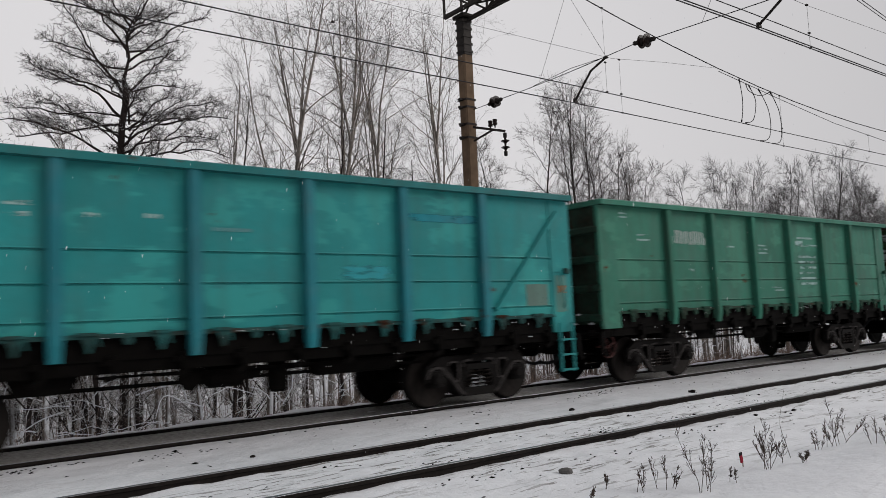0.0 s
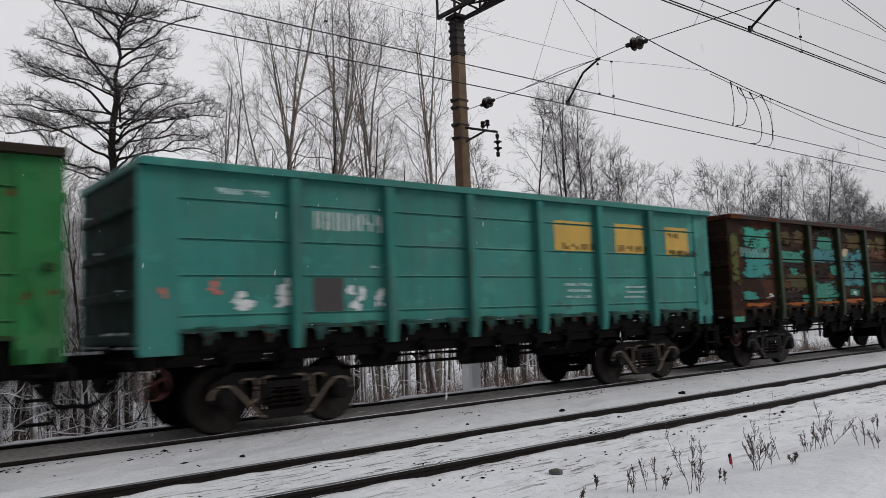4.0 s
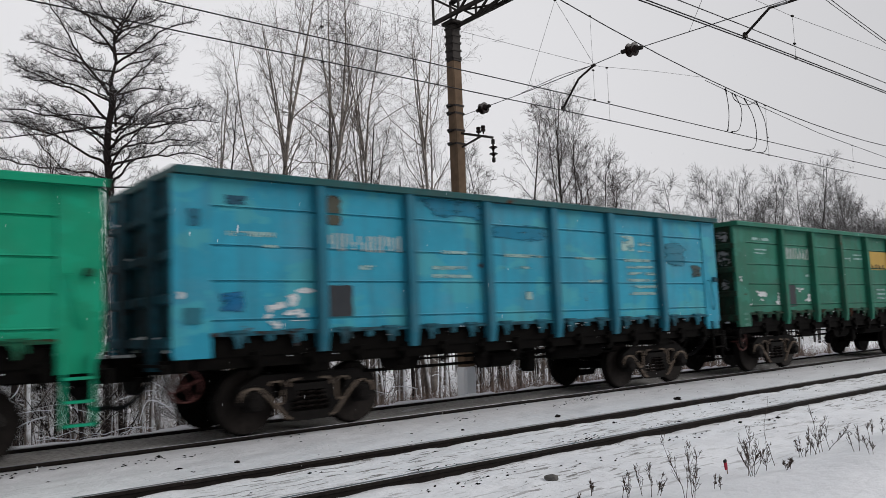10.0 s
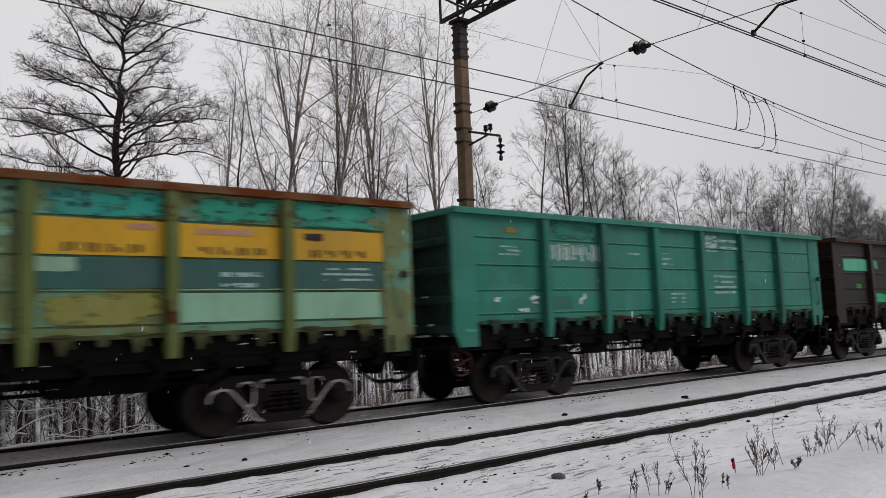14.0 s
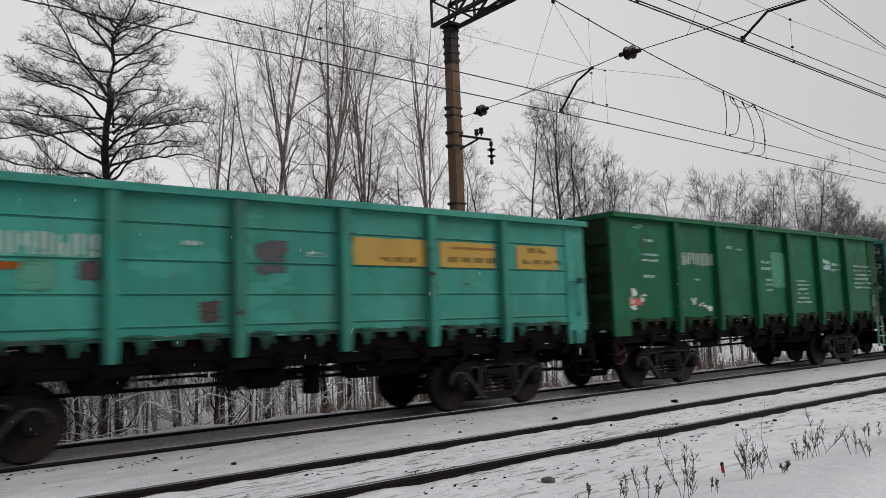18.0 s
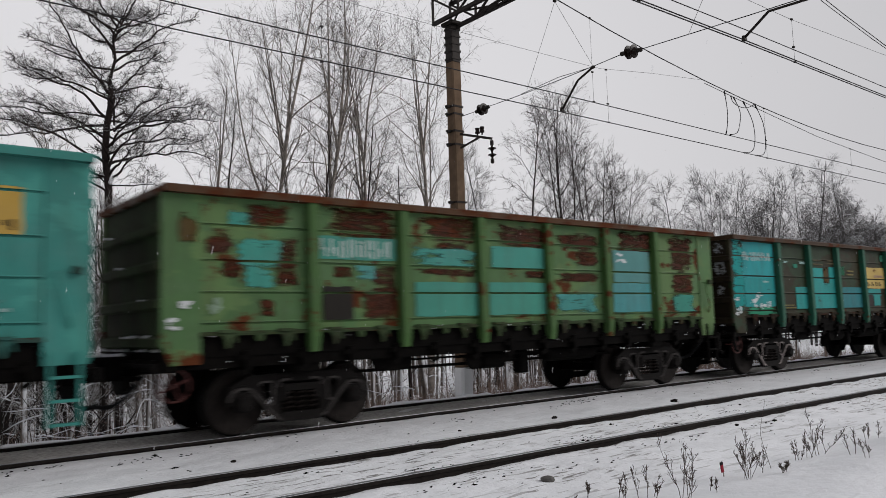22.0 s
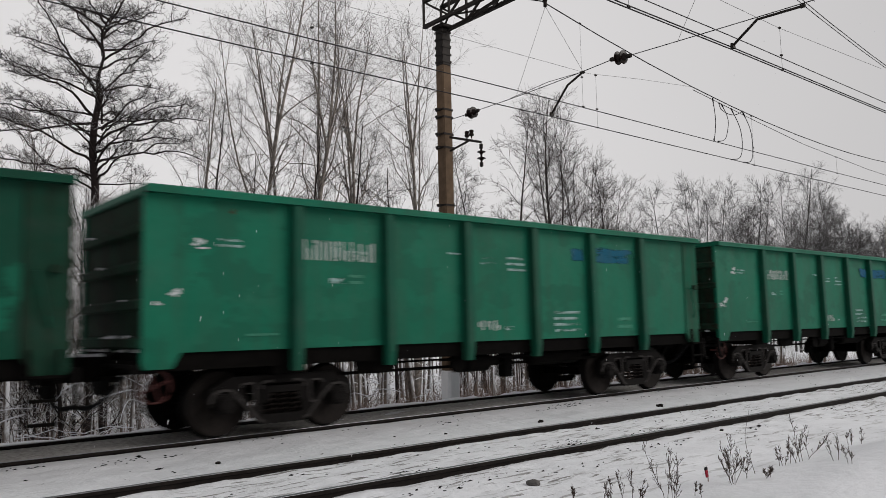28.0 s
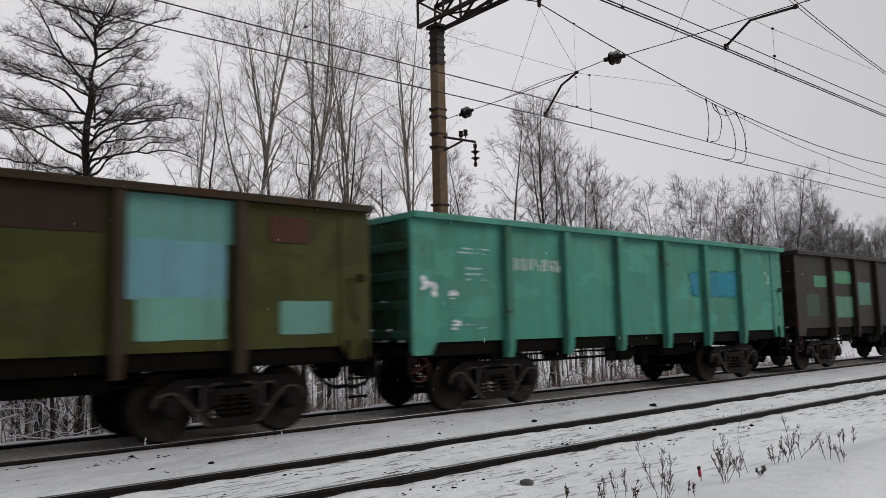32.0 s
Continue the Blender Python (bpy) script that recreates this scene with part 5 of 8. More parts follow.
def rib_snow(kind, e, top):
    """A few clumps of snow lodged on the ribs of an end wall."""
    if ("rib_snow", kind, e) in MESH:
        return MESH["rib_snow", kind, e]
    r = random.Random(90 + e)
    bm = bmesh.new()
    for k in range(4):
        z = 1.30 + k * (top - 1.75) / 3.4 + 0.155
        for _ in range(3 if k == 0 else 1):
            y, half, h = r.uniform(-1.2, 1.1), r.uniform(0.02, 0.10), r.uniform(0.012, 0.04)
            prism_into(bm, [(y - half, z - 0.01), (y + half, z - 0.01), (y + half * 0.5, z + h * 0.7), (y + half * 0.1, z + h), (y - half * 0.6, z + h * 0.6)], 0, -END - 0.015, -END + 0.06)
    if e:
        bmesh.ops.transform(bm, matrix=Matrix.Diagonal((-1, 1, 1, 1)), verts=bm.verts)
    MESH["rib_snow", kind, e] = mesh_of("rib_snow", bm)
    return MESH["rib_snow", kind, e]


def end_frost(kind, e, top):
    """Ragged smears of frost on the sheets of an end wall, thickest in its middle bays."""
    if ("end_frost", kind, e) in MESH:
        return MESH["end_frost", kind, e]
    r = random.Random(140 + e)
    bm = bmesh.new()
    step = (top - 1.75) / 3.4
    for k in range(1, 4):
        z = 1.30 + k * step + 0.2
        for y in (-1.06, -0.32, 0.34, 1.05):
            if r.random() < 0.8:
                w, h = r.uniform(0.08, 0.2), r.uniform(0.18, 0.36)
                prism_into(bm, ring(r, y - w, y + w, z, z + h, 22, 0.2, 2.6, 0.08), 0, -END + 0.052, -END + 0.066)
    if e:
        bmesh.ops.transform(bm, matrix=Matrix.Diagonal((-1, 1, 1, 1)), verts=bm.verts)
    MESH["end_frost", kind, e] = mesh_of("end_frost", bm)
    return MESH["end_frost", kind, e]


def ledge_snow(e):
    """Broken lumps of snow along the end beam and on the coupler."""
    r = random.Random(61 + e)
    bm = bmesh.new()
    y = -1.32
    while y < 1.3:
        w, h = r.uniform(0.05, 0.26), r.uniform(0.012, 0.05)
        if r.random() < 0.6:
            prism_into(bm, [(y, 1.255), (y + w, 1.255), (y + w * 0.85, 1.26 + h * 0.7), (y + w * 0.4, 1.26 + h), (y + w * 0.1, 1.26 + h * 0.5)], 0, -6.51, -6.51 + r.uniform(0.1, 0.2))
        y += w + r.uniform(0.01, 0.16)
    for x in (-6.9, -6.74):
        prism_into(bm, [(-0.16, 1.195), (0.1, 1.195), (0.06, 1.225), (-0.05, 1.24), (-0.12, 1.22)], 0, x, x + 0.1)
    bmesh.ops.recalc_face_normals(bm, faces=bm.faces)
    return bm


def release_bm():
    """The uncoupling rod along the end beam with its bent handle."""
    bm = bmesh.new()
    box_into(bm, -6.63, -6.59, -1.42, 0.3, 1.06, 1.10)
    prism_into(bm, [(-1.44, 1.11), (-1.36, 1.11), (-1.36, 0.80), (-1.41, 0.66), (-1.50, 0.62), (-1.52, 0.66), (-1.45, 0.71)], 0, -6.63, -6.59)
    for y in (-1.1, -0.5):
        box_into(bm, -6.63, -6.47, y - 0.03, y + 0.03, 1.03, 1.15)
    return bm


def striker_bm():
    """The ribbed casting round the coupler's shank, with its hanger below the beam."""
    bm = bmesh.new()
    box_into(bm, -6.60, -6.44, -0.30, 0.30, 0.84, 1.24, 0.03)
    prism_into(bm, [(-0.42, 0.92), (0.42, 0.92), (0.30, 0.72), (0.16, 0.66), (-0.16, 0.66), (-0.30, 0.72)], 0, -6.68, -6.56)
    bmesh.ops.recalc_face_normals(bm, faces=bm.faces)
    return bm


SOILED = {}


def soiled_paint(m):
    """The same paint with old dirt and rust, on brackets next to the hatches."""
    if m.name not in SOILED:
        SOILED[m.name] = paint("soiled_hatch_paint", PAINT_OF[m.name], 0.30, dirt=0.95, rough=0.85, soil_shade=0.72)
    return SOILED[m.name]


def flip(make, fx=False):
    """The same part mirrored to the other side."""
    def made():
        bm = make()
        bmesh.ops.transform(bm, matrix=Matrix.Diagonal((-1 if fx else 1, -1 if not fx else 1, 1, 1)), verts=bm.verts)
        bmesh.ops.recalc_face_normals(bm, faces=bm.faces)
        return bm
    return made


WHEELSETS = []
WAGONS = []


def bogie(wagon, cx, frosted):
    b = part("bogie", cached(("bolster",), lambda: box(-0.22, 0.22, -1.0, 1.0, 0.55, 0.80, 0.03)), GRIME, wagon, "two-axle cast bogie")
    b.location = (cx, 0, 0)
    # frames without rime or dust get a highlight coloured onto their edges
    rime = {"dusty": CASTDUST, True: CASTPALE}.get(frosted, CASTEDGE)
    for near in (True, False):
        k = "n" if near else "f"
        fl = (lambda m: m) if near else flip
        part("side_frame", cached(("side_frame", k), fl(side_frame_bm)), CAST, b)
        if near:
            for s in (-1, 1):
                part("frame_edge", cached(("frame_edge", s), lambda: frost_bm(s)), rime, b, "pale rime on the side frame's edge" if frosted else "lighter edge of the side frame with its highlight coloured in")
            for s in (-1, 1):
                part("window_edge", cached(("window_edge", s), lambda: pocket_bm(s)), rime, b)
        part("spring_nest", cached(("spring_nest", k), fl(spring_bm)), SPRING, b)
        part("bolster_end", cached(("bolster_end", k), fl(wedge_bm)), CAST, b)
        for ax in (-0.925, 0.925):
            o = part("axle_box", cached(("axle_box", k), fl(axle_box_bm)), CAST, b)
            o.location = (ax, 0, 0)
    for ax in (-0.925, 0.925):
        w = part("wheelset", cached(("axle",), lambda: lathe([(-1.12, 0.06), (-0.9, 0.065), (-0.86, 0.1), (-0.7, 0.1), (-0.6, 0.085), (0.6, 0.085), (0.7, 0.1), (0.86, 0.1), (0.9, 0.065), (1.12, 0.06)], 1, n=12)), GRIME, wagon)
        w.matrix_parent_inverse = Matrix.Translation((cx + ax, 0, 0.480))
        part("wheel", cached(("wheel", "n"), wheel_bm), WHEEL, w)
        part("wheel", cached(("wheel", "f"), flip(wheel_bm)), WHEEL, w)
        part("wheel_rim", cached(("wheel_rim",), lambda: lathe([(-0.866, 0.455), (-0.870, 0.458), (-0.870, 0.408), (-0.858, 0.402)], 1, (0, 0, 0), 40)), RIM, w, "dusty outer rim of the wheel")
        WHEELSETS.append(w)


def wagon(n, body, kind, label, posts=None, rim=None, ends="ribs", frosted=False, lines=True, low=None, bright=False, shade_soot=0.94, frosty=False, tail=0.0, rungs=None):
    """kind: 'tall' or 'low' with bottom hatches, 'smooth' with a solid floor."""
    top = {"tall": 3.78, "low": 3.50, "smooth": 3.48}[kind]
    smooth = kind == "smooth"
    zb, zp, zc = (1.24, 0.92, 1.03) if smooth else ((1.47, 1.17, 1.16) if kind == "tall" else (1.47, 1.17, 1.07))
    ribs = shade_and_dirt(body, shade_soot * 0.82)
    posts, rim, shaded_end, soiled = posts or paint("grubby_post_paint", PAINT_OF[body.name], 0.12, dirt=0.8, rough=0.7), rim or body, shade_and_dirt(body, shade_soot), soiled_paint(low or body)
    low = low or body
    w = thing("gondola_wagon", 13.92 * n, TRACK_TRAIN, 0.02, label, "freight wagon", "wagons of the train")
    WAGONS.append((n, w))
    gr = () if (smooth or not lines) else ((2.56, 2.13, 1.66) if lines == "lower" else (3.27, 2.72, 2.22, 1.67) if kind == "tall" else (3.0, 2.5, 2.05, 1.62))
    CREASES[w.name] = gr
    for near in (True, False):
        fl = (lambda m: m) if near else flip
        s = "n" if near else "f"
        for i, (a, b) in enumerate(zip(EDGES, EDGES[1:])):
            part("side_panel", cached(("side_panel", kind, s, i, len(gr)), fl(lambda: panel_bm(a, b, zb, top - 0.06, gr))), body, w)
        for x in POSTS:
            p = part("side_post", cached(("side_post", kind, s), fl(lambda: post_bm(zp, top - 0.05, smooth))), posts, w)
            p.location.x = x
        for e in (False, True):
            mk = fl(lambda: corner_bm(zc, top - 0.05, smooth))
            # some wagons' trailing corner posts get the darker end paint
            part("corner_post", cached(("corner_post", kind, s, e), flip(mk, True) if e else mk), shade_and_dirt(body, tail) if e and tail else body, w)
        part("top_rail", cached(("top_rail", kind, s), fl(lambda: prism([(-HALF, top - 0.11), (-WALL + 0.06, top - 0.11), (-WALL + 0.06, top), (-HALF + 0.02, top), (-HALF, top - 0.02)], 0, -END, END))), rim, w)
        if not smooth:
            part("bottom_lip", cached(("bottom_lip", s), fl(lambda: prism([(-WALL + 0.03, 1.455), (-WALL - 0.045, 1.445), (-WALL - 0.05, 1.475), (-WALL - 0.006, 1.505), (-WALL + 0.03, 1.505)], 0, -6.0, 6.0))), soiled, w)
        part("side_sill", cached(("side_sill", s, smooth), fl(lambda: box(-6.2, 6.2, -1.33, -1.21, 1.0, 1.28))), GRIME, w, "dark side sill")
        if not smooth:
            for a, b in zip(EDGES, EDGES[1:]):
                for f in (0.22, 0.74):
                    o = part("hatch_bracket", cached(("hatch_bracket", s), fl(bracket_bm)), soiled, w)
                    o.location = (a + (b - a) * f, 0, zb - 0.02)
                    if near:
                        o = part("hatch_latch", cached(("hatch_latch",), latch_bm), GRIME, w)
                        o.location = (a + (b - a) * f + 0.3, 0, 0)
                if near:
                    o = part("hinge_knob", cached(("hinge_knob",), lambda: lathe([(-WALL - 0.07, 0.02), (-WALL - 0.065, 0.055), (-WALL - 0.02, 0.06), (-WALL + 0.01, 0.03)], 1, (0, 0, 0), 10)), soiled, w)
                    o.location = ((a + b) / 2, 0, zb - 0.06)
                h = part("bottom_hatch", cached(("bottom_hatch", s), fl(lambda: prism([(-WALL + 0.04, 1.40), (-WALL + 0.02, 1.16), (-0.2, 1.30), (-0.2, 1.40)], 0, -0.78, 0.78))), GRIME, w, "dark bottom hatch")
                h.location.x = (a + b) / 2
    for e in (False, True):
        fx = (lambda m: flip(m, True)) if e else (lambda m: m)
        # the gap's shade is put into the colour of wall, ribs and posts
        part("end_wall", cached(("end_wall", kind, e), fx(lambda: box(-END + 0.06, -END + 0.12, -WALL, WALL, 1.2, top - 0.1))), shaded_end, w)
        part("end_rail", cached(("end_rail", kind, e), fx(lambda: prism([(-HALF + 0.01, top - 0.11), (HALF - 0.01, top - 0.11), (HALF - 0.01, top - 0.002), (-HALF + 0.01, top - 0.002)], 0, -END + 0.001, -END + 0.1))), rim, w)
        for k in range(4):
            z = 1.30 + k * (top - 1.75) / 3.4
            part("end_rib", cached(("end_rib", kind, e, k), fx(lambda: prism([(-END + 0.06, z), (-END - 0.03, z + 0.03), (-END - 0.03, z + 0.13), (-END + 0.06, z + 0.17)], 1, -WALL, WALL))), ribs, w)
        tagged(part("rib_snow", rib_snow(kind, e, top), SNOWCAP, w, "snow lodged on the end ribs"), kind="stuff")
        if frosty:
            tagged(part("end_frost", end_frost(kind, e, top), ENDFROST, w, "thin frost smeared on the end wall"), kind="stuff")
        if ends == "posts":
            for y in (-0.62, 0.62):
                part("end_post", cached(("end_post", kind, e, y), fx(lambda: box(-END - 0.06, -END + 0.06, y - 0.13, y + 0.13, 1.0, top - 0.1))), shaded_end, w)
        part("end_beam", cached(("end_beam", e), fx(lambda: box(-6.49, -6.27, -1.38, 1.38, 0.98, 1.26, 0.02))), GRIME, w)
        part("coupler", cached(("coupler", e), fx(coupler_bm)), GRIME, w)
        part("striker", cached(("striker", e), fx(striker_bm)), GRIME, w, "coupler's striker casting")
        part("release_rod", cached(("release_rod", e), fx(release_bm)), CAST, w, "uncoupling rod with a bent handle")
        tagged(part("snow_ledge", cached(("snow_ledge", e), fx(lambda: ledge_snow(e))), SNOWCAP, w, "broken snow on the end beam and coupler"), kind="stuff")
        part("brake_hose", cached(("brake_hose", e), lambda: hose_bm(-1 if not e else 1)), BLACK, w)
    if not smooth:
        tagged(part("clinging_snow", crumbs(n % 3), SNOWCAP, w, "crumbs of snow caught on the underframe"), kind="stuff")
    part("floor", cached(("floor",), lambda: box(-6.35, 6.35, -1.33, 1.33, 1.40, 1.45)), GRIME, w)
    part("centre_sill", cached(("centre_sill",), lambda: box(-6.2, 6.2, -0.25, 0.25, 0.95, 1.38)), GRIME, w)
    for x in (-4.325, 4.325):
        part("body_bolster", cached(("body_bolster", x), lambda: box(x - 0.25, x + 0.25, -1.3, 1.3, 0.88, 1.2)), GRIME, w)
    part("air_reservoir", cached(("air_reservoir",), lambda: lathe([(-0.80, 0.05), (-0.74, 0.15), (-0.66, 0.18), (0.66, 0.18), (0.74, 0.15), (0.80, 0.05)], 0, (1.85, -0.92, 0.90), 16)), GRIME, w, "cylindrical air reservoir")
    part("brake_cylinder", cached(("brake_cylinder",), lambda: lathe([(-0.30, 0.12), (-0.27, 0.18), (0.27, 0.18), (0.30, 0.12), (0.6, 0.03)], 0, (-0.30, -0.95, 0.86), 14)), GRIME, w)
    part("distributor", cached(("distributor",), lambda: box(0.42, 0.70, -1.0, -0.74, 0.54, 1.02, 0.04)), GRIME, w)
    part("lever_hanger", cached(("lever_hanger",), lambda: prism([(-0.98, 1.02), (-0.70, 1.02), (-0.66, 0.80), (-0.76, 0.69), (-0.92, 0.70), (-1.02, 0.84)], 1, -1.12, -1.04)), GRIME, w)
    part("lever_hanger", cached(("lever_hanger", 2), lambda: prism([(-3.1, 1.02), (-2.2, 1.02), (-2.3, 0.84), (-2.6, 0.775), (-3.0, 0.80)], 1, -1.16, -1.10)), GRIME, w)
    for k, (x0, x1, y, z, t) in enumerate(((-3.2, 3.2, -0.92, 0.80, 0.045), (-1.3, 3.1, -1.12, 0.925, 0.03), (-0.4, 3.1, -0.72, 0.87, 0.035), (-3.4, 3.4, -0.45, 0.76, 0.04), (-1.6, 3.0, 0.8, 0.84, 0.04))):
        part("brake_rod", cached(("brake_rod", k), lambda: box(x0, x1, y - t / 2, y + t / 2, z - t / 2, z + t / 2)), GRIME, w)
    part("hand_wheel", cached(("hand_wheel",), hand_wheel_bm), REDPAINT, w, "faded red brake hand wheel")
    part("ladder", cached(("ladder",), ladder_bm), rungs or (low if bright else GRIME), w)
    part("lamp_bracket", cached(("lamp_bracket",), lambda: prism([(6.29, 2.28), (6.40, 2.26), (6.42, 2.34), (6.32, 2.37)], 1, -WALL - 0.10, -WALL - 0.02)), soiled, w, "small soiled lamp bracket on the corner post")
    part("grab_handle", cached(("grab_handle",), grip_bm), body, w)
    for x in (-4.325, 4.325):
        bogie(w, x, frosted)
    return w, top


def lifted(u0, u1, i):
    """How far a coat stands off the sheet; the corner posts are proud of it."""
    return 0.004 + 0.0005 * i + (0.022 if u0 < 0.5 or u1 > 12.5 else 0.0)


def above(o, z, side):
    """The part of an outline over (side 1) or under (side -1) a level."""
    out = []
    for (a, b), (c, d) in zip(o, o[1:] + o[:1]):
        p, q = (b - z) * side, (d - z) * side
        if p >= 0:
            out.append((a, b))
        if (p > 0 > q) or (p < 0 < q):
            out.append((a + (c - a) * p / (p - q), z))
    return out


def boards(o, creases):
    """An outline broken where the creases of the side sheet run through it."""
    if not creases or max(a for a, _ in o) < 0.6 or min(a for a, _ in o) > 12.5:
        return [o]
    out = []
    levels = [-9.0] + sorted(creases) + [9.0]
    for lo, hi in zip(levels, levels[1:]):
        p = above(o, lo + 0.012, 1)
        p = above(p, hi - 0.024, -1) if len(p) > 2 else p
        if len(p) > 2 and max(b for _, b in p) - min(b for _, b in p) > 0.012:
            out.append(p)
    return out


CREASES = {}


def coat(w, outlines, lift, mat, name, label=""):
    bm = bmesh.new()
    for k, o in enumerate(q for p in outlines for q in boards(p, CREASES[w.name])):
        prism_into(bm, [(a - END, b) for a, b in o], 1, -WALL - lift - 0.0004 * (k % 12), -WALL - lift + 0.004)
    bmesh.ops.recalc_face_normals(bm, faces=bm.faces)
    return part(name, bm, mat, w, label)


def patch(w, u0, u1, z0, z1, mat, i=0):
    """A masked rectangle of paint on the near side; u runs along the body."""
    r = random.Random(int(u0 * 1000 + z0 * 77))
    pts = []
    base = [(u0, z0), (u1, z0), (u1, z1), (u0, z1)]
    for (a, b), (c, d) in zip(base, base[1:] + base[:1]):
        for k in range(10):
            q = k / 10
            sway = 0.005 * math.sin(9.0 * q + u0 * 5) + r.uniform(-1, 1) * 0.004
            inset = 0.004 if k == 0 else 0.0
            cu, cz = (u0 + u1) / 2, (z0 + z1) / 2
            x, z = a + (c - a) * q + sway * (d != b), b + (d - b) * q + sway * (c != a)
            pts.append((x + inset * (1 if x < cu else -1), z + inset * (1 if z < cz else -1)))
    return coat(w, [pts], lifted(u0, u1, i), mat, "paint_patch")


def ring(r, u0, u1, z0, z1, n=26, wob=0.16, square=3.2, ragged=0.05):
    """An uneven rounded outline that fills a rectangle."""
    cu, cz, a, b = (u0 + u1) / 2, (z0 + z1) / 2, (u1 - u0) / 2, (z1 - z0) / 2
    ph = [r.uniform(0, 6.28) for _ in range(4)]
    out = []
    for k in range(n):
        t = 2 * math.pi * k / n
        c, s = math.cos(t), math.sin(t)
        f = (abs(c) ** square + abs(s) ** square) ** (-1 / square)
        f *= 1 + wob * (0.45 * math.sin(2 * t + ph[0]) + 0.4 * math.sin(5 * t + ph[1]) + 0.4 * math.sin(11 * t + ph[2])) + r.uniform(-ragged, ragged)
        out.append((cu + a * c * f, cz + b * s * f))
    return out


SOFT = {}


def blotch(w, u0, u1, z0, z1, mat, i=0):
    """A ragged area of rust or of an older or newer coat."""
    r = random.Random(int(u0 * 1000 + z0 * 77 + i))
    if mat.name not in SOFT:
        SOFT[mat.name] = paint("brushed_coat", PAINT_OF[mat.name], 0.35 if mat is RUSTRED else 0.05, dirt=0.35, rough=0.8, soft=1.18 if mat is RUSTRED else 1.25, grain=5.5 if mat is RUSTRED else 3.2, fade=0.42 if mat is RUSTRED else 0.16)
    a, b = (u1 - u0) * 0.09, (z1 - z0) * 0.09
    if u0 > 0.6:
        u0, u1 = u0 - a, u1 + a
    return coat(w, [ring(r, u0, u1, z0 - b, z1 + b, 60, 0.04, 9.0, 0.02)], lifted(u0, u1, i), SOFT[mat.name], "paint_patch")


def spray(w, u0, u1, z0, z1, mat, i=0):
    """Torn white marks, strokes and blobs."""
    r = random.Random(int(u0 * 991 + z0 * 77 + i))
    outs = []
    wu, wz = u1 - u0, z1 - z0
    for _ in range(4):
        x, z = u0 + wu * r.uniform(0.1, 0.75), z0 + wz * r.uniform(0.05, 0.7)
        outs.append(ring(r, x, min(u1, x + wu * r.uniform(0.2, 0.5)), z, min(z1, z + wz * r.uniform(0.15, 0.42)), 14, 0.34, 2.2))
    for _ in range(2):
        x, z = u0 + wu * r.uniform(0, 0.5), z0 + wz * r.uniform(0, 0.8)
        dx, dz, t = wu * r.uniform(0.2, 0.5), wz * r.uniform(-0.3, 0.3), 0.02 + 0.06 * wz
        outs.append([(x, z), (x + dx * 0.5, z + dz * 0.5 - t * 0.6), (x + dx, z + dz), (x + dx * 0.5, z + dz * 0.5 + t)])
    for k, o in enumerate(outs):
        coat(w, [o], lifted(u0, u1, i) + 0.0004 * k, mat, "spray_mark")


def flakes(w, u0, u1, z0, z1, mat, i=0):
    """Small dark chips where the paint has flaked."""
    r = random.Random(int(u0 * 991 + i))
    outs = []
    nu, nz = max(2, round((u1 - u0) / 0.16)), max(2, round((z1 - z0) / 0.12))
    for a in range(nu):
        for b in range(nz):
            if r.random() < 0.55:
                x, z = u0 + (u1 - u0) * (a + 0.2) / nu, z0 + (z1 - z0) * (b + 0.2) / nz
                outs.append(ring(r, x, x + r.uniform(0.05, 0.11), z, z + r.uniform(0.04, 0.09), 8, 0.4, 2))
    return tagged(coat(w, outs, lifted(u0, u1, i) + 0.004, mat, "flaked_paint", "dark chips of flaked paint"), kind="stuff")


def bars(w, u0, u1, z0, z1, rows, mat, i=0, gap=0.58, cells=0):
    """Painted writing as plain bars: rows of strokes, or cells of figures."""
    r = random.Random(int(i * 777 + u0 * 100))
    bm = bmesh.new()
    lift = lifted(u0, u1, i) + 0.003
    ya, yb = -WALL - lift, -WALL - lift + 0.004
    if cells:
        bm.free()
        cw = (u1 - u0) / cells
        for k in range(cells):
            a = u0 + k * cw
            h = z1 - z0
            fig = box(a - END, a + cw * 0.20 - END, ya, yb, z0 + h * r.choice((0, 0, 0.08, 0.4)), z1 - h * r.choice((0, 0.06, 0.1)))
            box_into(fig, a + cw * 0.40 - END, a + cw * 0.62 - END, ya, yb, z0 + h * r.choice((0, 0.05, 0.1)), z1 - h * r.choice((0, 0, 0.08, 0.45)))
            part("painted_figure", fig, FIGURE if mat is WHITE else mat, w, "worn painted figure")
        return None
    h = (z1 - z0) / rows
    for k in range(rows):
        x = u0 + r.uniform(0, 0.12) * (u1 - u0)
        e = u1 - r.uniform(0, 0.2) * (u1 - u0)
        while x < e:
            l = min(e - x, r.uniform(0.03, 0.13))
            box_into(bm, x - END, x + l - END, ya, yb, z0 + k * h, z0 + (k + 1 - gap) * h)
            x += l + 0.025
    return tagged(part("lettering", bm, mat, w, "rows of worn painted lettering"), kind="stuff")


TINTS = {}


def tint(c):
    if c not in TINTS:
        TINTS[c] = paint("repaint_coat", c, 0.04, dirt=0.3, worn=0.28)
    return TINTS[c]


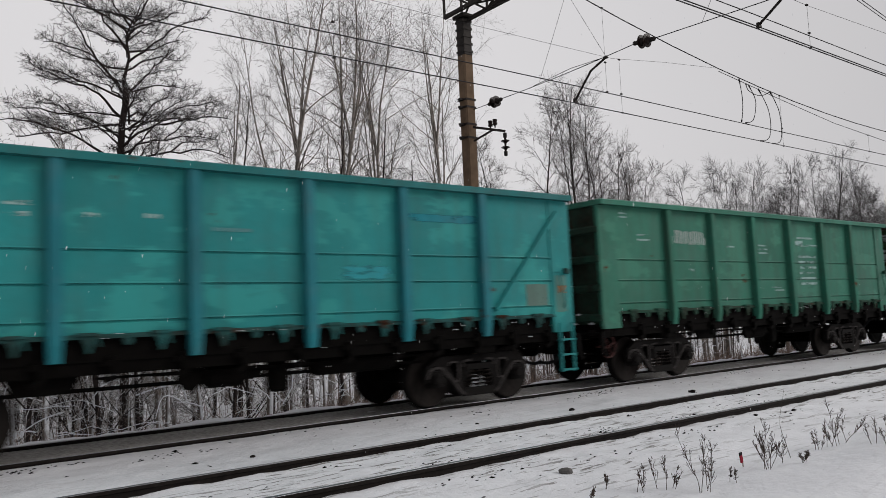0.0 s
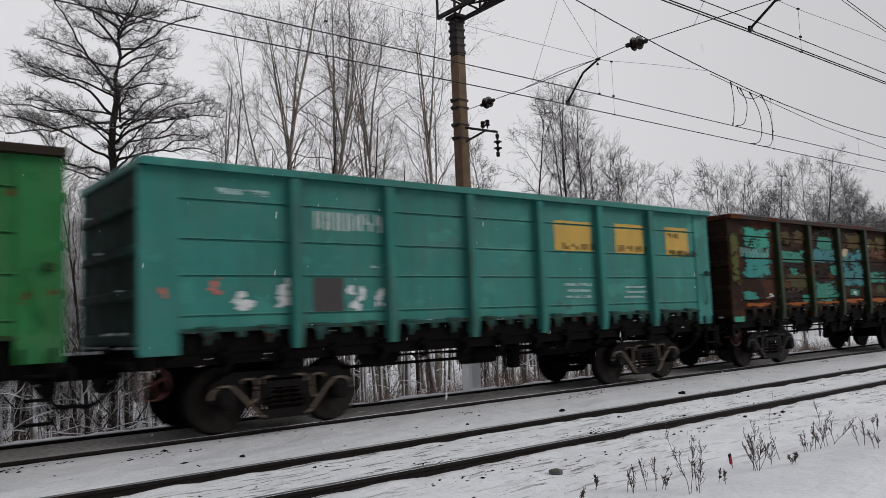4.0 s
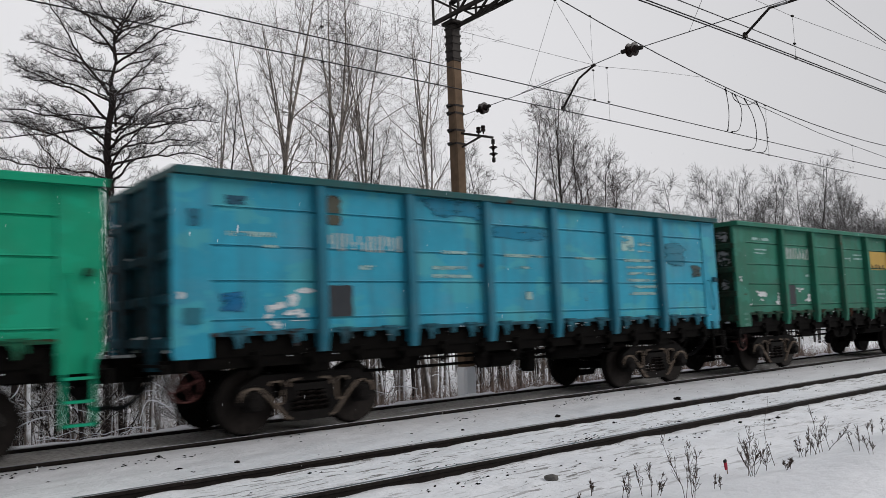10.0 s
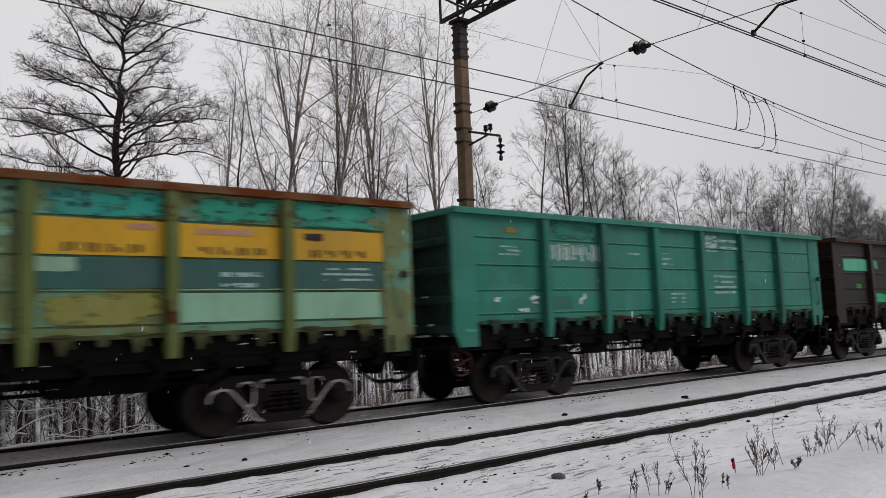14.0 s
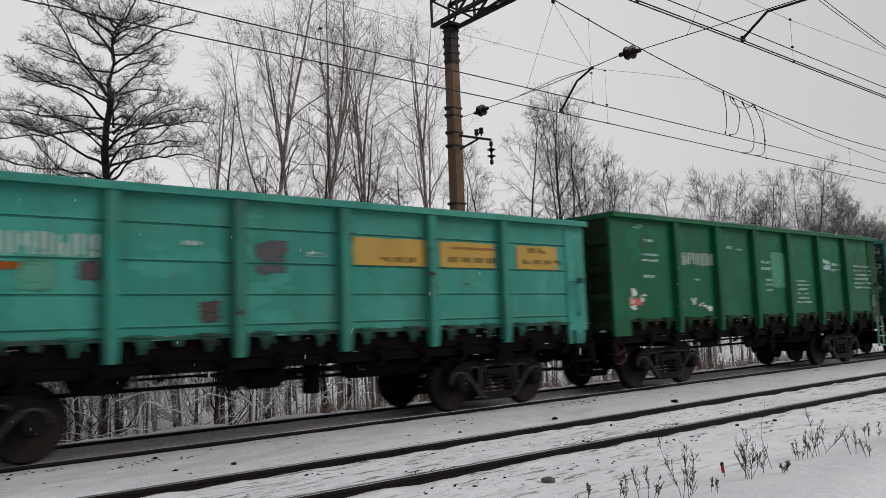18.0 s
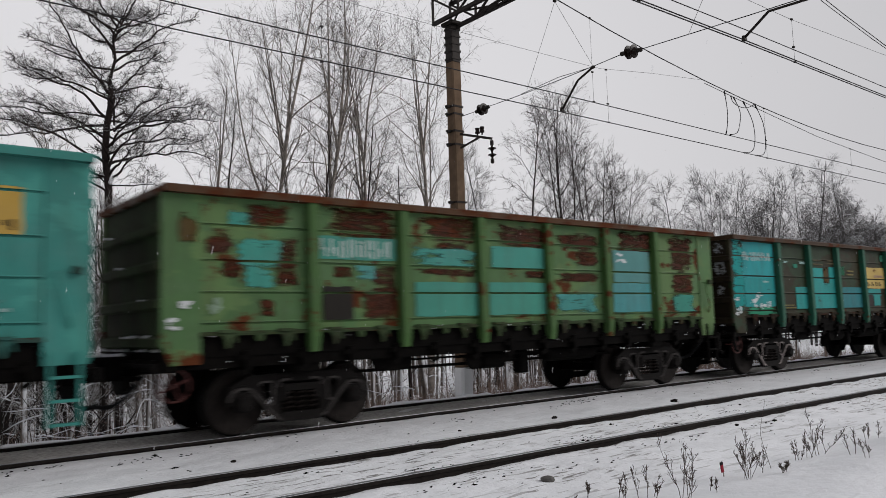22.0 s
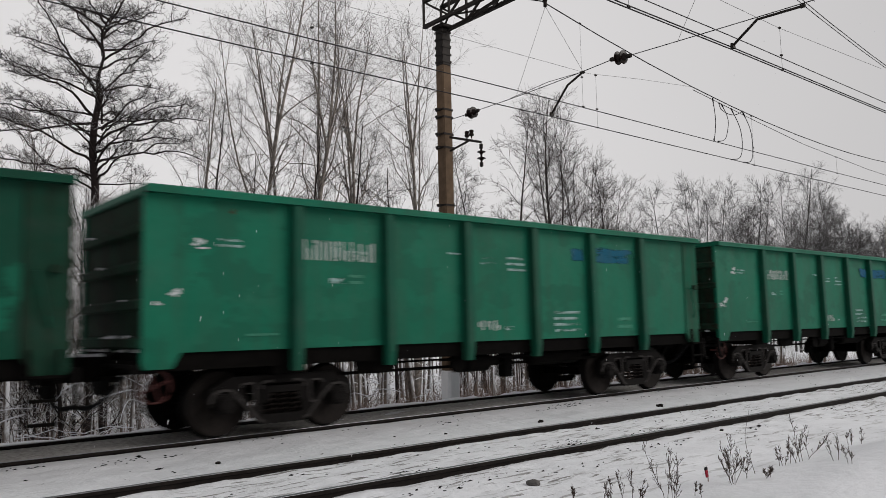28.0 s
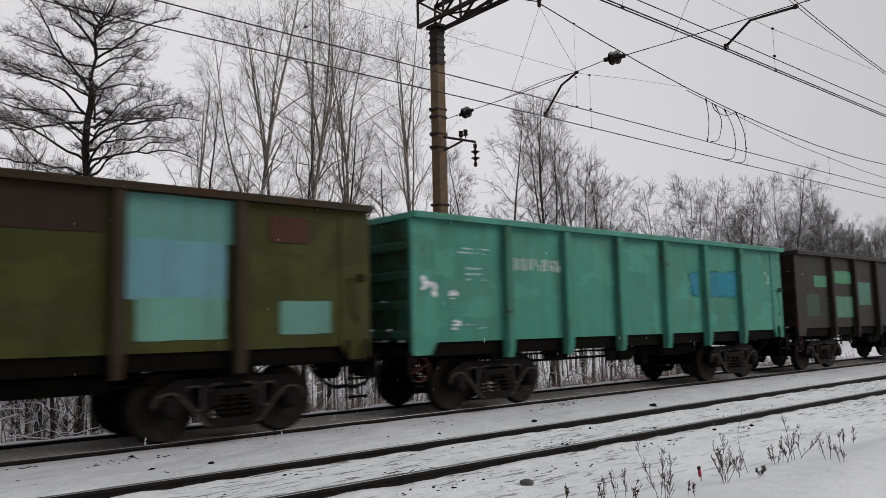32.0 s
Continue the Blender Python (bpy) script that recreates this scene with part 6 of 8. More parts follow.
WHITE = paint("faded_white_lettering", "#a8cac6", 0.0, dirt=0.2, worn=0.44)
FIGURE = paint("worn_figure_paint", "#c4ceca", 0.0, dirt=0.2, worn=0.36)
CREAM = paint("pale_yellow_paint", "#d2b568", 0.02, dirt=0.2)
FADED = paint("faded_yellow_paint", "#c9b484", 0.02, dirt=0.2)
YELLOW = paint("yellow_paint", "#c9a450", 0.02, dirt=0.2)
AMBER = paint("amber_paint", "#cd9f2c", 0.02, dirt=0.2)
ORANGE = paint("orange_brown_paint", "#9a5420", 0.2, dirt=0.3, worn=0.36)
TEAL = paint("fresh_teal_paint", "#2a9c94", 0.0, dirt=0.15)
MINT = paint("pale_mint_paint", "#8ab89c", 0.04, dirt=0.2)
DARKTEAL = paint("dark_teal_paint", "#38605a", 0.05)
PLATE = paint("dull_grey_plate", "#4a4648", 0.1)
LETTER = paint("black_lettering", "#2a2622", 0.0, worn=0.3)
ENDFROST = paint("wind_blown_frost", "#a6aaae", 0.0, dirt=0.4, worn=0.46)
SPRAY = paint("white_spray_paint", "#dde1e3", 0.0, dirt=0.1, worn=0.37)
SPRAYRED = paint("red_spray_paint", "#c06a60", 0.0, dirt=0.15, worn=0.38)
RUSTRED = paint("flaking_rust", "#4a2616", 0.4, dirt=0.3, rough=0.9, worn=0.43)

def marks_a(w):
    bars(w, 3.41, 3.7, 2.95, 3.22, 2, WHITE, 0)
    bars(w, 5.02, 5.28, 2.99, 3.13, 1, WHITE, 1)
    bars(w, 4.3, 4.5, 2.97, 3.11, 1, WHITE, 2)
    bars(w, 5.89, 6.67, 2.85, 2.97, 1, tint("#6aa6a8"), 3)
    patch(w, 11.86, 12.41, 1.66, 2.07, tint("#6b8a80"), 4)
    patch(w, 12.6, 12.9, 1.54, 2.23, tint("#5d8f86"), 5)
    blotch(w, 12.67, 12.9, 1.88, 2.05, tint("#a0724a"), 6)
    blotch(w, 9.26, 10.72, 3.13, 3.27, tint("#2a8f9c"), 7)
    blotch(w, 7.95, 8.88, 2.13, 2.39, tint("#3aa5ad"), 8)


def marks_b(w):
    bars(w, 2.43, 3.79, 2.93, 3.24, 1, WHITE, 0, cells=8)
    bars(w, 1.24, 1.7, 2.97, 3.17, 2, WHITE, 1)
    bars(w, 0.69, 0.97, 3.44, 3.59, 2, WHITE, 2)
    bars(w, 4.59, 4.96, 2.9, 2.99, 1, WHITE, 3)
    bars(w, 5.98, 6.41, 2.77, 3.05, 3, WHITE, 4)
    bars(w, 7.82, 8.94, 3.2, 3.32, 1, WHITE, 5)
    patch(w, 7.84, 8.21, 2.97, 3.15, WHITE, 6)
    bars(w, 8.27, 9, 2.99, 3.15, 1, WHITE, 7)
    bars(w, 7.91, 8.87, 1.98, 2.84, 6, WHITE, 8)
    bars(w, 6.48, 7.19, 1.84, 1.99, 2, WHITE, 9)
    bars(w, 3.04, 3.24, 2.32, 2.47, 1, WHITE, 10)


def marks_c(w):
    patch(w, 0.68, 2.19, 2.2, 3.5, tint("#2a7f6a"), 0)
    blotch(w, 0.68, 2.17, 1.57, 2.2, tint("#2f7f48"), 1)
    patch(w, 2.46, 3.76, 2.69, 3.21, tint("#2b8a72"), 2)
    bars(w, 2.5, 3.89, 2.69, 2.98, 1, WHITE, 3, cells=8)
    blotch(w, 2.48, 3.95, 1.49, 2.12, tint("#33291b"), 4)
    blotch(w, 2.51, 3.76, 3.22, 3.55, tint("#33502a"), 5)
    patch(w, 4.48, 5.02, 2.7, 3.2, tint("#3aa07a"), 6)
    blotch(w, 4.5, 5.62, 3.41, 3.59, tint("#2a9070"), 7)
    patch(w, 7.71, 9.14, 2.62, 3.18, CREAM, 8)
    patch(w, 9.43, 10.62, 2.61, 3.19, CREAM, 9)
    patch(w, 11.23, 12.28, 2.64, 3.24, CREAM, 10)
    patch(w, 7.69, 9.12, 2.53, 2.6, TEAL, 11)
    patch(w, 9.41, 10.62, 2.53, 2.59, TEAL, 12)
    patch(w, 11.18, 12.28, 2.23, 2.6, tint("#4a9a78"), 13)
    bars(w, 8.18, 8.94, 2.2, 2.5, 3, tint("#8a8a50"), 14)
    bars(w, 9.93, 10.63, 2.31, 2.51, 2, tint("#8a8a50"), 15)
    spray(w, 0.13, 0.58, 1.52, 2.02, SPRAY, 16)
    spray(w, 0.92, 1.24, 1.82, 2.02, SPRAY, 17)
    spray(w, 1.2, 1.57, 1.89, 2.2, SPRAYRED, 18)
    spray(w, 1.82, 2.06, 1.65, 1.82, SPRAY, 19)
    spray(w, 4.7, 5.14, 1.67, 1.94, SPRAY, 20)
    spray(w, 5.22, 5.56, 1.64, 1.89, SPRAY, 21)
    bars(w, 1.16, 1.77, 2.79, 2.92, 2, WHITE, 22)
    patch(w, 6.33, 6.77, 1.85, 2.11, tint("#48a080"), 23)
    spray(w, 10.47, 10.87, 1.63, 1.76, SPRAY, 24)
    blotch(w, 0.17, 0.55, 2.2, 3.33, tint("#3d3018"), 25)
    blotch(w, 0.17, 0.55, 1.49, 2.13, tint("#56642c"), 26)
    bars(w, 3.52, 3.81, 2.27, 2.42, 1, WHITE, 27)
    bars(w, 6.13, 7.36, 2.83, 3.01, 2, WHITE, 28)
    blotch(w, 4.59, 5.02, 2.89, 3.07, tint("#46b08a"), 29)
    blotch(w, 1.46, 1.76, 1.67, 2.01, tint("#245f34"), 30)
    patch(w, 0.18, 0.62, 1.81, 2.02, SPRAY, 31)
    spray(w, 0.17, 0.62, 1.52, 1.81, SPRAY, 32)
    blotch(w, 2.44, 2.74, 1.98, 3.57, RUSTRED, 33)
    blotch(w, 3.8, 4.08, 1.74, 3.66, RUSTRED, 34)
    blotch(w, 4.32, 4.55, 2.29, 3.62, RUSTRED, 35)
    blotch(w, 5.42, 5.68, 1.71, 3.66, RUSTRED, 36)
    blotch(w, 6.03, 6.3, 2.48, 3.66, RUSTRED, 37)
    blotch(w, 7.23, 7.53, 1.94, 3.66, RUSTRED, 38)
    blotch(w, 2.57, 3.76, 3.45, 3.62, RUSTRED, 39)
    blotch(w, 6.13, 7.21, 3.44, 3.66, RUSTRED, 40)
    blotch(w, 0.73, 1.23, 2.94, 3.05, RUSTRED, 41)
    blotch(w, 0.37, 0.61, 2.07, 3.51, RUSTRED, 42)
    blotch(w, 2.49, 3.44, 1.6, 2.14, tint("#3c3a2e"), 43)
    blotch(w, 1.25, 1.59, 3.24, 3.53, tint("#6a5a2c"), 44)


def marks_d(w):
    bars(w, 1.07, 1.96, 3.37, 3.58, 1, WHITE, 0)
    bars(w, 2.62, 4.08, 2.92, 3.21, 1, WHITE, 1, cells=8)
    patch(w, 2.57, 3.1, 1.68, 2.2, PLATE, 2)
    spray(w, 3.1, 3.49, 1.55, 2.16, SPRAY, 3)
    spray(w, 1.86, 2.28, 1.75, 2.21, SPRAY, 4)
    spray(w, 1.24, 1.71, 1.69, 2.06, SPRAY, 5)
    spray(w, 0.91, 1.22, 1.92, 2.21, SPRAYRED, 6)
    spray(w, 0.25, 0.39, 1.91, 2.11, SPRAYRED, 7)
    patch(w, 7.86, 8.93, 2.74, 3.33, YELLOW, 8)
    patch(w, 9.69, 10.62, 2.72, 3.35, YELLOW, 9)
    patch(w, 11.43, 12.28, 2.69, 3.35, YELLOW, 10)
    bars(w, 8.09, 9.17, 2.77, 2.9, 1, LETTER, 11, cells=4)
    bars(w, 9.77, 10.93, 2.76, 2.9, 1, LETTER, 12, cells=4)
    bars(w, 11.54, 12.66, 2.72, 2.84, 1, LETTER, 13, cells=4)
    bars(w, 11.54, 11.97, 3.1, 3.22, 1, LETTER, 14, cells=2)
    bars(w, 8.08, 8.89, 1.81, 2.17, 3, WHITE, 15)
    bars(w, 9.88, 10.66, 1.79, 2.1, 3, WHITE, 16)
    bars(w, 3.62, 3.94, 2.35, 2.5, 1, WHITE, 17)
    spray(w, 3.65, 3.88, 1.72, 2.05, SPRAY, 18)


def marks_e(w):
    blotch(w, 12.62, 13.04, 1.2, 2.5, tint("#4c4a26"), 60)
    blotch(w, 12.6, 13.0, 2.5, 3.6, tint("#1e1812"), 61)
    blotch(w, 12.0, 12.5, 1.5, 3.5, tint("#1c1612"), 62)
    blotch(w, 2.4, 3.09, 3.1, 3.48, tint("#54472a"), 0)
    blotch(w, 3.2, 3.84, 3.14, 3.5, tint("#54472a"), 1)
    blotch(w, 6.32, 7.25, 3.07, 3.55, tint("#54472a"), 2)
    blotch(w, 7.68, 8.3, 3.03, 3.44, tint("#54472a"), 3)
    blotch(w, 8.3, 9.13, 3.13, 3.55, tint("#54472a"), 4)
    blotch(w, 9.38, 10.77, 1.69, 2.17, tint("#46462a"), 5)
    blotch(w, 8.09, 8.73, 1.72, 2.09, tint("#46462a"), 6)
    blotch(w, 2.76, 3.81, 1.89, 2.37, tint("#46462a"), 7)
    blotch(w, 9.35, 10.69, 2.27, 2.53, tint("#46462a"), 8)
    blotch(w, 2.35, 3.82, 2.43, 2.6, tint("#1f1610"), 9)
    blotch(w, 4.18, 5.29, 2.21, 2.57, tint("#1f1610"), 10)
    blotch(w, 2.35, 3.69, 1.54, 1.9, tint("#1f1610"), 11)
    blotch(w, 7.58, 9.12, 2.39, 2.6, tint("#1f1610"), 12)
    blotch(w, 5.99, 7.27, 3.58, 3.66, tint("#1f1610"), 13)
    blotch(w, 4.21, 5.55, 3.42, 3.66, tint("#1f1610"), 14)
    blotch(w, 2.32, 2.92, 1.92, 2.18, tint("#573421"), 15)
    blotch(w, 7.74, 9.06, 2.81, 3.15, tint("#573421"), 16)
    blotch(w, 9.48, 10.78, 3.16, 3.52, tint("#573421"), 17)
    blotch(w, 2.32, 3.8, 2.65, 2.96, tint("#3c8574"), 18)
    blotch(w, 2.92, 3.33, 2.23, 2.49, tint("#3c8574"), 19)
    blotch(w, 3.48, 3.87, 1.59, 1.78, tint("#3c8574"), 20)
    blotch(w, 4.52, 5.43, 3.03, 3.43, tint("#3c8574"), 21)
    blotch(w, 5.2, 5.58, 2.3, 2.63, tint("#3c8574"), 22)
    blotch(w, 4.14, 5.62, 1.59, 2.12, tint("#3c8574"), 23)
    blotch(w, 6.29, 6.92, 1.68, 1.91, tint("#3c8574"), 24)
    blotch(w, 7.57, 8.76, 2.09, 2.43, tint("#3c8574"), 25)
    blotch(w, 9.7, 10.46, 2.67, 3.08, tint("#3c8574"), 26)
    blotch(w, 9.63, 10.48, 1.66, 2.01, tint("#3c8574"), 27)
    blotch(w, 4.16, 5.58, 2.65, 3.05, tint("#427f84"), 28)
    blotch(w, 5.87, 7.31, 1.93, 3.04, tint("#427f84"), 29)
    blotch(w, 6, 6.42, 2.75, 3.09, tint("#b09a80"), 30)
    blotch(w, 0.53, 2.09, 2.93, 3.49, tint("#3f9c88"), 31)
    blotch(w, 0.53, 2.08, 2.2, 2.93, tint("#3d8c86"), 32)
    blotch(w, 0.46, 1.25, 1.64, 1.88, tint("#3a8a80"), 33)
    patch(w, 0.03, 0.47, 1.15, 1.28, tint("#3f9c80"), 34)
    blotch(w, 0.47, 2.02, 1.49, 1.6, ORANGE, 35)
    blotch(w, 2.27, 3.83, 1.49, 1.59, ORANGE, 36)
    blotch(w, 4.08, 5.6, 1.49, 1.59, ORANGE, 37)
    blotch(w, 5.88, 7.22, 1.49, 1.63, ORANGE, 38)
    blotch(w, 7.5, 8.89, 1.49, 1.63, ORANGE, 39)
    blotch(w, 9.19, 10.57, 1.49, 1.64, ORANGE, 40)
    blotch(w, 10.95, 12.49, 1.49, 1.66, ORANGE, 41)
    bars(w, 0.53, 1.92, 2.74, 2.98, 1, tint("#7fb0a8"), 42, cells=8)
    blotch(w, 0.03, 0.43, 2, 3.35, tint("#4f5228"), 43)
    spray(w, 1.63, 1.96, 1.71, 1.83, SPRAY, 44)
    spray(w, 5.88, 6.26, 2.73, 3.1, tint("#c0b090"), 45)
    spray(w, 6.46, 6.72, 1.7, 1.86, SPRAY, 46)


def marks_f(w):
    blotch(w, 0.83, 1.59, 2.5, 3.16, tint("#4a8a8c"), 0)
    blotch(w, 0.79, 1.04, 2.71, 2.87, tint("#4a8a8c"), 1)
    patch(w, 2.43, 3.95, 2.53, 2.92, tint("#4a8a88"), 2)
    bars(w, 2.39, 3.86, 2.54, 2.87, 1, WHITE, 3, cells=8)
    blotch(w, 1.67, 2.08, 2.06, 2.24, tint("#3a78a0"), 4)
    patch(w, 2.38, 2.97, 1.62, 2.12, tint("#2b2928"), 5)
    patch(w, 5.8, 7.25, 2.53, 3, tint("#4b8a88"), 6)
    bars(w, 5.94, 6.58, 2.63, 2.94, 3, WHITE, 7)
    bars(w, 6.87, 7.18, 2.81, 2.91, 1, WHITE, 8)
    patch(w, 5.85, 7.07, 1.65, 2.06, tint("#4b8a88"), 9)
    patch(w, 7.57, 9, 1.66, 2.08, tint("#4b8a80"), 10)
    patch(w, 9.3, 10.78, 1.63, 3.32, tint("#4f8a8c"), 11)
    patch(w, 9.33, 9.8, 2.62, 2.97, WHITE, 12)
    bars(w, 9.85, 10.67, 2.65, 2.9, 2, WHITE, 13)
    bars(w, 9.37, 10.61, 1.93, 2.41, 4, WHITE, 14)
    blotch(w, 4.95, 5.53, 2.46, 2.61, tint("#4a8a8c"), 15)
    blotch(w, 4.93, 5.25, 2.06, 2.36, tint("#5a9aa0"), 16)
    bars(w, 0.91, 1.12, 2.98, 3.03, 1, WHITE, 17)
    bars(w, 0.95, 1.42, 2.64, 2.76, 2, WHITE, 18)
    blotch(w, 1.25, 1.87, 3, 3.38, RUSTRED, 19)
    blotch(w, 1.6, 1.82, 2.82, 2.98, RUSTRED, 20)
    blotch(w, 3.09, 3.91, 2.91, 3.38, RUSTRED, 21)
    blotch(w, 4.31, 4.83, 2.96, 3.33, RUSTRED, 22)
    blotch(w, 5.1, 5.43, 2.9, 3.3, RUSTRED, 23)
    blotch(w, 6.18, 7.2, 3.04, 3.38, RUSTRED, 24)
    blotch(w, 7.98, 8.92, 2.94, 3.3, RUSTRED, 25)
    blotch(w, 11.33, 12.48, 2.79, 3.38, RUSTRED, 26)
    blotch(w, 0.99, 1.41, 2.34, 2.52, RUSTRED, 27)
    blotch(w, 1.5, 1.86, 2.35, 2.53, RUSTRED, 28)
    blotch(w, 3.22, 3.65, 2.14, 2.52, RUSTRED, 29)
    blotch(w, 4.51, 5.09, 2.14, 2.4, RUSTRED, 30)
    blotch(w, 6.06, 6.92, 2.14, 2.6, RUSTRED, 31)
    blotch(w, 8.17, 8.59, 2.14, 2.62, RUSTRED, 32)
    blotch(w, 11.46, 12.38, 2.17, 2.56, RUSTRED, 33)
    blotch(w, 1.44, 2.03, 1.65, 1.99, RUSTRED, 34)
    blotch(w, 3.26, 3.64, 1.78, 2.12, RUSTRED, 35)
    blotch(w, 4.46, 5.01, 1.7, 2.16, RUSTRED, 36)
    blotch(w, 0.55, 0.79, 2.7, 2.86, RUSTRED, 37)
    spray(w, 0.2, 0.47, 1.8, 1.94, SPRAY, 38)
    spray(w, 0.62, 1.49, 1.63, 2, SPRAY, 39)
    spray(w, 0.18, 0.45, 1.43, 1.68, SPRAY, 40)
    blotch(w, 0.05, 0.44, 1.07, 1.35, tint("#8fa062"), 41)
    bars(w, 3, 3.25, 2.32, 2.45, 1, WHITE, 42)


def marks_g(w):
    bars(w, 1.13, 1.66, 2.68, 3.05, 3, WHITE, 0)
    bars(w, 2.46, 3.89, 2.59, 2.87, 1, WHITE, 1, cells=8)
    bars(w, 4.72, 5.23, 2.68, 2.79, 1, WHITE, 2)
    patch(w, 9.6, 9.95, 2.63, 2.91, WHITE, 3)
    bars(w, 10.02, 10.82, 2.64, 2.88, 2, WHITE, 4)
    bars(w, 9.59, 10.82, 1.59, 2.44, 5, WHITE, 5)
    spray(w, 2.48, 2.97, 1.68, 1.96, SPRAY, 6)
    blotch(w, 2.91, 3.28, 1.72, 2.02, tint("#0c6a44"), 7)
    spray(w, 3.04, 3.32, 1.67, 1.86, SPRAY, 8)
    spray(w, 3.39, 3.83, 1.66, 1.9, SPRAY, 9)
    spray(w, 0.17, 0.51, 1.72, 1.99, SPRAY, 10)
    spray(w, 0.14, 0.45, 1.42, 1.74, SPRAY, 11)
    spray(w, 0.71, 0.98, 1.82, 2, SPRAY, 12)
    bars(w, 1.18, 1.51, 1.69, 1.95, 3, WHITE, 13)
    bars(w, 3.18, 3.34, 2.27, 2.4, 1, WHITE, 14)
    bars(w, 6.41, 6.7, 1.79, 1.95, 1, WHITE, 15)
    blotch(w, 1.09, 1.22, 2.9, 3.08, tint("#b07040"), 16)


def marks_h(w):
    bars(w, 0.75, 1.59, 2.86, 3.03, 1, WHITE, 0)
    bars(w, 1.33, 1.58, 2.71, 2.8, 1, WHITE, 1)
    bars(w, 2.44, 3.85, 2.69, 2.97, 1, WHITE, 2, cells=8)
    bars(w, 2.96, 3.28, 2.41, 2.57, 1, WHITE, 3)
    spray(w, 1.62, 2.14, 1.78, 2.16, SPRAY, 4)
    spray(w, 1.3, 1.7, 1.62, 1.96, SPRAY, 27)
    spray(w, 1.5, 2.05, 1.6, 1.86, SPRAY, 28)
    spray(w, 1.44, 1.68, 1.5, 1.7, SPRAY, 29)
    patch(w, 2.41, 2.84, 1.67, 2.16, tint("#3a3e44"), 5)
    bars(w, 4.63, 5.23, 2.71, 2.84, 1, WHITE, 6)
    bars(w, 4.4, 5.3, 2.29, 2.58, 2, WHITE, 7)
    bars(w, 6.11, 7.23, 2.69, 2.83, 1, WHITE, 8)
    bars(w, 6.39, 6.8, 2.48, 2.59, 1, WHITE, 9)
    bars(w, 8, 8.81, 2.69, 2.8, 1, WHITE, 10)
    bars(w, 8.42, 8.92, 2.23, 2.37, 1, WHITE, 11)
    patch(w, 9.54, 9.96, 2.91, 3.23, WHITE, 12)
    bars(w, 10.06, 10.62, 3.03, 3.23, 1, WHITE, 13)
    bars(w, 10.04, 10.58, 2.89, 2.98, 1, WHITE, 14)
    bars(w, 9.57, 10.69, 1.97, 2.82, 6, WHITE, 15)
    blotch(w, 0.77, 1.08, 3.27, 3.44, tint("#2a5a70"), 16)
    blotch(w, 0.21, 0.42, 2.95, 3.22, tint("#2f7088"), 17)
    blotch(w, 0.67, 1.04, 1.79, 2.08, tint("#1f70a0"), 18)
    blotch(w, 2.4, 2.65, 3.08, 3.57, tint("#5a5a50"), 19)
    spray(w, 0.05, 0.21, 1.95, 2.1, SPRAY, 20)
    patch(w, 0.16, 0.41, 1.63, 1.85, tint("#2d7a8c"), 21)
    blotch(w, 12.03, 12.44, 2.35, 2.64, tint("#4a5a5a"), 22)
    blotch(w, 6.64, 6.79, 1.91, 2.06, WHITE, 23)
    blotch(w, 5.86, 7.18, 3.01, 3.28, tint("#2c86a6"), 24)
    blotch(w, 4.33, 5.61, 3.35, 3.66, tint("#2d8aaa"), 25)
    blotch(w, 11.05, 11.81, 2.63, 3.14, tint("#3a8096"), 26)


def marks_i(w):
    bars(w, 0.88, 1.75, 3.34, 3.51, 1, WHITE, 0)
    bars(w, 0.96, 1.57, 2.99, 3.18, 2, WHITE, 1)
    bars(w, 2.41, 3.86, 2.9, 3.2, 1, WHITE, 2, cells=8)
    spray(w, 0.84, 1.44, 1.81, 2.13, SPRAY, 3)
    spray(w, 1.85, 2.11, 1.64, 2, SPRAY, 4)
    patch(w, 2.35, 2.94, 1.62, 2.2, tint("#3b3a40"), 5)
    spray(w, 2.95, 3.4, 2, 2.15, SPRAY, 6)
    spray(w, 3.28, 3.74, 1.69, 2.02, SPRAY, 7)
    bars(w, 3.56, 3.77, 2.43, 2.57, 1, WHITE, 8)
    bars(w, 6.03, 6.44, 2.97, 3.07, 1, WHITE, 9)
    bars(w, 6.62, 7.26, 2.97, 3.19, 2, WHITE, 10)
    patch(w, 7.59, 9.03, 2.68, 3.27, YELLOW, 11)
    patch(w, 9.3, 10.62, 2.68, 3.31, YELLOW, 12)
    patch(w, 11.16, 12.28, 2.68, 3.28, YELLOW, 13)
    bars(w, 7.85, 8.85, 2.72, 2.85, 1, LETTER, 14, cells=4)
    bars(w, 9.47, 10.53, 2.75, 2.87, 1, LETTER, 15, cells=4)
    bars(w, 11.23, 12.3, 2.74, 2.86, 1, LETTER, 16, cells=4)
    bars(w, 11.22, 11.66, 3.04, 3.16, 1, LETTER, 17, cells=2)
    bars(w, 9.46, 10.64, 3.08, 3.2, 1, tint("#d09060"), 18)
    bars(w, 7.95, 8.67, 1.77, 2.16, 3, WHITE, 19)
    bars(w, 9.5, 10.36, 1.79, 2.17, 3, WHITE, 20)
    bars(w, 11.25, 12.29, 1.77, 2.17, 3, WHITE, 21)
    spray(w, 0.12, 0.26, 2.25, 2.43, SPRAY, 22)
    bars(w, 0.2, 0.44, 1.18, 1.58, 3, tint("#5a9080"), 23)
    spray(w, 0.54, 0.68, 1.67, 1.74, SPRAY, 24)


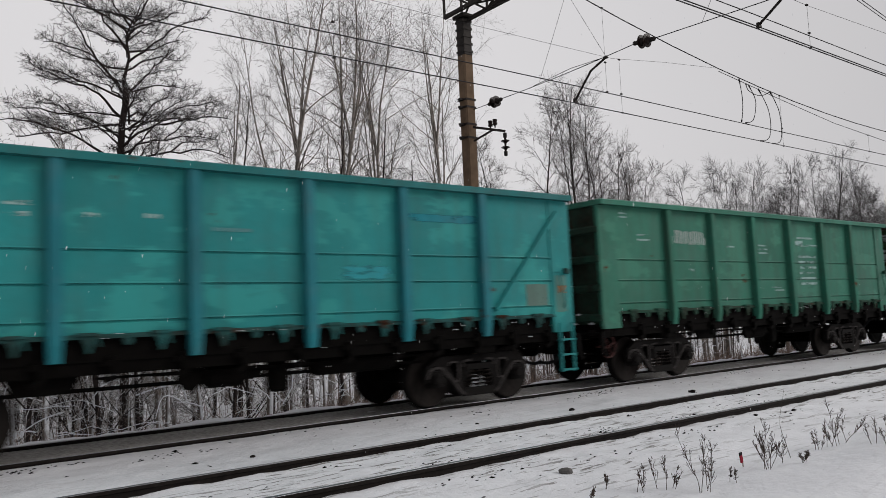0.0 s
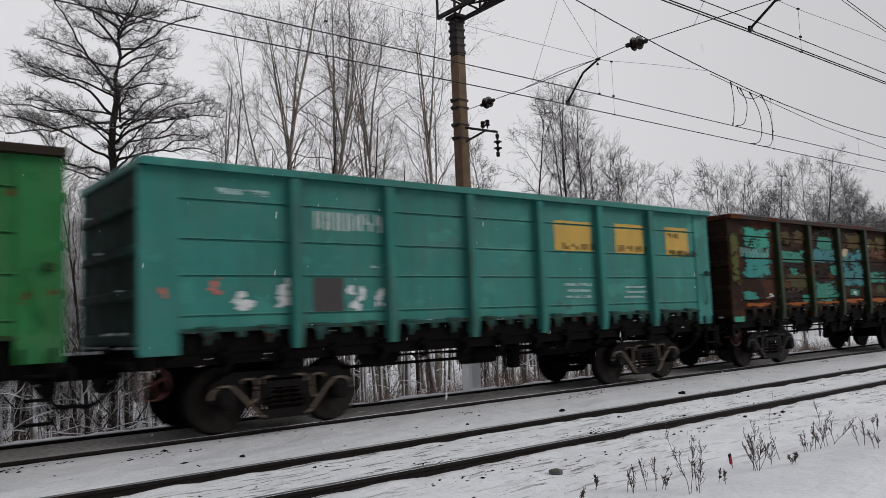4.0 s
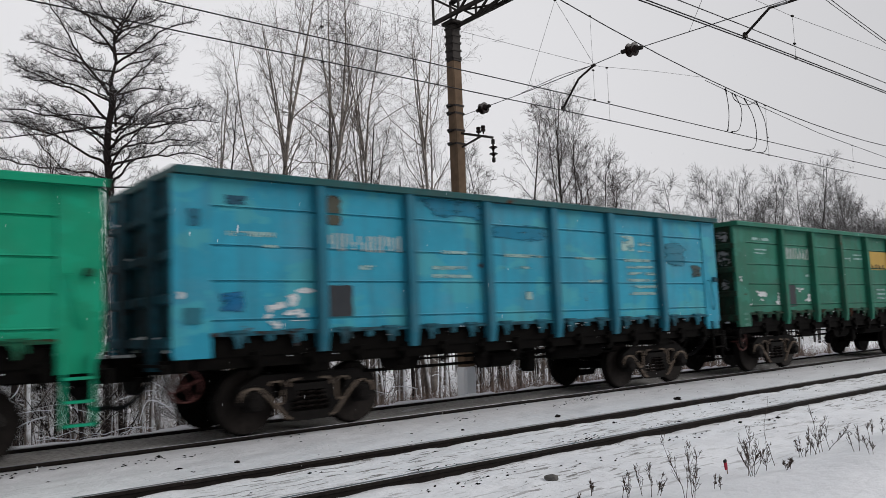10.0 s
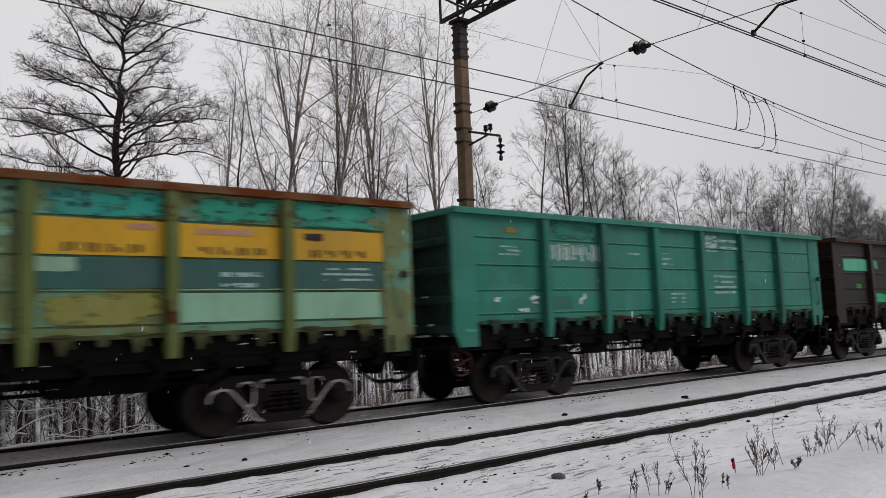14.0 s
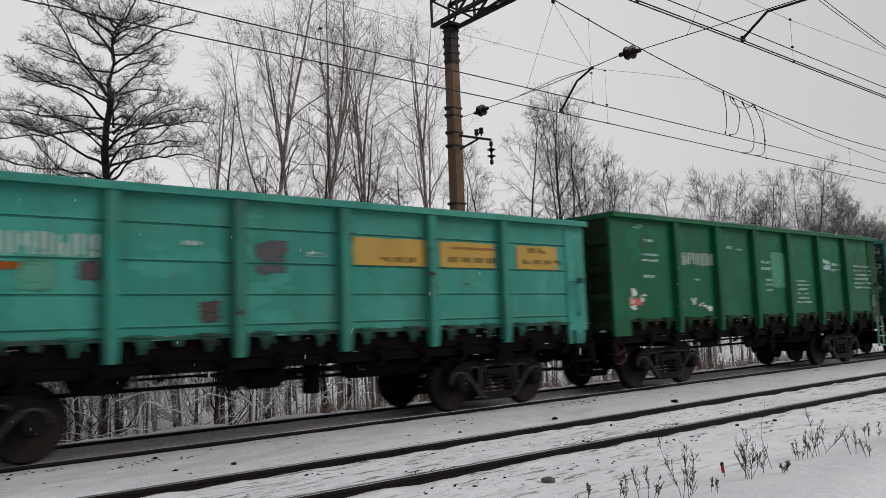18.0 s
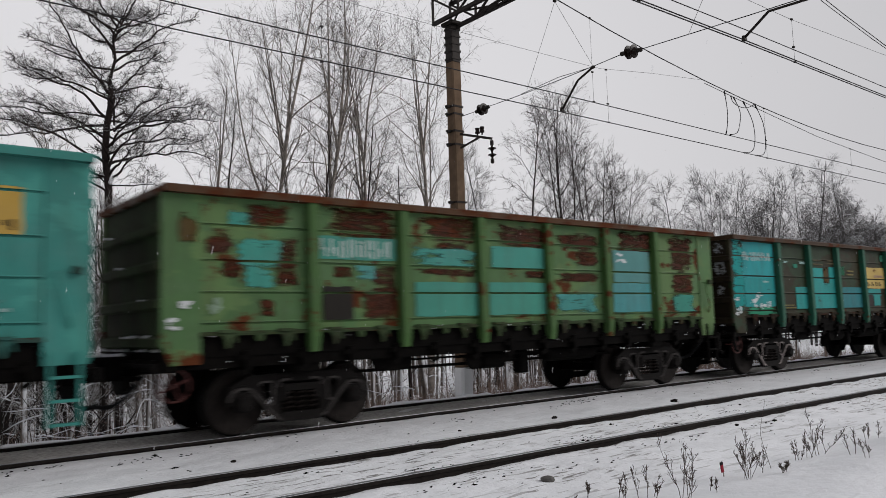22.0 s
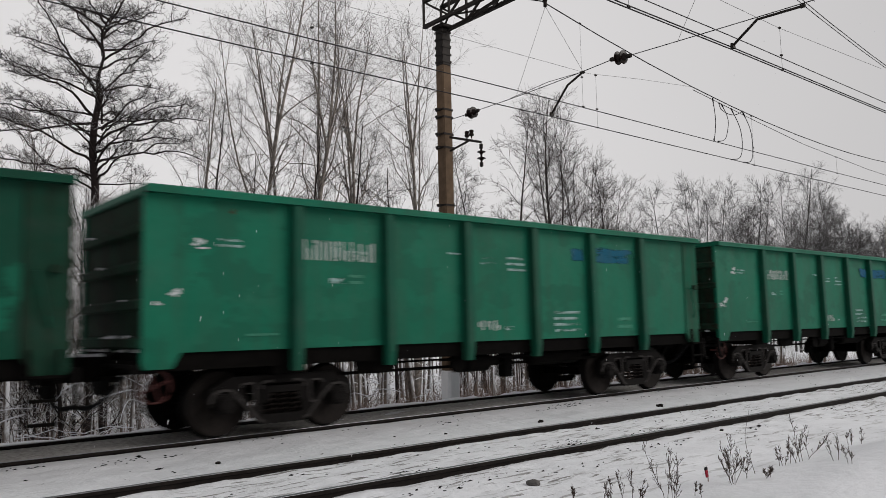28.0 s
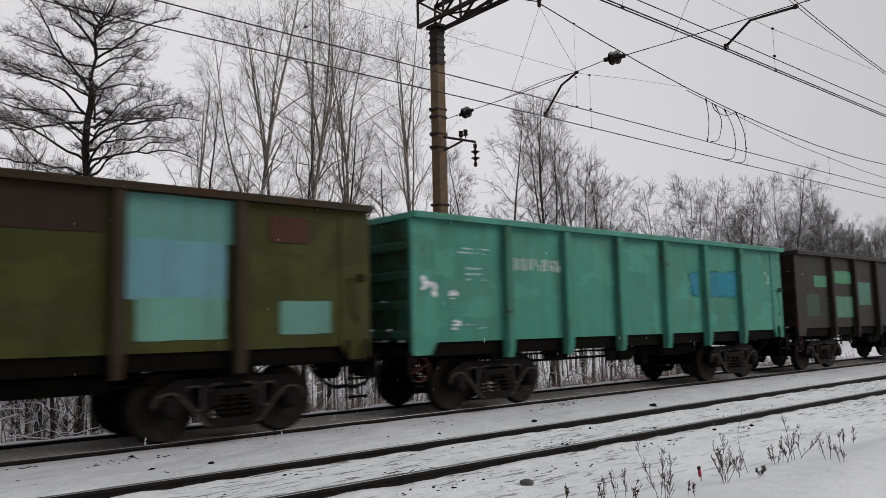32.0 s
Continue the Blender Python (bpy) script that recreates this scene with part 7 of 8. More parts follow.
def marks_j(w):
    blotch(w, 0.09, 0.57, 2.04, 3.38, tint("#2f9c98"), 0)
    blotch(w, 0.62, 2.07, 1.49, 2.2, tint("#5f8a58"), 1)
    blotch(w, 0.83, 1.76, 2.2, 3.19, tint("#80a890"), 2)
    flakes(w, 0.57, 1.18, 2.44, 3.31, BLACK, 3)
    flakes(w, 1.65, 2.15, 2.95, 3.35, BLACK, 4)
    blotch(w, 2.42, 3.98, 2.98, 3.38, tint("#2f9a98"), 5)
    flakes(w, 2.42, 4, 3.01, 3.43, BLACK, 6)
    patch(w, 2.41, 3.96, 2.5, 2.95, tint("#86a890"), 7)
    bars(w, 2.41, 3.89, 2.55, 2.84, 1, WHITE, 8, cells=8)
    blotch(w, 2.4, 3.42, 2.1, 2.41, tint("#4f9a9c"), 9)
    patch(w, 2.39, 3.06, 1.63, 2.1, tint("#34373c"), 10)
    spray(w, 3.03, 3.41, 1.61, 2.14, tint("#3a8a78"), 11)
    spray(w, 3.41, 3.72, 1.65, 2.05, SPRAYRED, 12)
    spray(w, 3.1, 3.37, 2.16, 2.38, SPRAY, 13)
    spray(w, 0.15, 0.5, 2.04, 2.27, SPRAY, 14)
    spray(w, 0.09, 0.45, 1.84, 1.98, SPRAY, 15)
    spray(w, 0.11, 0.5, 1.43, 1.75, SPRAY, 16)
    blotch(w, 4.25, 5.13, 2.46, 3.35, tint("#2fa09c"), 17)
    flakes(w, 4.26, 5.65, 2.91, 3.36, BLACK, 18)
    blotch(w, 4.99, 5.65, 2.42, 2.83, tint("#8aa890"), 19)
    blotch(w, 5.93, 7.18, 2.21, 3.03, tint("#7fa88e"), 20)
    flakes(w, 5.96, 7.3, 2.97, 3.35, BLACK, 21)
    blotch(w, 4.21, 4.89, 1.64, 2.32, tint("#58a88c"), 22)
    spray(w, 4.92, 5.36, 1.63, 2, SPRAY, 23)
    blotch(w, 5.95, 7.13, 1.6, 2.18, tint("#6a9a70"), 24)
    blotch(w, 7.66, 9.08, 2.97, 3.33, tint("#2f9a8c"), 25)
    flakes(w, 7.66, 9.08, 2.95, 3.33, BLACK, 26)
    flakes(w, 9.22, 10.7, 3.0, 3.33, BLACK, 27)
    flakes(w, 10.95, 12.45, 2.99, 3.38, BLACK, 28)
    blotch(w, 9.46, 10.62, 2.98, 3.36, tint("#3a9a80"), 29)
    blotch(w, 11.0, 12.4, 2.99, 3.38, tint("#3a9a80"), 30)
    for k, (a, b) in enumerate(((7.47, 9.05), (9.19, 10.73), (10.88, 12.5))):
        patch(w, a, b, 2.51, 2.97, AMBER, 31 + k)
        patch(w, a, b, 2.09, 2.505, DARKTEAL, 38 + k)
        bars(w, a + 0.32, a + 1.38, 2.55, 2.67, 1, LETTER, 34 + k, cells=4)
    patch(w, 11.1, 11.42, 2.80, 2.91, LETTER, 37)
    bars(w, 9.45, 10.4, 2.83, 2.92, 1, tint("#c09080"), 49, gap=0.1)
    bars(w, 8.55, 8.95, 2.86, 2.94, 1, tint("#c09080"), 50, gap=0.1)
    patch(w, 9.2, 10.72, 1.62, 2.08, MINT, 41)
    patch(w, 10.9, 12.42, 1.61, 2.08, MINT, 42)
    patch(w, 7.46, 7.95, 2.3, 2.5, tint("#86a890"), 51)
    bars(w, 11.4, 12.3, 2.2, 2.45, 3, WHITE, 52)
    bars(w, 9.79, 10.42, 2.1, 2.4, 2, WHITE, 43)
    blotch(w, 7.62, 8.98, 1.62, 2.07, tint("#8a8a48"), 44)
    blotch(w, 1.75, 2.15, 1.68, 1.97, RUSTRED, 45)
    blotch(w, 0.97, 1.18, 1.62, 1.86, RUSTRED, 46)
    blotch(w, 1.85, 2.18, 2.21, 2.38, tint("#a07a30"), 47)
    blotch(w, 1.26, 1.48, 2.27, 2.38, tint("#a07a30"), 48)


def marks_k(w):
    bars(w, 1.14, 1.68, 2.69, 2.91, 3, WHITE, 0)
    bars(w, 2.45, 4.04, 2.61, 2.95, 1, WHITE, 1, cells=8)
    bars(w, 4.62, 5.24, 2.78, 2.89, 1, WHITE, 2)
    bars(w, 5.98, 6.39, 2.59, 2.92, 3, WHITE, 3)
    patch(w, 7.69, 8.14, 2.94, 3.32, WHITE, 4)
    bars(w, 8.18, 9.13, 3.01, 3.33, 2, WHITE, 5)
    bars(w, 7.87, 9.02, 1.95, 2.45, 4, WHITE, 6)
    bars(w, 6.19, 6.84, 1.75, 2.03, 3, WHITE, 7)
    spray(w, 1.8, 2.1, 1.79, 1.98, SPRAY, 8)
    spray(w, 0.93, 1.22, 1.83, 1.93, SPRAY, 9)
    spray(w, 1.5, 1.81, 1.62, 1.73, SPRAY, 10)
    spray(w, 3.2, 3.39, 1.7, 1.97, SPRAY, 11)
    patch(w, 2.47, 2.98, 1.69, 1.93, tint("#2f6f62"), 12)
    spray(w, 0.1, 0.5, 1.28, 1.39, tint("#5aa090"), 13)
    blotch(w, 1.28, 1.59, 3.1, 3.21, tint("#8a7a40"), 14)
    blotch(w, 2.61, 3.98, 3, 3.38, tint("#2f7c6a"), 15)


def marks_l(w):
    blotch(w, 3.99, 4.37, 1.53, 1.91, tint("#2f9a78"), 0)
    blotch(w, 4.43, 5.51, 1.49, 1.9, tint("#2fae88"), 1)
    blotch(w, 2.68, 2.98, 1.58, 1.91, tint("#2fae88"), 2)
    bars(w, 4.07, 4.65, 2.72, 2.92, 2, tint("#5a5a50"), 3)
    bars(w, 4.99, 5.4, 2.7, 2.91, 2, tint("#5a5a50"), 4)
    bars(w, 6.2, 6.86, 1.74, 2.25, 4, tint("#5a4a38"), 5)
    bars(w, 7.77, 8.77, 1.95, 2.22, 3, tint("#5a4a38"), 6)
    patch(w, 9.32, 10.8, 2.27, 2.97, ORANGE, 7)
    patch(w, 10.99, 12.4, 2.28, 2.98, ORANGE, 8)
    bars(w, 9.4, 10.73, 2.34, 2.66, 3, LETTER, 9)
    bars(w, 11.09, 12.24, 2.35, 2.78, 3, LETTER, 10)
    blotch(w, 12.55, 12.9, 1.78, 2.25, tint("#2a5a4c"), 11)
    blotch(w, 5.76, 7.24, 1.49, 1.71, tint("#4a4a20"), 12)
    blotch(w, 7.54, 8.87, 1.49, 1.59, tint("#4a5a28"), 13)
    blotch(w, 3.92, 5.44, 2.96, 3.3, tint("#2f2c20"), 14)
    patch(w, 0.65, 2.26, 2.58, 2.93, tint("#4fae8c"), 15)
    blotch(w, 2.52, 2.92, 2.64, 2.92, tint("#3fae7c"), 16)
    blotch(w, 1.33, 1.69, 2.01, 2.23, tint("#3f9a4c"), 17)
    blotch(w, 2.51, 3.31, 1.55, 1.93, tint("#2fae78"), 18)
    blotch(w, 4.24, 5.48, 1.49, 1.92, tint("#2fb080"), 19)


def marks_m(w):
    bars(w, 0.94, 1.23, 2.97, 3.12, 1, WHITE, 0)
    bars(w, 1.04, 1.65, 2.68, 2.85, 2, WHITE, 1)
    bars(w, 2.39, 3.86, 2.52, 2.82, 1, WHITE, 2, cells=8)
    spray(w, 0.03, 0.44, 1.97, 2.23, SPRAY, 3)
    spray(w, 0.03, 0.09, 1.41, 1.87, SPRAY, 4)
    spray(w, 0.52, 0.89, 1.59, 1.8, SPRAY, 5)
    spray(w, 0.14, 0.44, 1.35, 1.48, SPRAY, 6)
    blotch(w, 0.11, 0.46, 1.53, 1.91, tint("#1f8a5c"), 7)
    blotch(w, 1.41, 2.02, 1.62, 1.81, tint("#5a6c72"), 8)
    bars(w, 1.5, 1.96, 1.66, 1.76, 1, WHITE, 9)
    blotch(w, 5.95, 6.44, 2.34, 2.85, tint("#5c5c60"), 10)
    blotch(w, 5.11, 5.41, 1.64, 1.98, tint("#564a48"), 11)
    blotch(w, 3.58, 3.85, 2.2, 2.54, tint("#5a5052"), 12)
    blotch(w, 0.77, 1.02, 2.32, 2.45, ORANGE, 13)
    blotch(w, 1.76, 2.03, 2.29, 2.43, ORANGE, 14)
    blotch(w, 2.6, 2.93, 2.35, 2.45, ORANGE, 15)
    blotch(w, 1.03, 1.29, 2.22, 2.46, tint("#5a9a80"), 16)
    blotch(w, 2.9, 3.33, 2.06, 2.5, tint("#5aa088"), 17)
    patch(w, 7.6, 9.06, 2.48, 2.96, YELLOW, 18)
    patch(w, 9.35, 10.62, 2.5, 2.96, YELLOW, 19)
    patch(w, 11.19, 12.28, 2.5, 2.96, YELLOW, 20)
    bars(w, 8.12, 8.9, 2.57, 2.66, 1, LETTER, 21, cells=3)
    bars(w, 9.54, 10.72, 2.6, 2.7, 1, LETTER, 22, cells=4)
    bars(w, 11.35, 12.47, 2.61, 2.7, 1, LETTER, 23, cells=4)
    bars(w, 9.47, 10.75, 2.83, 2.94, 1, tint("#a0603a"), 24)
    bars(w, 11.49, 12.04, 2.82, 2.93, 1, LETTER, 25, cells=2)
    bars(w, 6.78, 7.09, 2.61, 2.8, 1, WHITE, 26)
    bars(w, 4.86, 5.14, 2.72, 2.87, 1, WHITE, 27)


def marks_n(w):
    bars(w, 1.15, 1.52, 3.19, 3.34, 1, WHITE, 0)
    bars(w, 1.04, 1.69, 2.76, 3.01, 2, WHITE, 1)
    bars(w, 1.09, 1.49, 2.4, 2.55, 1, WHITE, 2)
    bars(w, 2.39, 3.92, 2.71, 3.01, 1, WHITE, 3, cells=8)
    spray(w, 0.77, 1.3, 3.45, 3.58, tint("#5fa080"), 4)
    spray(w, 0.52, 0.92, 1.62, 2.17, SPRAY, 5)
    spray(w, 0.88, 1.19, 1.85, 2.05, SPRAY, 6)
    patch(w, 0.54, 0.99, 1.8, 1.96, SPRAYRED, 7)
    spray(w, 2.4, 2.62, 1.76, 1.94, SPRAYRED, 8)
    spray(w, 2.78, 3.06, 1.77, 1.96, SPRAY, 9)
    spray(w, 3.12, 3.7, 1.62, 1.88, SPRAY, 10)
    patch(w, 6.59, 7.41, 2.21, 3.14, tint("#4b9474"), 11)
    bars(w, 6.07, 6.6, 2.66, 3, 2, WHITE, 12)
    bars(w, 6.25, 6.63, 2.12, 2.51, 3, WHITE, 13)
    bars(w, 7.84, 8.67, 1.79, 2.49, 6, WHITE, 14)
    bars(w, 4.49, 4.79, 3.15, 3.32, 1, WHITE, 15)
    bars(w, 4.93, 5.21, 3.13, 3.23, 1, WHITE, 16)
    patch(w, 9.53, 9.95, 2.72, 3.03, WHITE, 17)
    bars(w, 9.98, 10.66, 2.69, 3.02, 2, WHITE, 18)
    bars(w, 11.28, 12.6, 2.2, 2.97, 6, WHITE, 19)
    bars(w, 3.03, 3.24, 2.35, 2.47, 1, WHITE, 20)
    spray(w, 7.48, 7.75, 1.49, 1.76, tint("#5a9a78"), 21)
    blotch(w, 2.36, 2.56, 1.49, 1.64, tint("#4f8a6c"), 22)
    blotch(w, 12.51, 12.83, 1.5, 2.03, tint("#5a7a60"), 23)


def marks_o(w):
    bars(w, 0.72, 1.6, 3.38, 3.56, 1, WHITE, 0)
    bars(w, 0.87, 1.52, 2.93, 3.19, 2, WHITE, 1)
    bars(w, 2.43, 3.78, 2.89, 3.16, 1, WHITE, 2, cells=8)
    patch(w, 2.36, 3.01, 1.68, 2.17, PLATE, 3)
    spray(w, 0.04, 0.42, 2.02, 2.12, SPRAY, 4)
    spray(w, 0.51, 0.93, 1.82, 2.12, SPRAY, 5)
    patch(w, 0.91, 1.37, 1.85, 2.12, tint("#86a8a2"), 6)
    spray(w, 0.93, 1.35, 2.02, 2.12, SPRAY, 7)
    spray(w, 0.04, 0.37, 1.5, 1.85, SPRAY, 8)
    spray(w, 0.75, 0.99, 1.7, 1.79, SPRAY, 9)
    spray(w, 4.31, 4.75, 1.71, 2, SPRAYRED, 10)
    spray(w, 4.7, 5.11, 1.71, 2.02, SPRAY, 11)
    spray(w, 4.97, 5.38, 1.68, 1.8, SPRAY, 12)
    patch(w, 7.57, 9.07, 2.73, 3.31, YELLOW, 13)
    patch(w, 9.34, 10.62, 2.7, 3.31, YELLOW, 14)
    patch(w, 11.18, 12.28, 2.7, 3.31, YELLOW, 15)
    bars(w, 8, 8.95, 2.79, 2.92, 1, LETTER, 16, cells=4)
    bars(w, 9.68, 10.77, 2.8, 2.92, 1, LETTER, 17, cells=4)
    bars(w, 11.29, 12.3, 2.78, 2.91, 1, LETTER, 18, cells=4)
    bars(w, 11.28, 11.77, 3.09, 3.22, 1, LETTER, 19, cells=2)
    bars(w, 9.71, 10.8, 3.08, 3.23, 1, tint("#c89070"), 20)
    bars(w, 8.1, 8.61, 1.76, 2.07, 3, WHITE, 21)
    bars(w, 9.79, 10.37, 1.76, 2.03, 3, WHITE, 22)
    bars(w, 11.41, 12.18, 1.72, 2, 3, WHITE, 23)
    bars(w, 4.98, 5.33, 3.3, 3.4, 1, WHITE, 24)
    bars(w, 6.91, 7.26, 3, 3.17, 2, WHITE, 25)
    bars(w, 1.47, 1.69, 2.62, 2.68, 1, WHITE, 26)
    bars(w, 3.64, 3.87, 2.41, 2.53, 1, WHITE, 27)


def marks_p(w):
    blotch(w, 1.2, 1.87, 3, 3.33, RUSTRED, 0)
    blotch(w, 2.59, 3.82, 2.91, 3.38, RUSTRED, 1)
    blotch(w, 4.43, 5.67, 2.92, 3.36, RUSTRED, 2)
    blotch(w, 4.69, 5.39, 2.56, 2.92, RUSTRED, 3)
    blotch(w, 6.22, 7.37, 2.91, 3.29, RUSTRED, 4)
    blotch(w, 7.69, 8.96, 2.92, 3.23, RUSTRED, 5)
    blotch(w, 8.29, 8.9, 2.61, 2.9, RUSTRED, 6)
    blotch(w, 9.61, 10.79, 2.87, 3.38, RUSTRED, 7)
    blotch(w, 11.42, 12.28, 2.53, 3.38, RUSTRED, 8)
    blotch(w, 0.6, 1.04, 2.54, 2.94, RUSTRED, 9)
    blotch(w, 1.7, 2.02, 2.15, 2.88, RUSTRED, 10)
    blotch(w, 0.84, 1.13, 2.25, 2.5, RUSTRED, 11)
    blotch(w, 2.65, 3, 2.28, 2.47, RUSTRED, 12)
    blotch(w, 3.38, 3.81, 1.8, 2.49, RUSTRED, 13)
    blotch(w, 4.31, 5.6, 2.34, 2.47, RUSTRED, 14)
    blotch(w, 6.81, 7.33, 2.33, 2.46, RUSTRED, 15)
    blotch(w, 7.69, 8.82, 2.28, 2.45, RUSTRED, 16)
    blotch(w, 11.46, 12.28, 2.01, 2.51, RUSTRED, 17)
    blotch(w, 1.43, 1.64, 1.69, 1.96, RUSTRED, 18)
    blotch(w, 3.18, 3.74, 1.63, 2.08, RUSTRED, 19)
    blotch(w, 0.21, 0.54, 2.7, 3.14, tint("#5a4a28"), 20)
    blotch(w, 0.94, 1.26, 2.97, 3.21, tint("#489a8c"), 21)
    blotch(w, 1.09, 1.78, 2.42, 2.85, tint("#489a8c"), 22)
    blotch(w, 1.18, 1.65, 2.09, 2.44, tint("#489a8c"), 23)
    patch(w, 2.4, 3.82, 2.56, 2.92, tint("#489888"), 24)
    bars(w, 2.43, 3.77, 2.59, 2.88, 1, WHITE, 25, cells=8)
    blotch(w, 3.06, 3.43, 2.24, 2.55, tint("#5aa09a"), 26)
    blotch(w, 4.26, 5.61, 2.48, 2.81, tint("#4f9c90"), 27)
    patch(w, 5.96, 7.38, 2.5, 2.9, tint("#489a8c"), 28)
    patch(w, 4.21, 5.64, 1.65, 2.23, tint("#4a9a88"), 29)
    patch(w, 5.87, 7.38, 1.65, 2.24, tint("#4a9a88"), 30)
    blotch(w, 7.62, 8.78, 1.66, 2.04, tint("#4f9a94"), 31)
    patch(w, 9.41, 10.62, 2.28, 2.95, tint("#5f9a98"), 32)
    patch(w, 9.36, 10.62, 1.65, 2.26, tint("#4f9a9c"), 33)
    blotch(w, 11.41, 12.28, 1.6, 2.04, tint("#489888"), 34)
    patch(w, 2.45, 2.99, 1.62, 2.14, tint("#26231f"), 35)
    spray(w, 0.18, 0.44, 1.82, 1.97, SPRAY, 36)
    spray(w, 0.03, 0.26, 1.52, 1.74, SPRAY, 37)
    spray(w, 0.62, 0.92, 1.7, 2.01, tint("#8fa890"), 38)
    spray(w, 9.45, 9.82, 2.63, 2.93, SPRAY, 39)


def marks_q(w):
    blotch(w, 0.03, 0.62, 1.49, 3.38, tint("#259a98"), 0)
    blotch(w, 0.28, 0.6, 3.12, 3.31, tint("#5a3a20"), 1)
    patch(w, 0.6, 2.13, 2.45, 3.36, tint("#2aa0a4"), 2)
    patch(w, 0.6, 2.12, 1.71, 2.45, tint("#259a9a"), 3)
    bars(w, 0.6, 2, 2.88, 3.11, 1, WHITE, 4, cells=8)
    bars(w, 1.5, 1.81, 2.33, 2.45, 1, WHITE, 5)
    spray(w, 0.03, 0.31, 1.84, 1.96, SPRAY, 6)
    spray(w, 0.03, 0.39, 1.46, 1.75, SPRAY, 7)
    spray(w, 0.84, 1.21, 1.67, 1.94, SPRAY, 8)
    spray(w, 1.24, 1.62, 1.62, 1.84, SPRAY, 9)
    spray(w, 1.59, 1.85, 1.62, 1.86, SPRAY, 10)
    spray(w, 1.01, 1.45, 1.95, 2.1, SPRAY, 11)
    blotch(w, 0.6, 2.15, 1.49, 1.71, tint("#2f8a6a"), 12)
    patch(w, 3.22, 3.93, 1.63, 2.23, tint("#2a9c98"), 13)
    patch(w, 4.17, 4.86, 2.32, 2.77, tint("#2aa09c"), 14)
    patch(w, 5.24, 5.61, 2.29, 2.81, tint("#2aa09c"), 15)
    patch(w, 4.15, 5.61, 1.61, 2.35, tint("#2a9c98"), 16)
    blotch(w, 4.88, 5.21, 2.25, 2.8, tint("#5a4a2c"), 17)
    patch(w, 5.77, 7.37, 1.63, 2.24, tint("#2f7f86"), 18)
    patch(w, 7.46, 9.06, 2.21, 2.86, CREAM, 19)
    patch(w, 9.18, 10.74, 2.20, 2.88, CREAM, 20)
    patch(w, 10.87, 12.49, 2.20, 2.87, CREAM, 21)
    for a, b, k in ((7.8, 8.86, 22), (9.5, 10.56, 23), (11.2, 12.3, 24)):
        bars(w, a, b, 2.28, 2.41, 1, LETTER, k, cells=4)
    patch(w, 11.2, 11.5, 2.58, 2.68, LETTER, 25)
    bars(w, 9.56, 10.5, 2.55, 2.64, 1, tint("#b08c94"), 39, gap=0.1)
    bars(w, 8.2, 8.95, 2.55, 2.63, 1, tint("#b8987c"), 40, gap=0.1)
    patch(w, 7.78, 8.68, 1.98, 2.2, tint("#2a9c98"), 26)
    patch(w, 8.14, 8.6, 1.68, 1.99, tint("#2a9490"), 27)
    patch(w, 7.47, 8.08, 1.66, 2.02, tint("#2a2624"), 28)
    blotch(w, 9.2, 10.74, 2.87, 3.1, tint("#2a9c88"), 41)
    blotch(w, 11.16, 12.46, 2.86, 3.05, tint("#2a9c88"), 42)
    patch(w, 9.2, 10.6, 1.88, 2.19, tint("#24382e"), 43)
    patch(w, 9.68, 10.2, 1.62, 1.69, tint("#9a9a86"), 44)
    patch(w, 11.66, 12.46, 1.58, 2.18, tint("#2a9490"), 45)
    patch(w, 11.9, 12.16, 1.9, 2.14, tint("#4a4234"), 46)
    patch(w, 12.18, 12.5, 1.58, 1.9, tint("#b4907a"), 47)
    patch(w, 12.56, 13.04, 1.22, 3.3, tint("#27806a"), 48)
    blotch(w, 12.6, 12.84, 2.1, 2.34, tint("#1c2a22"), 49)
    blotch(w, 12.84, 13.03, 2.5, 3.1, tint("#3a4a30"), 50)
    blotch(w, 12.62, 12.98, 1.5, 1.9, tint("#1f5a4c"), 51)
    bars(w, 4.27, 4.85, 2.85, 3.07, 2, tint("#6a6248"), 29)
    bars(w, 5.13, 5.58, 2.89, 3.06, 2, tint("#6a6248"), 30)
    bars(w, 2.42, 3.17, 1.65, 1.79, 2, tint("#8a8050"), 31)
    bars(w, 2.63, 2.88, 2.87, 3, 1, WHITE, 32)
    bars(w, 3.49, 3.85, 2.86, 3.02, 1, WHITE, 33)
    blotch(w, 2.41, 2.61, 3.22, 3.35, tint("#3a7a60"), 34)
    blotch(w, 3.17, 3.38, 2.75, 2.86, tint("#3a9a80"), 35)
    blotch(w, 5.81, 6.23, 2.58, 2.89, tint("#2f6a50"), 36)
    blotch(w, 8.78, 9.05, 3.01, 3.3, tint("#2f7a60"), 37)
    bars(w, 6.37, 6.84, 2.59, 2.8, 2, tint("#8a8050"), 38)


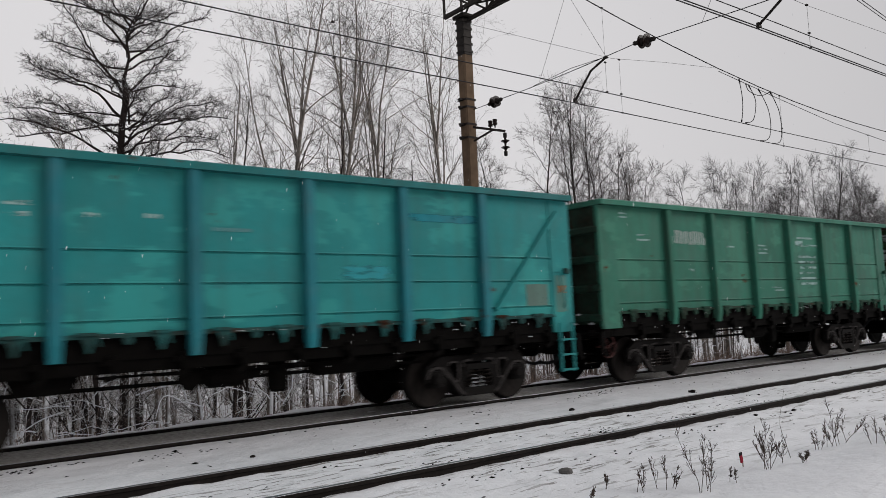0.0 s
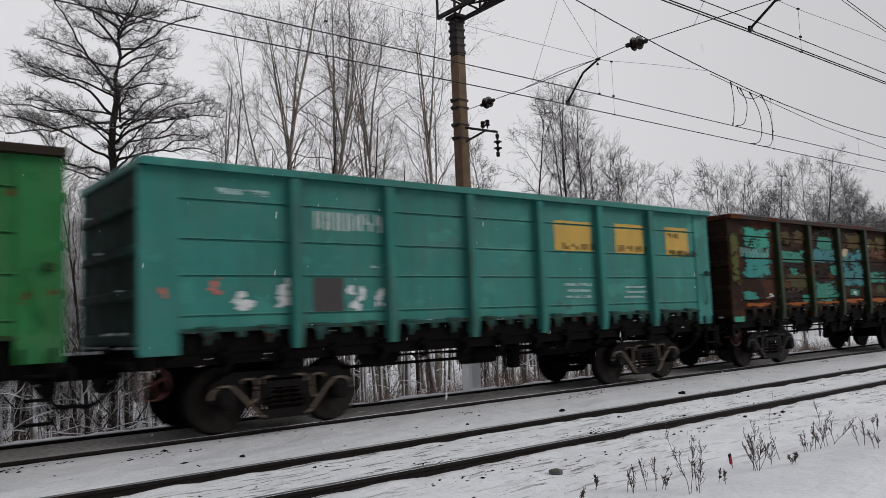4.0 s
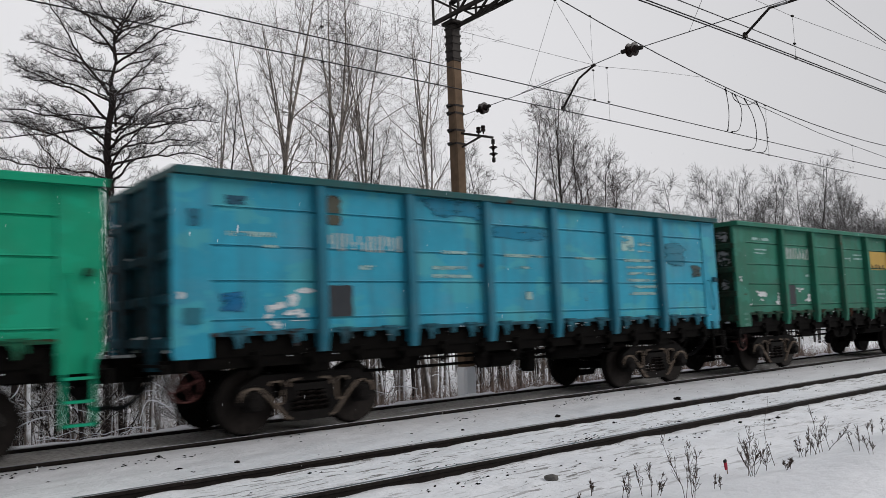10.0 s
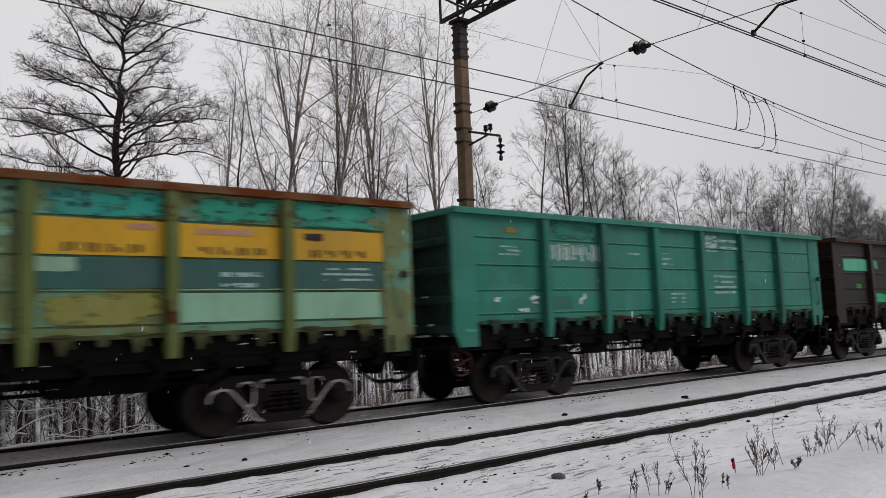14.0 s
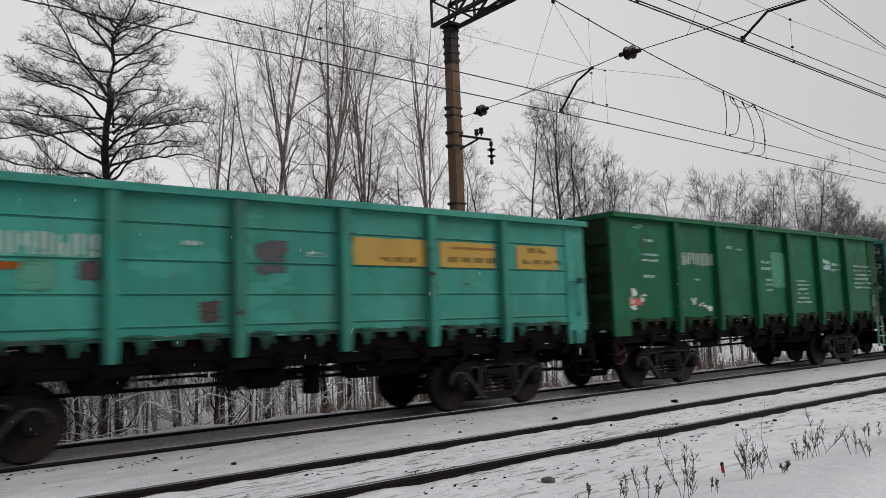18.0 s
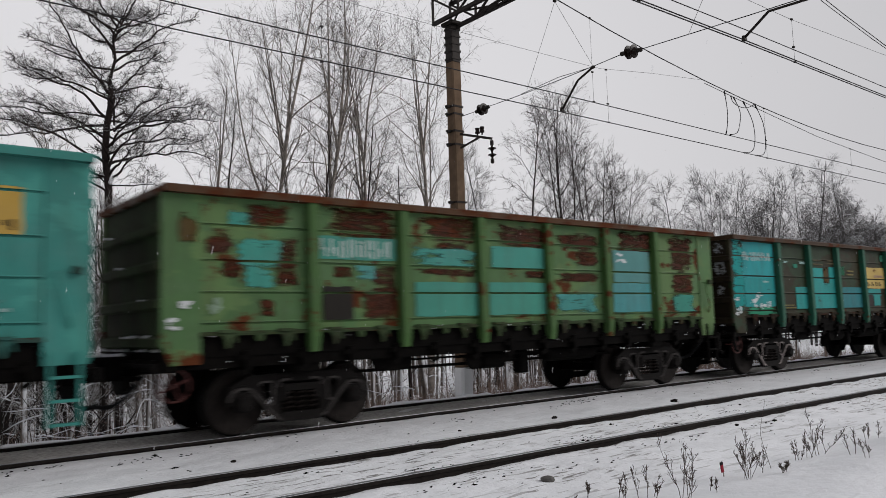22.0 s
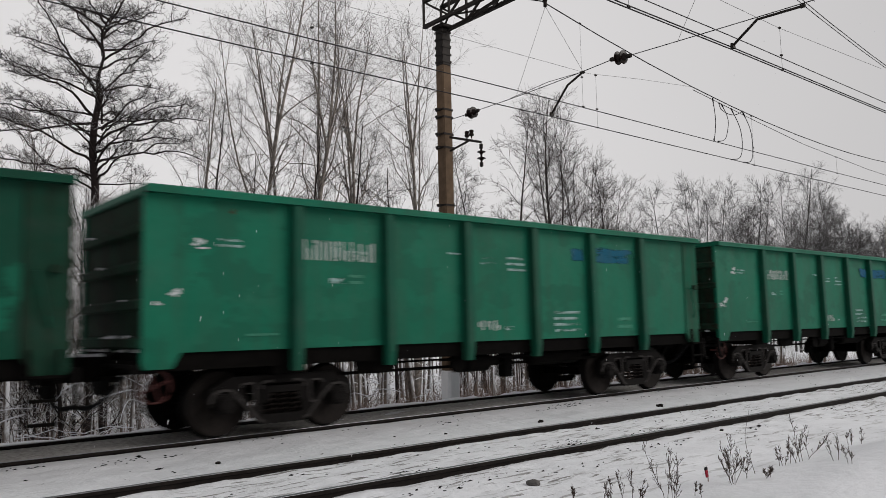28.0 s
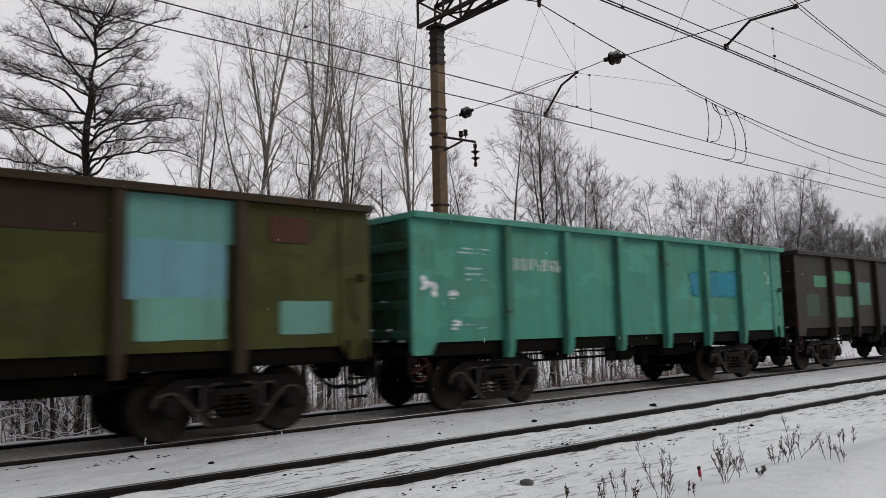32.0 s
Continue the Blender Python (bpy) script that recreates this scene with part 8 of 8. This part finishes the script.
def marks_r(w):
    patch(w, 7.61, 9.11, 2.52, 3.26, FADED, 0)
    patch(w, 9.38, 10.62, 2.52, 3.26, FADED, 1)
    patch(w, 11.18, 12.28, 2.54, 3.28, FADED, 2)
    bars(w, 7.88, 9, 2.76, 2.89, 1, LETTER, 3, cells=4)
    bars(w, 9.67, 10.78, 2.75, 2.87, 1, LETTER, 4, cells=4)
    bars(w, 11.37, 12.4, 2.75, 2.91, 1, LETTER, 5, cells=4)
    bars(w, 11.37, 11.88, 3.05, 3.16, 1, LETTER, 6, cells=2)
    spray(w, 1.72, 2.13, 1.96, 2.16, SPRAY, 7)
    spray(w, 1.34, 1.62, 1.68, 2.01, SPRAY, 8)
    blotch(w, 0.89, 1.45, 1.6, 1.89, tint("#4a5c58"), 9)
    blotch(w, 1.52, 2.15, 1.63, 1.89, tint("#4f6a62"), 10)
    spray(w, 1.56, 2.15, 1.68, 1.81, SPRAY, 11)
    spray(w, 1.09, 1.43, 1.56, 1.64, SPRAY, 12)
    patch(w, 2.42, 2.81, 1.62, 2.13, tint("#4a5a62"), 13)
    blotch(w, 2.35, 3.92, 2.69, 3.05, tint("#749c9a"), 14)
    blotch(w, 4.03, 5.65, 2.28, 3.06, tint("#5f9598"), 15)
    blotch(w, 6.07, 7.09, 2.52, 3.16, tint("#60979a"), 16)
    blotch(w, 0.76, 1.97, 2.7, 3.02, tint("#669a98"), 17)
    blotch(w, 3.15, 3.58, 2.61, 2.7, tint("#3f7f8a"), 18)
    blotch(w, 3.33, 3.53, 1.92, 2.01, tint("#3f7078"), 19)
    bars(w, 0.92, 1.44, 3.33, 3.46, 1, tint("#9aa890"), 20)
    bars(w, 0.14, 0.47, 1.59, 1.64, 1, tint("#3f6f70"), 21)
    blotch(w, 2.88, 3.14, 1.76, 1.98, tint("#7aa8a4"), 22)


def marks_s(w):
    bars(w, 7.8, 8.65, 1.39, 1.84, 5, WHITE, 0)
    bars(w, 9.6, 10.3, 1.26, 1.77, 5, WHITE, 1)
    blotch(w, 8.45, 8.89, 2.79, 3.02, tint("#145a5c"), 2)
    blotch(w, 9.39, 10.67, 2.87, 3.13, tint("#145a58"), 3)
    spray(w, 9.36, 9.49, 1.4, 1.55, tint("#5a9078"), 4)
    spray(w, 10.4, 10.55, 1.37, 1.53, tint("#5a9078"), 5)
    spray(w, 0.38, 0.71, 1.83, 2.12, SPRAY, 6)
    bars(w, 1.19, 1.65, 2.77, 2.87, 1, WHITE, 7)
    spray(w, 0.9, 1.11, 2.63, 2.81, tint("#9ab8a8"), 8)
    bars(w, 1.65, 2.15, 2.59, 2.7, 1, WHITE, 9)
    bars(w, 2.63, 3.93, 2.59, 2.87, 1, WHITE, 10, cells=8)
    bars(w, 2.99, 3.24, 2.21, 2.37, 1, WHITE, 11)
    blotch(w, 3.27, 3.7, 2.14, 2.47, tint("#3a7f62"), 12)
    bars(w, 1.77, 2.16, 1.47, 1.58, 1, tint("#4a9a80"), 13)
    bars(w, 3.49, 4.06, 1.45, 1.7, 3, tint("#4a9a80"), 14)
    blotch(w, 6.9, 7.21, 2.47, 2.94, tint("#5f9a80"), 15)
    bars(w, 6.17, 6.72, 2.67, 2.84, 2, WHITE, 16)
    bars(w, 6.21, 6.83, 1.43, 1.61, 1, WHITE, 17, cells=3)
    bars(w, 6.89, 7.08, 1.45, 1.58, 1, WHITE, 18)


def marks_t(w):
    spray(w, 0.66, 0.9, 2.62, 2.81, SPRAY, 0)
    bars(w, 1.02, 1.46, 2.7, 2.86, 2, WHITE, 1)
    bars(w, 2.41, 3.76, 2.57, 2.88, 1, WHITE, 2, cells=8)
    bars(w, 2.85, 3.18, 2.22, 2.41, 1, WHITE, 3)
    bars(w, 3.21, 3.53, 2.22, 2.42, 2, tint("#4a9a80"), 4)
    bars(w, 5.26, 5.59, 2.78, 2.85, 1, WHITE, 5)
    bars(w, 6.04, 6.42, 2.63, 2.82, 2, WHITE, 6)
    bars(w, 6.71, 7.21, 2.53, 2.85, 3, WHITE, 7)
    bars(w, 5.96, 6.56, 1.42, 1.61, 1, WHITE, 8, cells=3)
    bars(w, 6.63, 6.82, 1.43, 1.58, 1, WHITE, 9)
    bars(w, 7.95, 8.75, 1.37, 1.84, 4, WHITE, 10)
    bars(w, 9.94, 10.48, 1.41, 1.72, 2, tint("#4a9a80"), 11)
    bars(w, 1.45, 2.08, 1.44, 1.52, 1, tint("#4a9a80"), 12)
    blotch(w, 8.56, 8.93, 2.79, 3.09, tint("#17627c"), 13)
    blotch(w, 9.17, 10.62, 2.79, 3.09, tint("#17627c"), 14)
    spray(w, 0.32, 0.51, 1.95, 2.11, SPRAY, 15)
    spray(w, 0.12, 0.26, 1.86, 1.93, SPRAY, 16)


def marks_u(w):
    spray(w, 0.72, 0.95, 2.64, 2.87, SPRAY, 0)
    bars(w, 1.02, 1.5, 2.71, 2.86, 2, WHITE, 1)
    bars(w, 2.38, 3.77, 2.59, 2.86, 1, WHITE, 2, cells=8)
    bars(w, 2.74, 3.02, 2.18, 2.34, 1, WHITE, 3)
    bars(w, 3.2, 3.44, 2.19, 2.35, 2, tint("#4a9a80"), 4)
    bars(w, 5.18, 5.52, 2.77, 2.86, 1, WHITE, 5)
    bars(w, 6.04, 6.34, 2.6, 2.77, 2, WHITE, 6)
    bars(w, 6.66, 7.17, 2.52, 2.81, 3, WHITE, 7)
    bars(w, 5.96, 6.52, 1.43, 1.63, 1, WHITE, 8, cells=3)
    bars(w, 6.68, 6.86, 1.44, 1.59, 1, WHITE, 9)
    bars(w, 7.92, 8.82, 1.38, 1.85, 4, WHITE, 10)
    bars(w, 9.86, 10.51, 1.4, 1.73, 2, tint("#4a9a80"), 11)
    bars(w, 1.37, 1.95, 1.46, 1.52, 1, tint("#4a9a80"), 12)
    blotch(w, 8.5, 8.97, 2.78, 3.07, tint("#1a6284"), 30)
    blotch(w, 9.17, 10.65, 2.78, 3.07, tint("#1a6284"), 13)
    spray(w, 0.07, 0.23, 1.87, 1.99, SPRAY, 14)
    spray(w, 0.23, 0.49, 1.83, 2.14, SPRAY, 15)


def marks_v(w):
    patch(w, 0.94, 1.59, 2.74, 3.01, tint("#5f9c8a"), 0)
    patch(w, 0.92, 1.82, 1.39, 1.78, tint("#5f9c8a"), 1)
    patch(w, 2.38, 3.87, 2.75, 3.14, tint("#5f9c8a"), 2)
    patch(w, 2.36, 3.92, 2.33, 2.73, tint("#669a8e"), 3)
    bars(w, 2.38, 3.9, 2.43, 2.71, 1, WHITE, 4, cells=8)
    patch(w, 3.07, 3.91, 1.34, 2.34, tint("#5f9f90"), 5)
    patch(w, 2.89, 3.27, 1.96, 2.24, tint("#6a9a8a"), 6)
    patch(w, 4.15, 5.68, 1.35, 1.94, tint("#5a9a8c"), 7)
    patch(w, 4.46, 4.76, 2.83, 3.06, tint("#6aa08e"), 8)
    patch(w, 5.08, 5.47, 2.86, 3.1, tint("#6aa08e"), 9)
    patch(w, 4.37, 4.67, 2.42, 2.75, tint("#6aa08e"), 10)
    patch(w, 5.07, 5.43, 2.41, 2.78, tint("#6aa08e"), 11)
    patch(w, 5.81, 6.54, 2.34, 2.63, tint("#6a9a92"), 12)
    patch(w, 6.41, 7.35, 1.98, 2.96, tint("#5a9c90"), 13)
    patch(w, 6.03, 7.13, 1.42, 1.95, tint("#6a9a8a"), 14)
    patch(w, 9.23, 10.79, 2.73, 3.36, tint("#62968c"), 15)
    patch(w, 9.19, 10.62, 1.94, 2.75, tint("#6a9aa4"), 16)
    patch(w, 9.37, 10.6, 1.4, 1.97, tint("#6a9c8c"), 17)
    patch(w, 11.46, 12.33, 1.44, 1.94, tint("#6a9a8c"), 18)
    patch(w, 1.47, 1.88, 2.6, 2.71, tint("#6a2f1c"), 19)
    patch(w, 0.51, 1.49, 2.69, 2.78, tint("#4a2f1c"), 20)
    patch(w, 2.64, 2.79, 2.4, 2.92, tint("#7a4a3c"), 21)
    patch(w, 7.52, 8.95, 2.8, 3.36, tint("#33241a"), 22)
    patch(w, 5.83, 7.29, 2.94, 3.26, tint("#4a4a22"), 23)
    patch(w, 1.19, 1.62, 3.02, 3.17, tint("#6a4a22"), 24)
    spray(w, 0.91, 1.09, 2.04, 2.35, tint("#5a5c3a"), 25)
    patch(w, 11.29, 11.95, 2.81, 3.2, tint("#4a2a1c"), 26)
    bars(w, 1.02, 1.44, 2.84, 2.96, 2, WHITE, 27)
    bars(w, 3.4, 3.72, 1.44, 1.71, 2, tint("#a0c0b0"), 28)
    bars(w, 4.64, 5.13, 1.41, 1.84, 3, tint("#8ab8a8"), 29)


def marks_w(w):
    bars(w, 1.08, 1.86, 2.81, 2.96, 2, WHITE, 0)
    bars(w, 1.22, 1.78, 2.32, 2.62, 3, WHITE, 1)
    bars(w, 2.3, 3.89, 2.54, 2.79, 1, WHITE, 2, cells=8)
    spray(w, 0.14, 0.56, 2.01, 2.39, SPRAY, 3)
    spray(w, 0.79, 1.05, 1.96, 2.15, SPRAY, 4)
    spray(w, 0.84, 1.11, 1.45, 1.66, SPRAY, 5)
    bars(w, 1.19, 1.77, 1.46, 1.58, 2, WHITE, 6)
    blotch(w, 8.5, 8.93, 2.08, 2.75, tint("#2f8aa0"), 7)
    blotch(w, 9.17, 10.83, 2.08, 2.75, tint("#2f8aa0"), 8)
    spray(w, 12.09, 12.47, 2.37, 2.83, tint("#90b8a8"), 9)


def marks_x(w):
    patch(w, 1.22, 2.06, 2.45, 2.79, tint("#4f8a6c"), 0)
    patch(w, 2.31, 3.92, 2.58, 2.97, tint("#4a8a64"), 1)
    patch(w, 0.66, 1.48, 1.58, 2.24, tint("#3f4f40"), 2)
    patch(w, 2.56, 3.97, 1.53, 2.18, tint("#5a8a74"), 3)
    patch(w, 4.17, 5.29, 1.92, 2.65, tint("#4f8070"), 4)
    patch(w, 2.79, 3.83, 2.66, 2.89, tint("#5a9a7c"), 5)


def build_train():
    def go(n, body, kind, label, marks, posts=None, rim=None, **kw):
        w, _ = wagon(n, body, kind, label, posts, rim, **kw)
        marks(w)
        return w

    teal0 = paint("teal_wagon_paint", "#2d9595", 0.04, "#38a09c", 0.2, dirt=0.25)
    w0 = go(0, teal0, "tall", "bright teal gondola wagon with a diagonal brace and faded marks", marks_a, paint("teal_post_paint", "#2a8590", 0.08), paint("teal_rim_paint", "#2a7f80", 0.1), ends="posts", lines="lower", bright=True)
    part("diagonal_brace", bar((END - 2.0, -WALL - 0.04, 1.62), (END - 0.35, -WALL - 0.04, 3.45), 0.07, 0.06), teal0, w0)
    go(1, paint("grey_green_wagon_paint", "#3a7f6b", 0.08, "#458873", 0.15), "tall", "grey-green gondola wagon with worn white lettering", marks_b, lines="lower")
    go(2, paint("green_wagon_paint", "#2b7340", 0.22, "#27693a", 0.3), "tall", "green gondola wagon with rusty posts and pale yellow bands", marks_c,
       paint("rusted_post_paint", "#33231a", 0.3, "#3f5a30", 0.25), paint("rusted_rim_paint", "#2c211a", 0.4), ends="posts", frosted="dusty", frosty=True)
    go(3, paint("dull_teal_wagon_paint", "#378078", 0.05, "#418a80", 0.15), "tall", "dull teal gondola wagon with yellow bands", marks_d, frosted="dusty")
    go(4, paint("rust_brown_wagon_paint", "#3c2418", 0.3, "#2a1b13", 0.45, rough=0.85), "tall", "rust-brown gondola wagon with ragged teal repaint patches", marks_e,
       paint("dark_green_post_paint", "#26331f", 0.15), paint("dark_rim_paint", "#241a14", 0.4), ends="posts")
    go(5, paint("olive_green_wagon_paint", "#65805a", 0.24, "#758c6a", 0.45), "low", "olive-green gondola wagon breaking out in rust, with blue repaint patches", marks_f,
       paint("olive_post_paint", "#48623c", 0.3, dirt=0.6), paint("rust_rim_paint", "#48301f", 0.6))
    go(6, paint("bright_green_wagon_paint", "#129f78", 0.02, "#18a580", 0.2, dirt=0.2), "low", "bright green gondola wagon with white lettering", marks_g, bright=True, shade_soot=0.74)
    go(7, paint("sky_blue_wagon_paint", "#34a2bf", 0.08, "#48a8b8", 0.2), "tall", "sky-blue gondola wagon with white lettering", marks_h, paint("blue_post_paint", "#27788f", 0.12), paint("dark_teal_rim_paint", "#245a5c", 0.2), ends="posts", frosted="dusty")
    go(8, paint("deep_teal_wagon_paint", "#2c7762", 0.05, "#347e6c", 0.2), "tall", "deep green-teal gondola wagon with yellow bands", marks_i, ends="posts", frosted="dusty", bright=True, frosty=True)
    go(9, paint("patched_olive_wagon_paint", "#717c50", 0.2, "#66927a", 0.4), "low", "patched olive and teal gondola wagon with an orange rusty rim", marks_j,
       paint("olive_rust_post_paint", "#5d6a3a", 0.35), paint("orange_rust_rim_paint", "#6c4626", 0.5, rust_col="#6b3416"), frosted=True)
    go(10, paint("sea_green_wagon_paint", "#2a7c6a", 0.06, "#317f70", 0.2), "low", "sea-green gondola wagon with white lettering", marks_k)
    go(11, paint("dark_brown_wagon_paint", "#1a1610", 0.12, "#1f1d12", 0.4), "low", "dark brown gondola wagon with orange panels and teal patches", marks_l, paint("dark_brown_post_paint", "#33241d", 0.3), paint("dark_brown_rim_paint", "#2c1f19", 0.4))
    go(12, paint("teal_green_wagon_paint", "#3b9484", 0.06, "#459c8c", 0.2), "low", "teal-green gondola wagon with yellow bands and white spray marks", marks_m, shade_soot=0.86)
    go(13, paint("forest_green_wagon_paint", "#0a6342", 0.03, "#0c6a48", 0.2, dirt=0.25), "tall", "deep green gondola wagon with white lettering", marks_n, ends="posts", lines=False, tail=0.45, rungs=MINT)
    go(14, paint("light_teal_wagon_paint", "#428f86", 0.03, "#4a978c", 0.2), "tall", "light teal gondola wagon with yellow bands", marks_o, ends="posts", bright=True, shade_soot=0.84, frosty=True)
    go(15, paint("leaf_green_wagon_paint", "#577a4e", 0.34, "#627f50", 0.3), "low", "leaf-green gondola wagon breaking out in brown rust", marks_p, paint("leaf_green_post_paint", "#4a6c3c", 0.34), paint("brown_rust_rim_paint", "#553820", 0.55))
    go(16, paint("dark_olive_wagon_paint", "#353220", 0.14, "#2f3f2c", 0.3), "low", "dark olive gondola wagon patched in teal with pale yellow bands", marks_q, paint("dark_teal_post_paint", "#2b6450", 0.22), paint("brown_rim_paint", "#463220", 0.4), frosted=True, frosty=True)
    go(17, paint("pale_blue_wagon_paint", "#6aa3a7", 0.03, "#73acb0", 0.3), "tall", "pale blue gondola wagon with faded yellow bands", marks_r, paint("pale_blue_post_paint", "#457a80", 0.05), ends="posts", bright=True, shade_soot=0.86)
    for n, m, c in ((18, marks_s, "#0c4c3a"), (19, marks_t, "#12745a"), (20, marks_u, "#12745a")):
        go(n, paint("smooth_green_wagon_paint", c, 0.02, "#146851", 0.25, dirt=0.25), "smooth", "green smooth-sided gondola wagon with white lettering", m, paint("smooth_green_post_paint", "#105a46", 0.05), shade_soot=0.95, tail=0.35)
    go(21, paint("olive_brown_wagon_paint", "#3b3d17", 0.07, "#43451f", 0.3), "smooth", "olive-brown smooth-sided gondola wagon patched in mint", marks_v, paint("olive_brown_post_paint", "#372b1e", 0.2), paint("brown_olive_rim_paint", "#352a1b", 0.3))
    go(22, paint("mint_wagon_paint", "#48917c", 0.03, "#509a84", 0.2), "smooth", "mint-green smooth-sided gondola wagon with white spray marks", marks_w, shade_soot=0.84)
    go(23, paint("umber_wagon_paint", "#332b27", 0.2, "#2f3028", 0.3), "smooth", "dark umber gondola wagon with green repaint patches", marks_x)


build_train()



# ------------------------------------------------------------ falling snow
def falling_snow():
    r = random.Random(21)
    vs, fs = [], []
    for _ in range(9000):
        d = 2.4 + 22 * r.random() ** 0.7
        a = radians(r.uniform(2, 88))
        x, y, z = d * math.sin(a), d * math.cos(a), r.uniform(-1, 46)
        s = r.uniform(0.0022, 0.0055)
        o = len(vs)
        vs += [(x + s, y, z), (x, y + s, z), (x - s, y, z), (x, y - s, z), (x, y, z + s), (x, y, z - s)]
        fs += [(o, o + 1, o + 4), (o + 1, o + 2, o + 4), (o + 2, o + 3, o + 4), (o + 3, o, o + 4), (o + 1, o, o + 5), (o + 2, o + 1, o + 5), (o + 3, o + 2, o + 5), (o, o + 3, o + 5)]
    return tagged(part("falling_snow", solid("falling_snow", vs, fs), FLAKE, None), "small white snowflakes drifting down", "snow", kind="stuff")


SNOWFALL = falling_snow()

# ------------------------------------------------------------ movement
SHIFT = [(0, 4.60), (2, 4.84), (4, 5.05), (6, 5.26), (8, 5.48), (10, 5.62), (12, 5.70), (14, 5.71), (16, 5.68), (18, 5.65), (20, 5.63), (22, 5.63), (24, 5.63), (26, 5.63), (28, 5.63), (30, 5.62), (32, 5.60)]
SPEED = 9.29


def train_at(t):
    for (a, p), (b, q) in zip(SHIFT, SHIFT[1:]):
        if a <= t <= b:
            return p + (q - p) * (t - a) / (b - a) - SPEED * t
    return SHIFT[-1][1] - SPEED * t


def motions():
    for n, w in WAGONS:
        walk(w, [(t, pose(13.92 * n + train_at(t), TRACK_TRAIN, 0.02)) for t, _ in SHIFT])
    first = WHEELSETS[0]
    walk(first, [(i / 15, pose(0, 0, 0, 0, math.degrees((train_at(i / 15) - train_at(0)) / 0.48), 0)) for i in range(481)])
    for w in WHEELSETS[1:]:
        w.rotation_mode = "QUATERNION"
        w.animation_data_create()
        w.animation_data.action = first.animation_data.action
        w.animation_data.action_slot = first.animation_data.action_slot
    walk(SNOWFALL, [(t, pose(-0.25 * t, -0.1 * t, -1.25 * t)) for t in range(0, 33, 4)])


motions()
